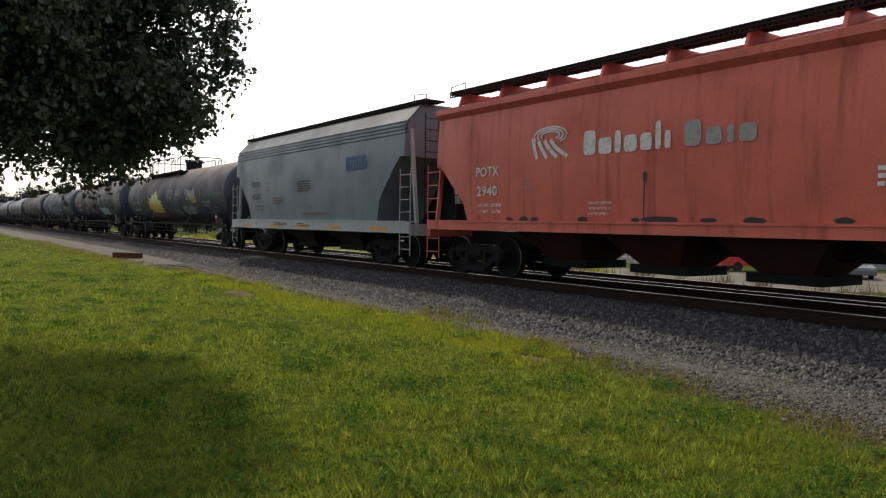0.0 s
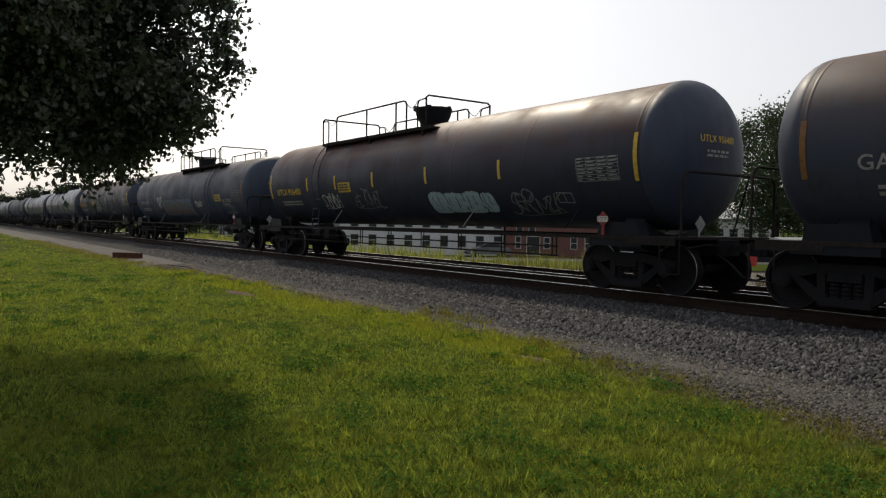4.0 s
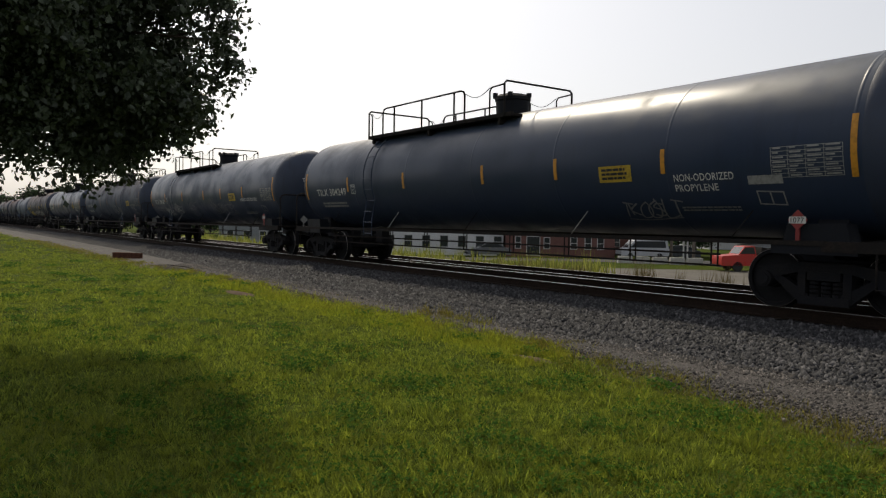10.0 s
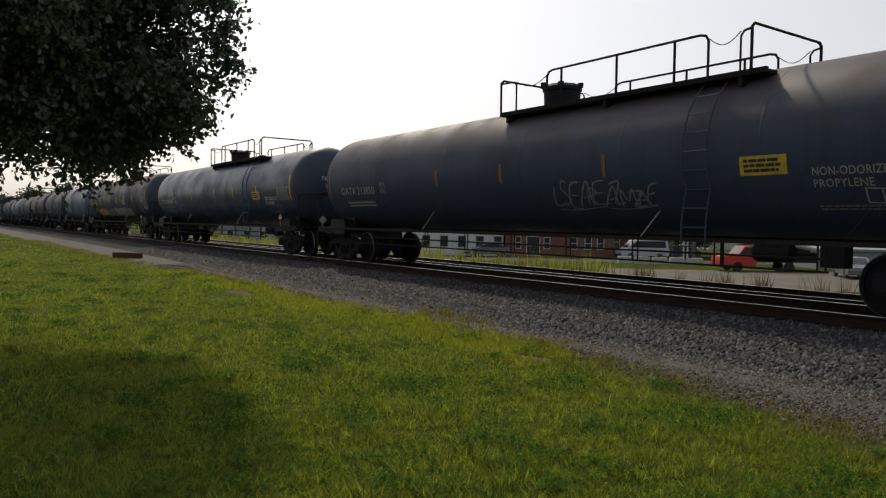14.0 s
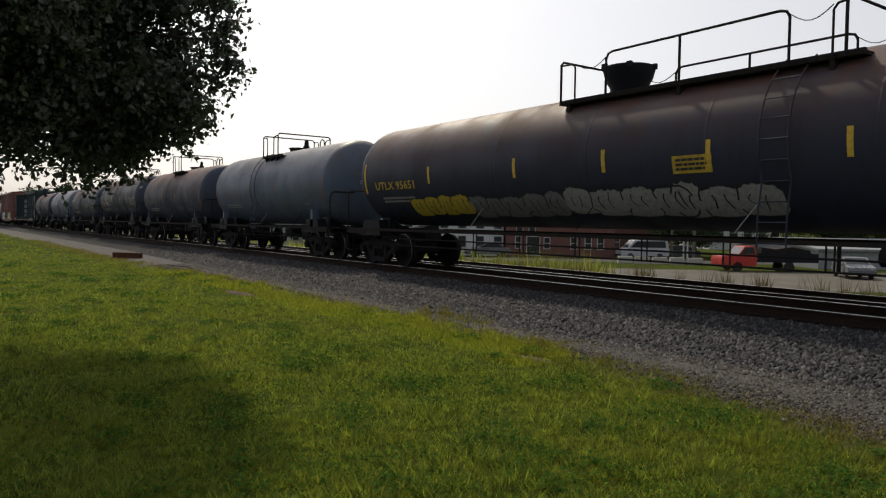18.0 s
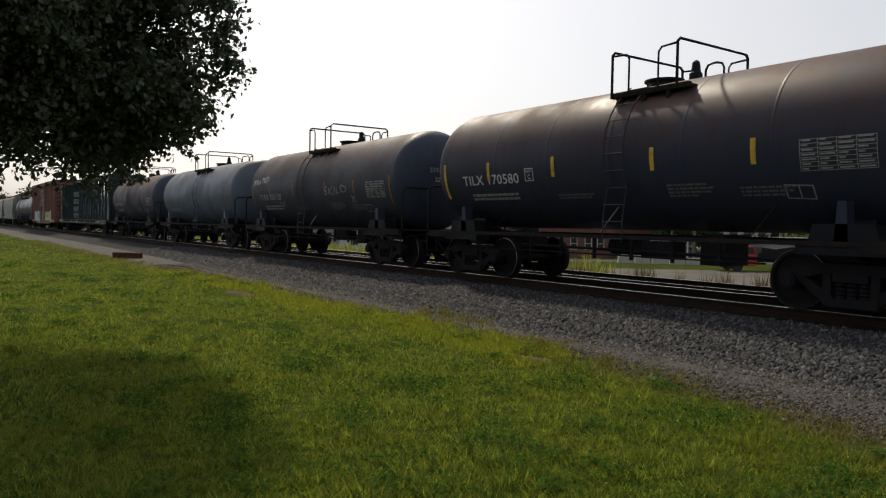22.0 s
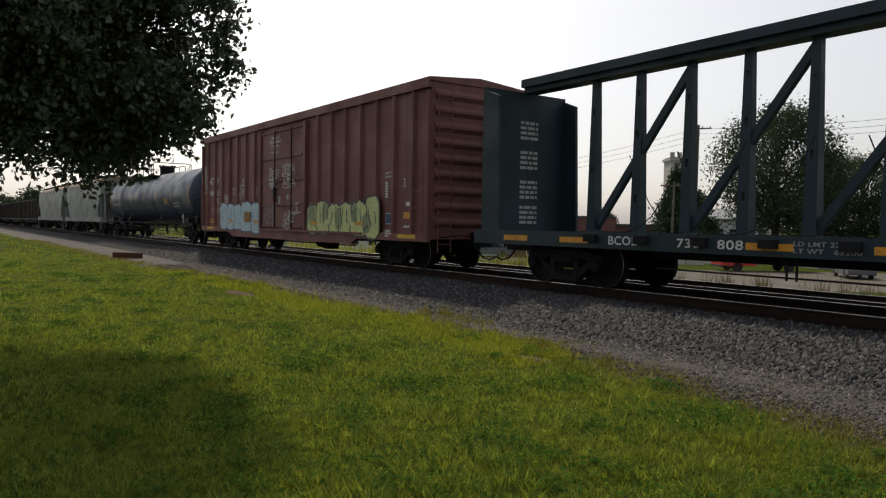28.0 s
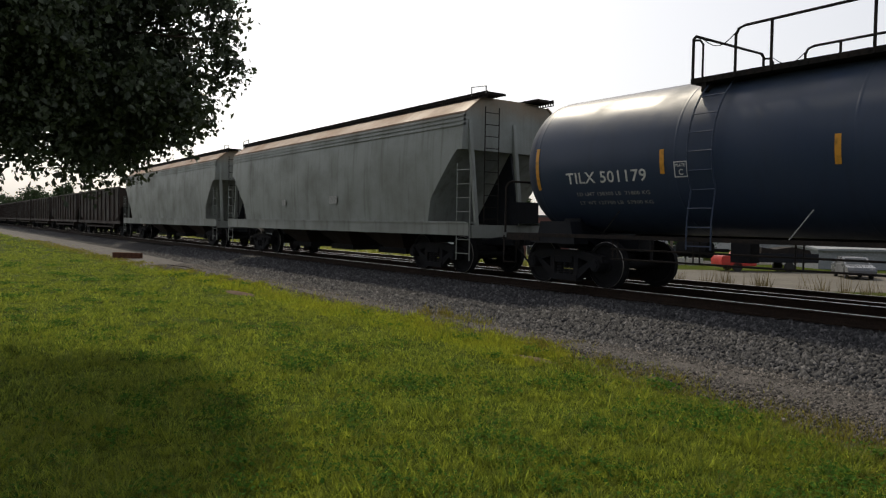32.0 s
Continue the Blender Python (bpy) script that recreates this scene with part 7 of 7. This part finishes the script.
for i in range(-7, 9):
    x = i * PITCH - 0.41
    cuts = [(2.35, 2.5), (3.55, 3.7)] if i % 2 else [(1.7, 1.85), (3.0, 3.15), (3.8, 3.95)]
    p = Shape()
    z = 1.06
    half_w = lambda q: 0.115 - 0.012 * (q - 1.06)
    half_d = lambda q: 0.12 - 0.018 * (q - 1.06)
    for c0, c1 in cuts + [(4.30, 4.30)]:
        quad = lambda q, x0, x1: [(x + x0, -half_d(q), q), (x + x1, -half_d(q), q), (x + x1, half_d(q), q), (x + x0, half_d(q), q)]
        sides = [(3, 2, 1, 0), (4, 5, 6, 7), (0, 1, 5, 4), (1, 2, 6, 5), (2, 3, 7, 6), (3, 0, 4, 7)]
        p.add(quad(z, -half_w(z), half_w(z)) + quad(c0, -half_w(c0), half_w(c0)), sides)
        if c1 > c0:
            for d in (-1, 1):
                lo, hi = sorted((d * 0.03, d * half_w(c0)))
                p.add(quad(c0, lo, hi) + quad(c1, lo, hi), sides)
        z = c1
    part("post", p, M_BEAM, beam, smooth=0)
for i in range(8):
    k = -7 + 2 * i if i < 4 else -1 + 2 * (i - 3)
    a, b = ((k, 1.1), (k + 2, 4.2)) if i < 4 else ((k, 1.1), (k - 2 + 0.3, 4.2))
    a, b = (a[0] * PITCH - 0.41, a[1]), (b[0] * PITCH - 0.41, b[1])
    part("diagonal_brace", Shape().prism([(a[0] - 0.09, a[1]), (a[0] + 0.09, a[1]), (b[0] + 0.09, b[1]), (b[0] - 0.09, b[1])], -0.06, 0.06), M_BEAM, beam)
for d in (-1, 1):
    a, b = sorted((d * HL, d * (HL - 0.10)))
    bh = Shape().box(a, b, -1.25, 1.25, 1.06, 4.34)
    for y in (-1.25, 1.17):
        bh.prism([(d * (HL - 0.1), 1.06), (d * (HL - 0.62), 1.06), (d * (HL - 0.52), 4.1), (d * (HL - 0.1), 4.26)], y, y + 0.08)
    for k in range(7):
        bh.box(min(d * HL, d * (HL + 0.08)), max(d * HL, d * (HL + 0.08)), -1.2, 1.2, 1.35 + 0.42 * k, 1.5 + 0.42 * k)
    bk = part("bulkhead", bh, M_BEAM, beam)
    if d < 0:
        for z in (3.6, 2.9, 2.2, 1.6):
            w = bars([0.55] * 4, 0.07, 0.5, int(z * 9))
            part("warning_stencil", Shape().add([(-HL + 0.104, -0.2 + px, z + pz) for px, pz in w[0]], w[1]), M_GREYW, bk)
# slack tie-down cables
for i in range(-6, 7):
    x = i * PITCH
    for y, q in ((-1.1, 1), (1.1, -1)):
        pts = [(x + q * 0.9 * u / 6, y * (0.25 + 0.75 * (1 - u / 6)), 1.1 + 1.6 * (u / 6) - 0.5 * math.sin(math.pi * u / 6)) for u in range(7)]
        part("tie_down_cable", Shape().pipe(pts, 0.011, 4), M_GRATE, beam)
    part("winch", Shape().box(x - 0.42, x - 0.14, -1.56, -1.46, 0.92, 1.06), M_STEEL, beam)
part("car_number", on_side(glyphs("BCOL", 0.16, 0.65), -6.94, 0.88, -1.466), M_WHITE, beam)
part("car_number", on_side(glyphs("730", 0.15, 0.44), -5.45, 0.88, -1.466), M_WHITE, beam)
part("car_number", on_side(glyphs("808", 0.15, 0.45), -4.69, 0.88, -1.466), M_WHITE, beam)
part("company_name", on_side(quads([(0.17 * i, 0, 0.17 * i + 0.12, 0.16) for i in range(6)] + [(0, -0.04, 1.0, -0.02)]), -1.4, 0.88, -1.466), M_WHITE, beam)
for i, line in enumerate(("LD LMT 223100", "LT WT   63200")):
    part("weight_lettering", on_side(glyphs(line, 0.07, 0.95), -3.45, 0.97 - 0.1 * i, -1.466), M_GREYW, beam)
side_stripes(beam, (-9.9, -8.2, -4.2, -2.35, 0.3, 2.4, 5.0, 8.0), 0.89, -1.466, 0.75, 0.11)
for x in (-3.6, -3.45, -1.9, -1.75):
    part("hanger", Shape().rod((x, -1.35, 0.8), (x, -1.35, 0.45), 0.02, 5), M_STEEL, beam)
part("lower_rod", Shape().rod((-6.0, -1.3, 0.5), (6.0, -1.3, 0.46), 0.016, 5).box(-1.1, 1.0, -0.8, 0.6, 0.4, 0.66), M_STEEL, beam)
add_trucks(beam, 8.45)
add_couplers(beam, HL + 0.95)


def coal_car(s):
    car = place_car("coal_car", s, "sooty black-brown ribbed open coal car", "coal car", "coal cars at the train's tail")
    h = 7.3
    b = Shape()
    for y in (-1, 1):
        lo, hi = sorted((y * 1.42, y * 1.48))
        b.prism([(-h, 1.5), (-h + 1.6, 1.0), (h - 1.6, 1.0), (h, 1.5), (h, 3.2), (-h, 3.2)], lo, hi)
    b.box(-h, -h + 0.06, -1.42, 1.42, 1.9, 3.2).box(h - 0.06, h, -1.42, 1.42, 1.9, 3.2)
    b.prism([(-h, 1.9), (-h + 2.4, 0.55), (-h + 2.8, 0.55), (-h + 2.8, 0.65), (-h, 2.0)], -1.4, 1.4)
    b.prism([(h, 1.9), (h - 2.4, 0.55), (h - 2.8, 0.55), (h - 2.8, 0.65), (h, 2.0)], -1.4, 1.4)
    b.box(-h + 2.4, h - 2.4, -1.4, 1.4, 0.6, 0.7)
    part("body", b, M_COAL, car, smooth=0)
    for y in (-1, 1):
        lo, hi = sorted((y * 1.4, y * 1.56))
        part("top_rail", Shape().box(-h, h, lo, hi, 3.16, 3.28), M_COAL, car)
        lo, hi = sorted((y * 1.48, y * 1.56))
        part("side_sill", Shape().box(-h - 0.4, h + 0.4, lo, hi, 0.86, 1.06), M_COAL, car)
    for i in range(11):
        x = -h + 0.15 + (2 * h - 0.3) * i / 10
        part("side_rib", Shape().box(x - 0.06, x + 0.06, -1.57, -1.48, 1.06, 3.16), M_COAL, car)
    part("coal_load", Shape().prism([(-h + 0.1, 2.9), (h - 0.1, 2.9), (h * 0.7, 3.2), (0, 3.32), (-h * 0.7, 3.2)], -1.38, 1.38), M_COAL, car)
    part("centre_sill", Shape().box(-h - 0.5, h + 0.5, -0.25, 0.25, 0.65, 1.0), M_BLACK, car)
    add_trucks(car, 6.0)
    add_couplers(car, h + 0.8)


for i in range(10):
    coal_car(-397.4 - 16.3 * i)


# ================= what moves =================
def motions():
    for car, s in TRAIN:
        walk(car, [(0, pose(s, TRACK_Y, 0)), (32, pose(s + 32 * SPEED, TRACK_Y, 0))])
    # wheels roll without slipping; every wheelset turns alike
    steps = 720
    turn = SPEED / 0.457 * 32 / steps
    rows = [(32 * i / steps, Matrix.Rotation(i * turn, 4, "Y")) for i in range(steps + 1)]
    first = WHEELSETS[0]
    walk(first, rows)
    for w in WHEELSETS[1:]:
        w.rotation_mode = "QUATERNION"
        w.animation_data_create()
        w.animation_data.action = first.animation_data.action
        w.animation_data.action_slot = first.animation_data.action_slot


motions()
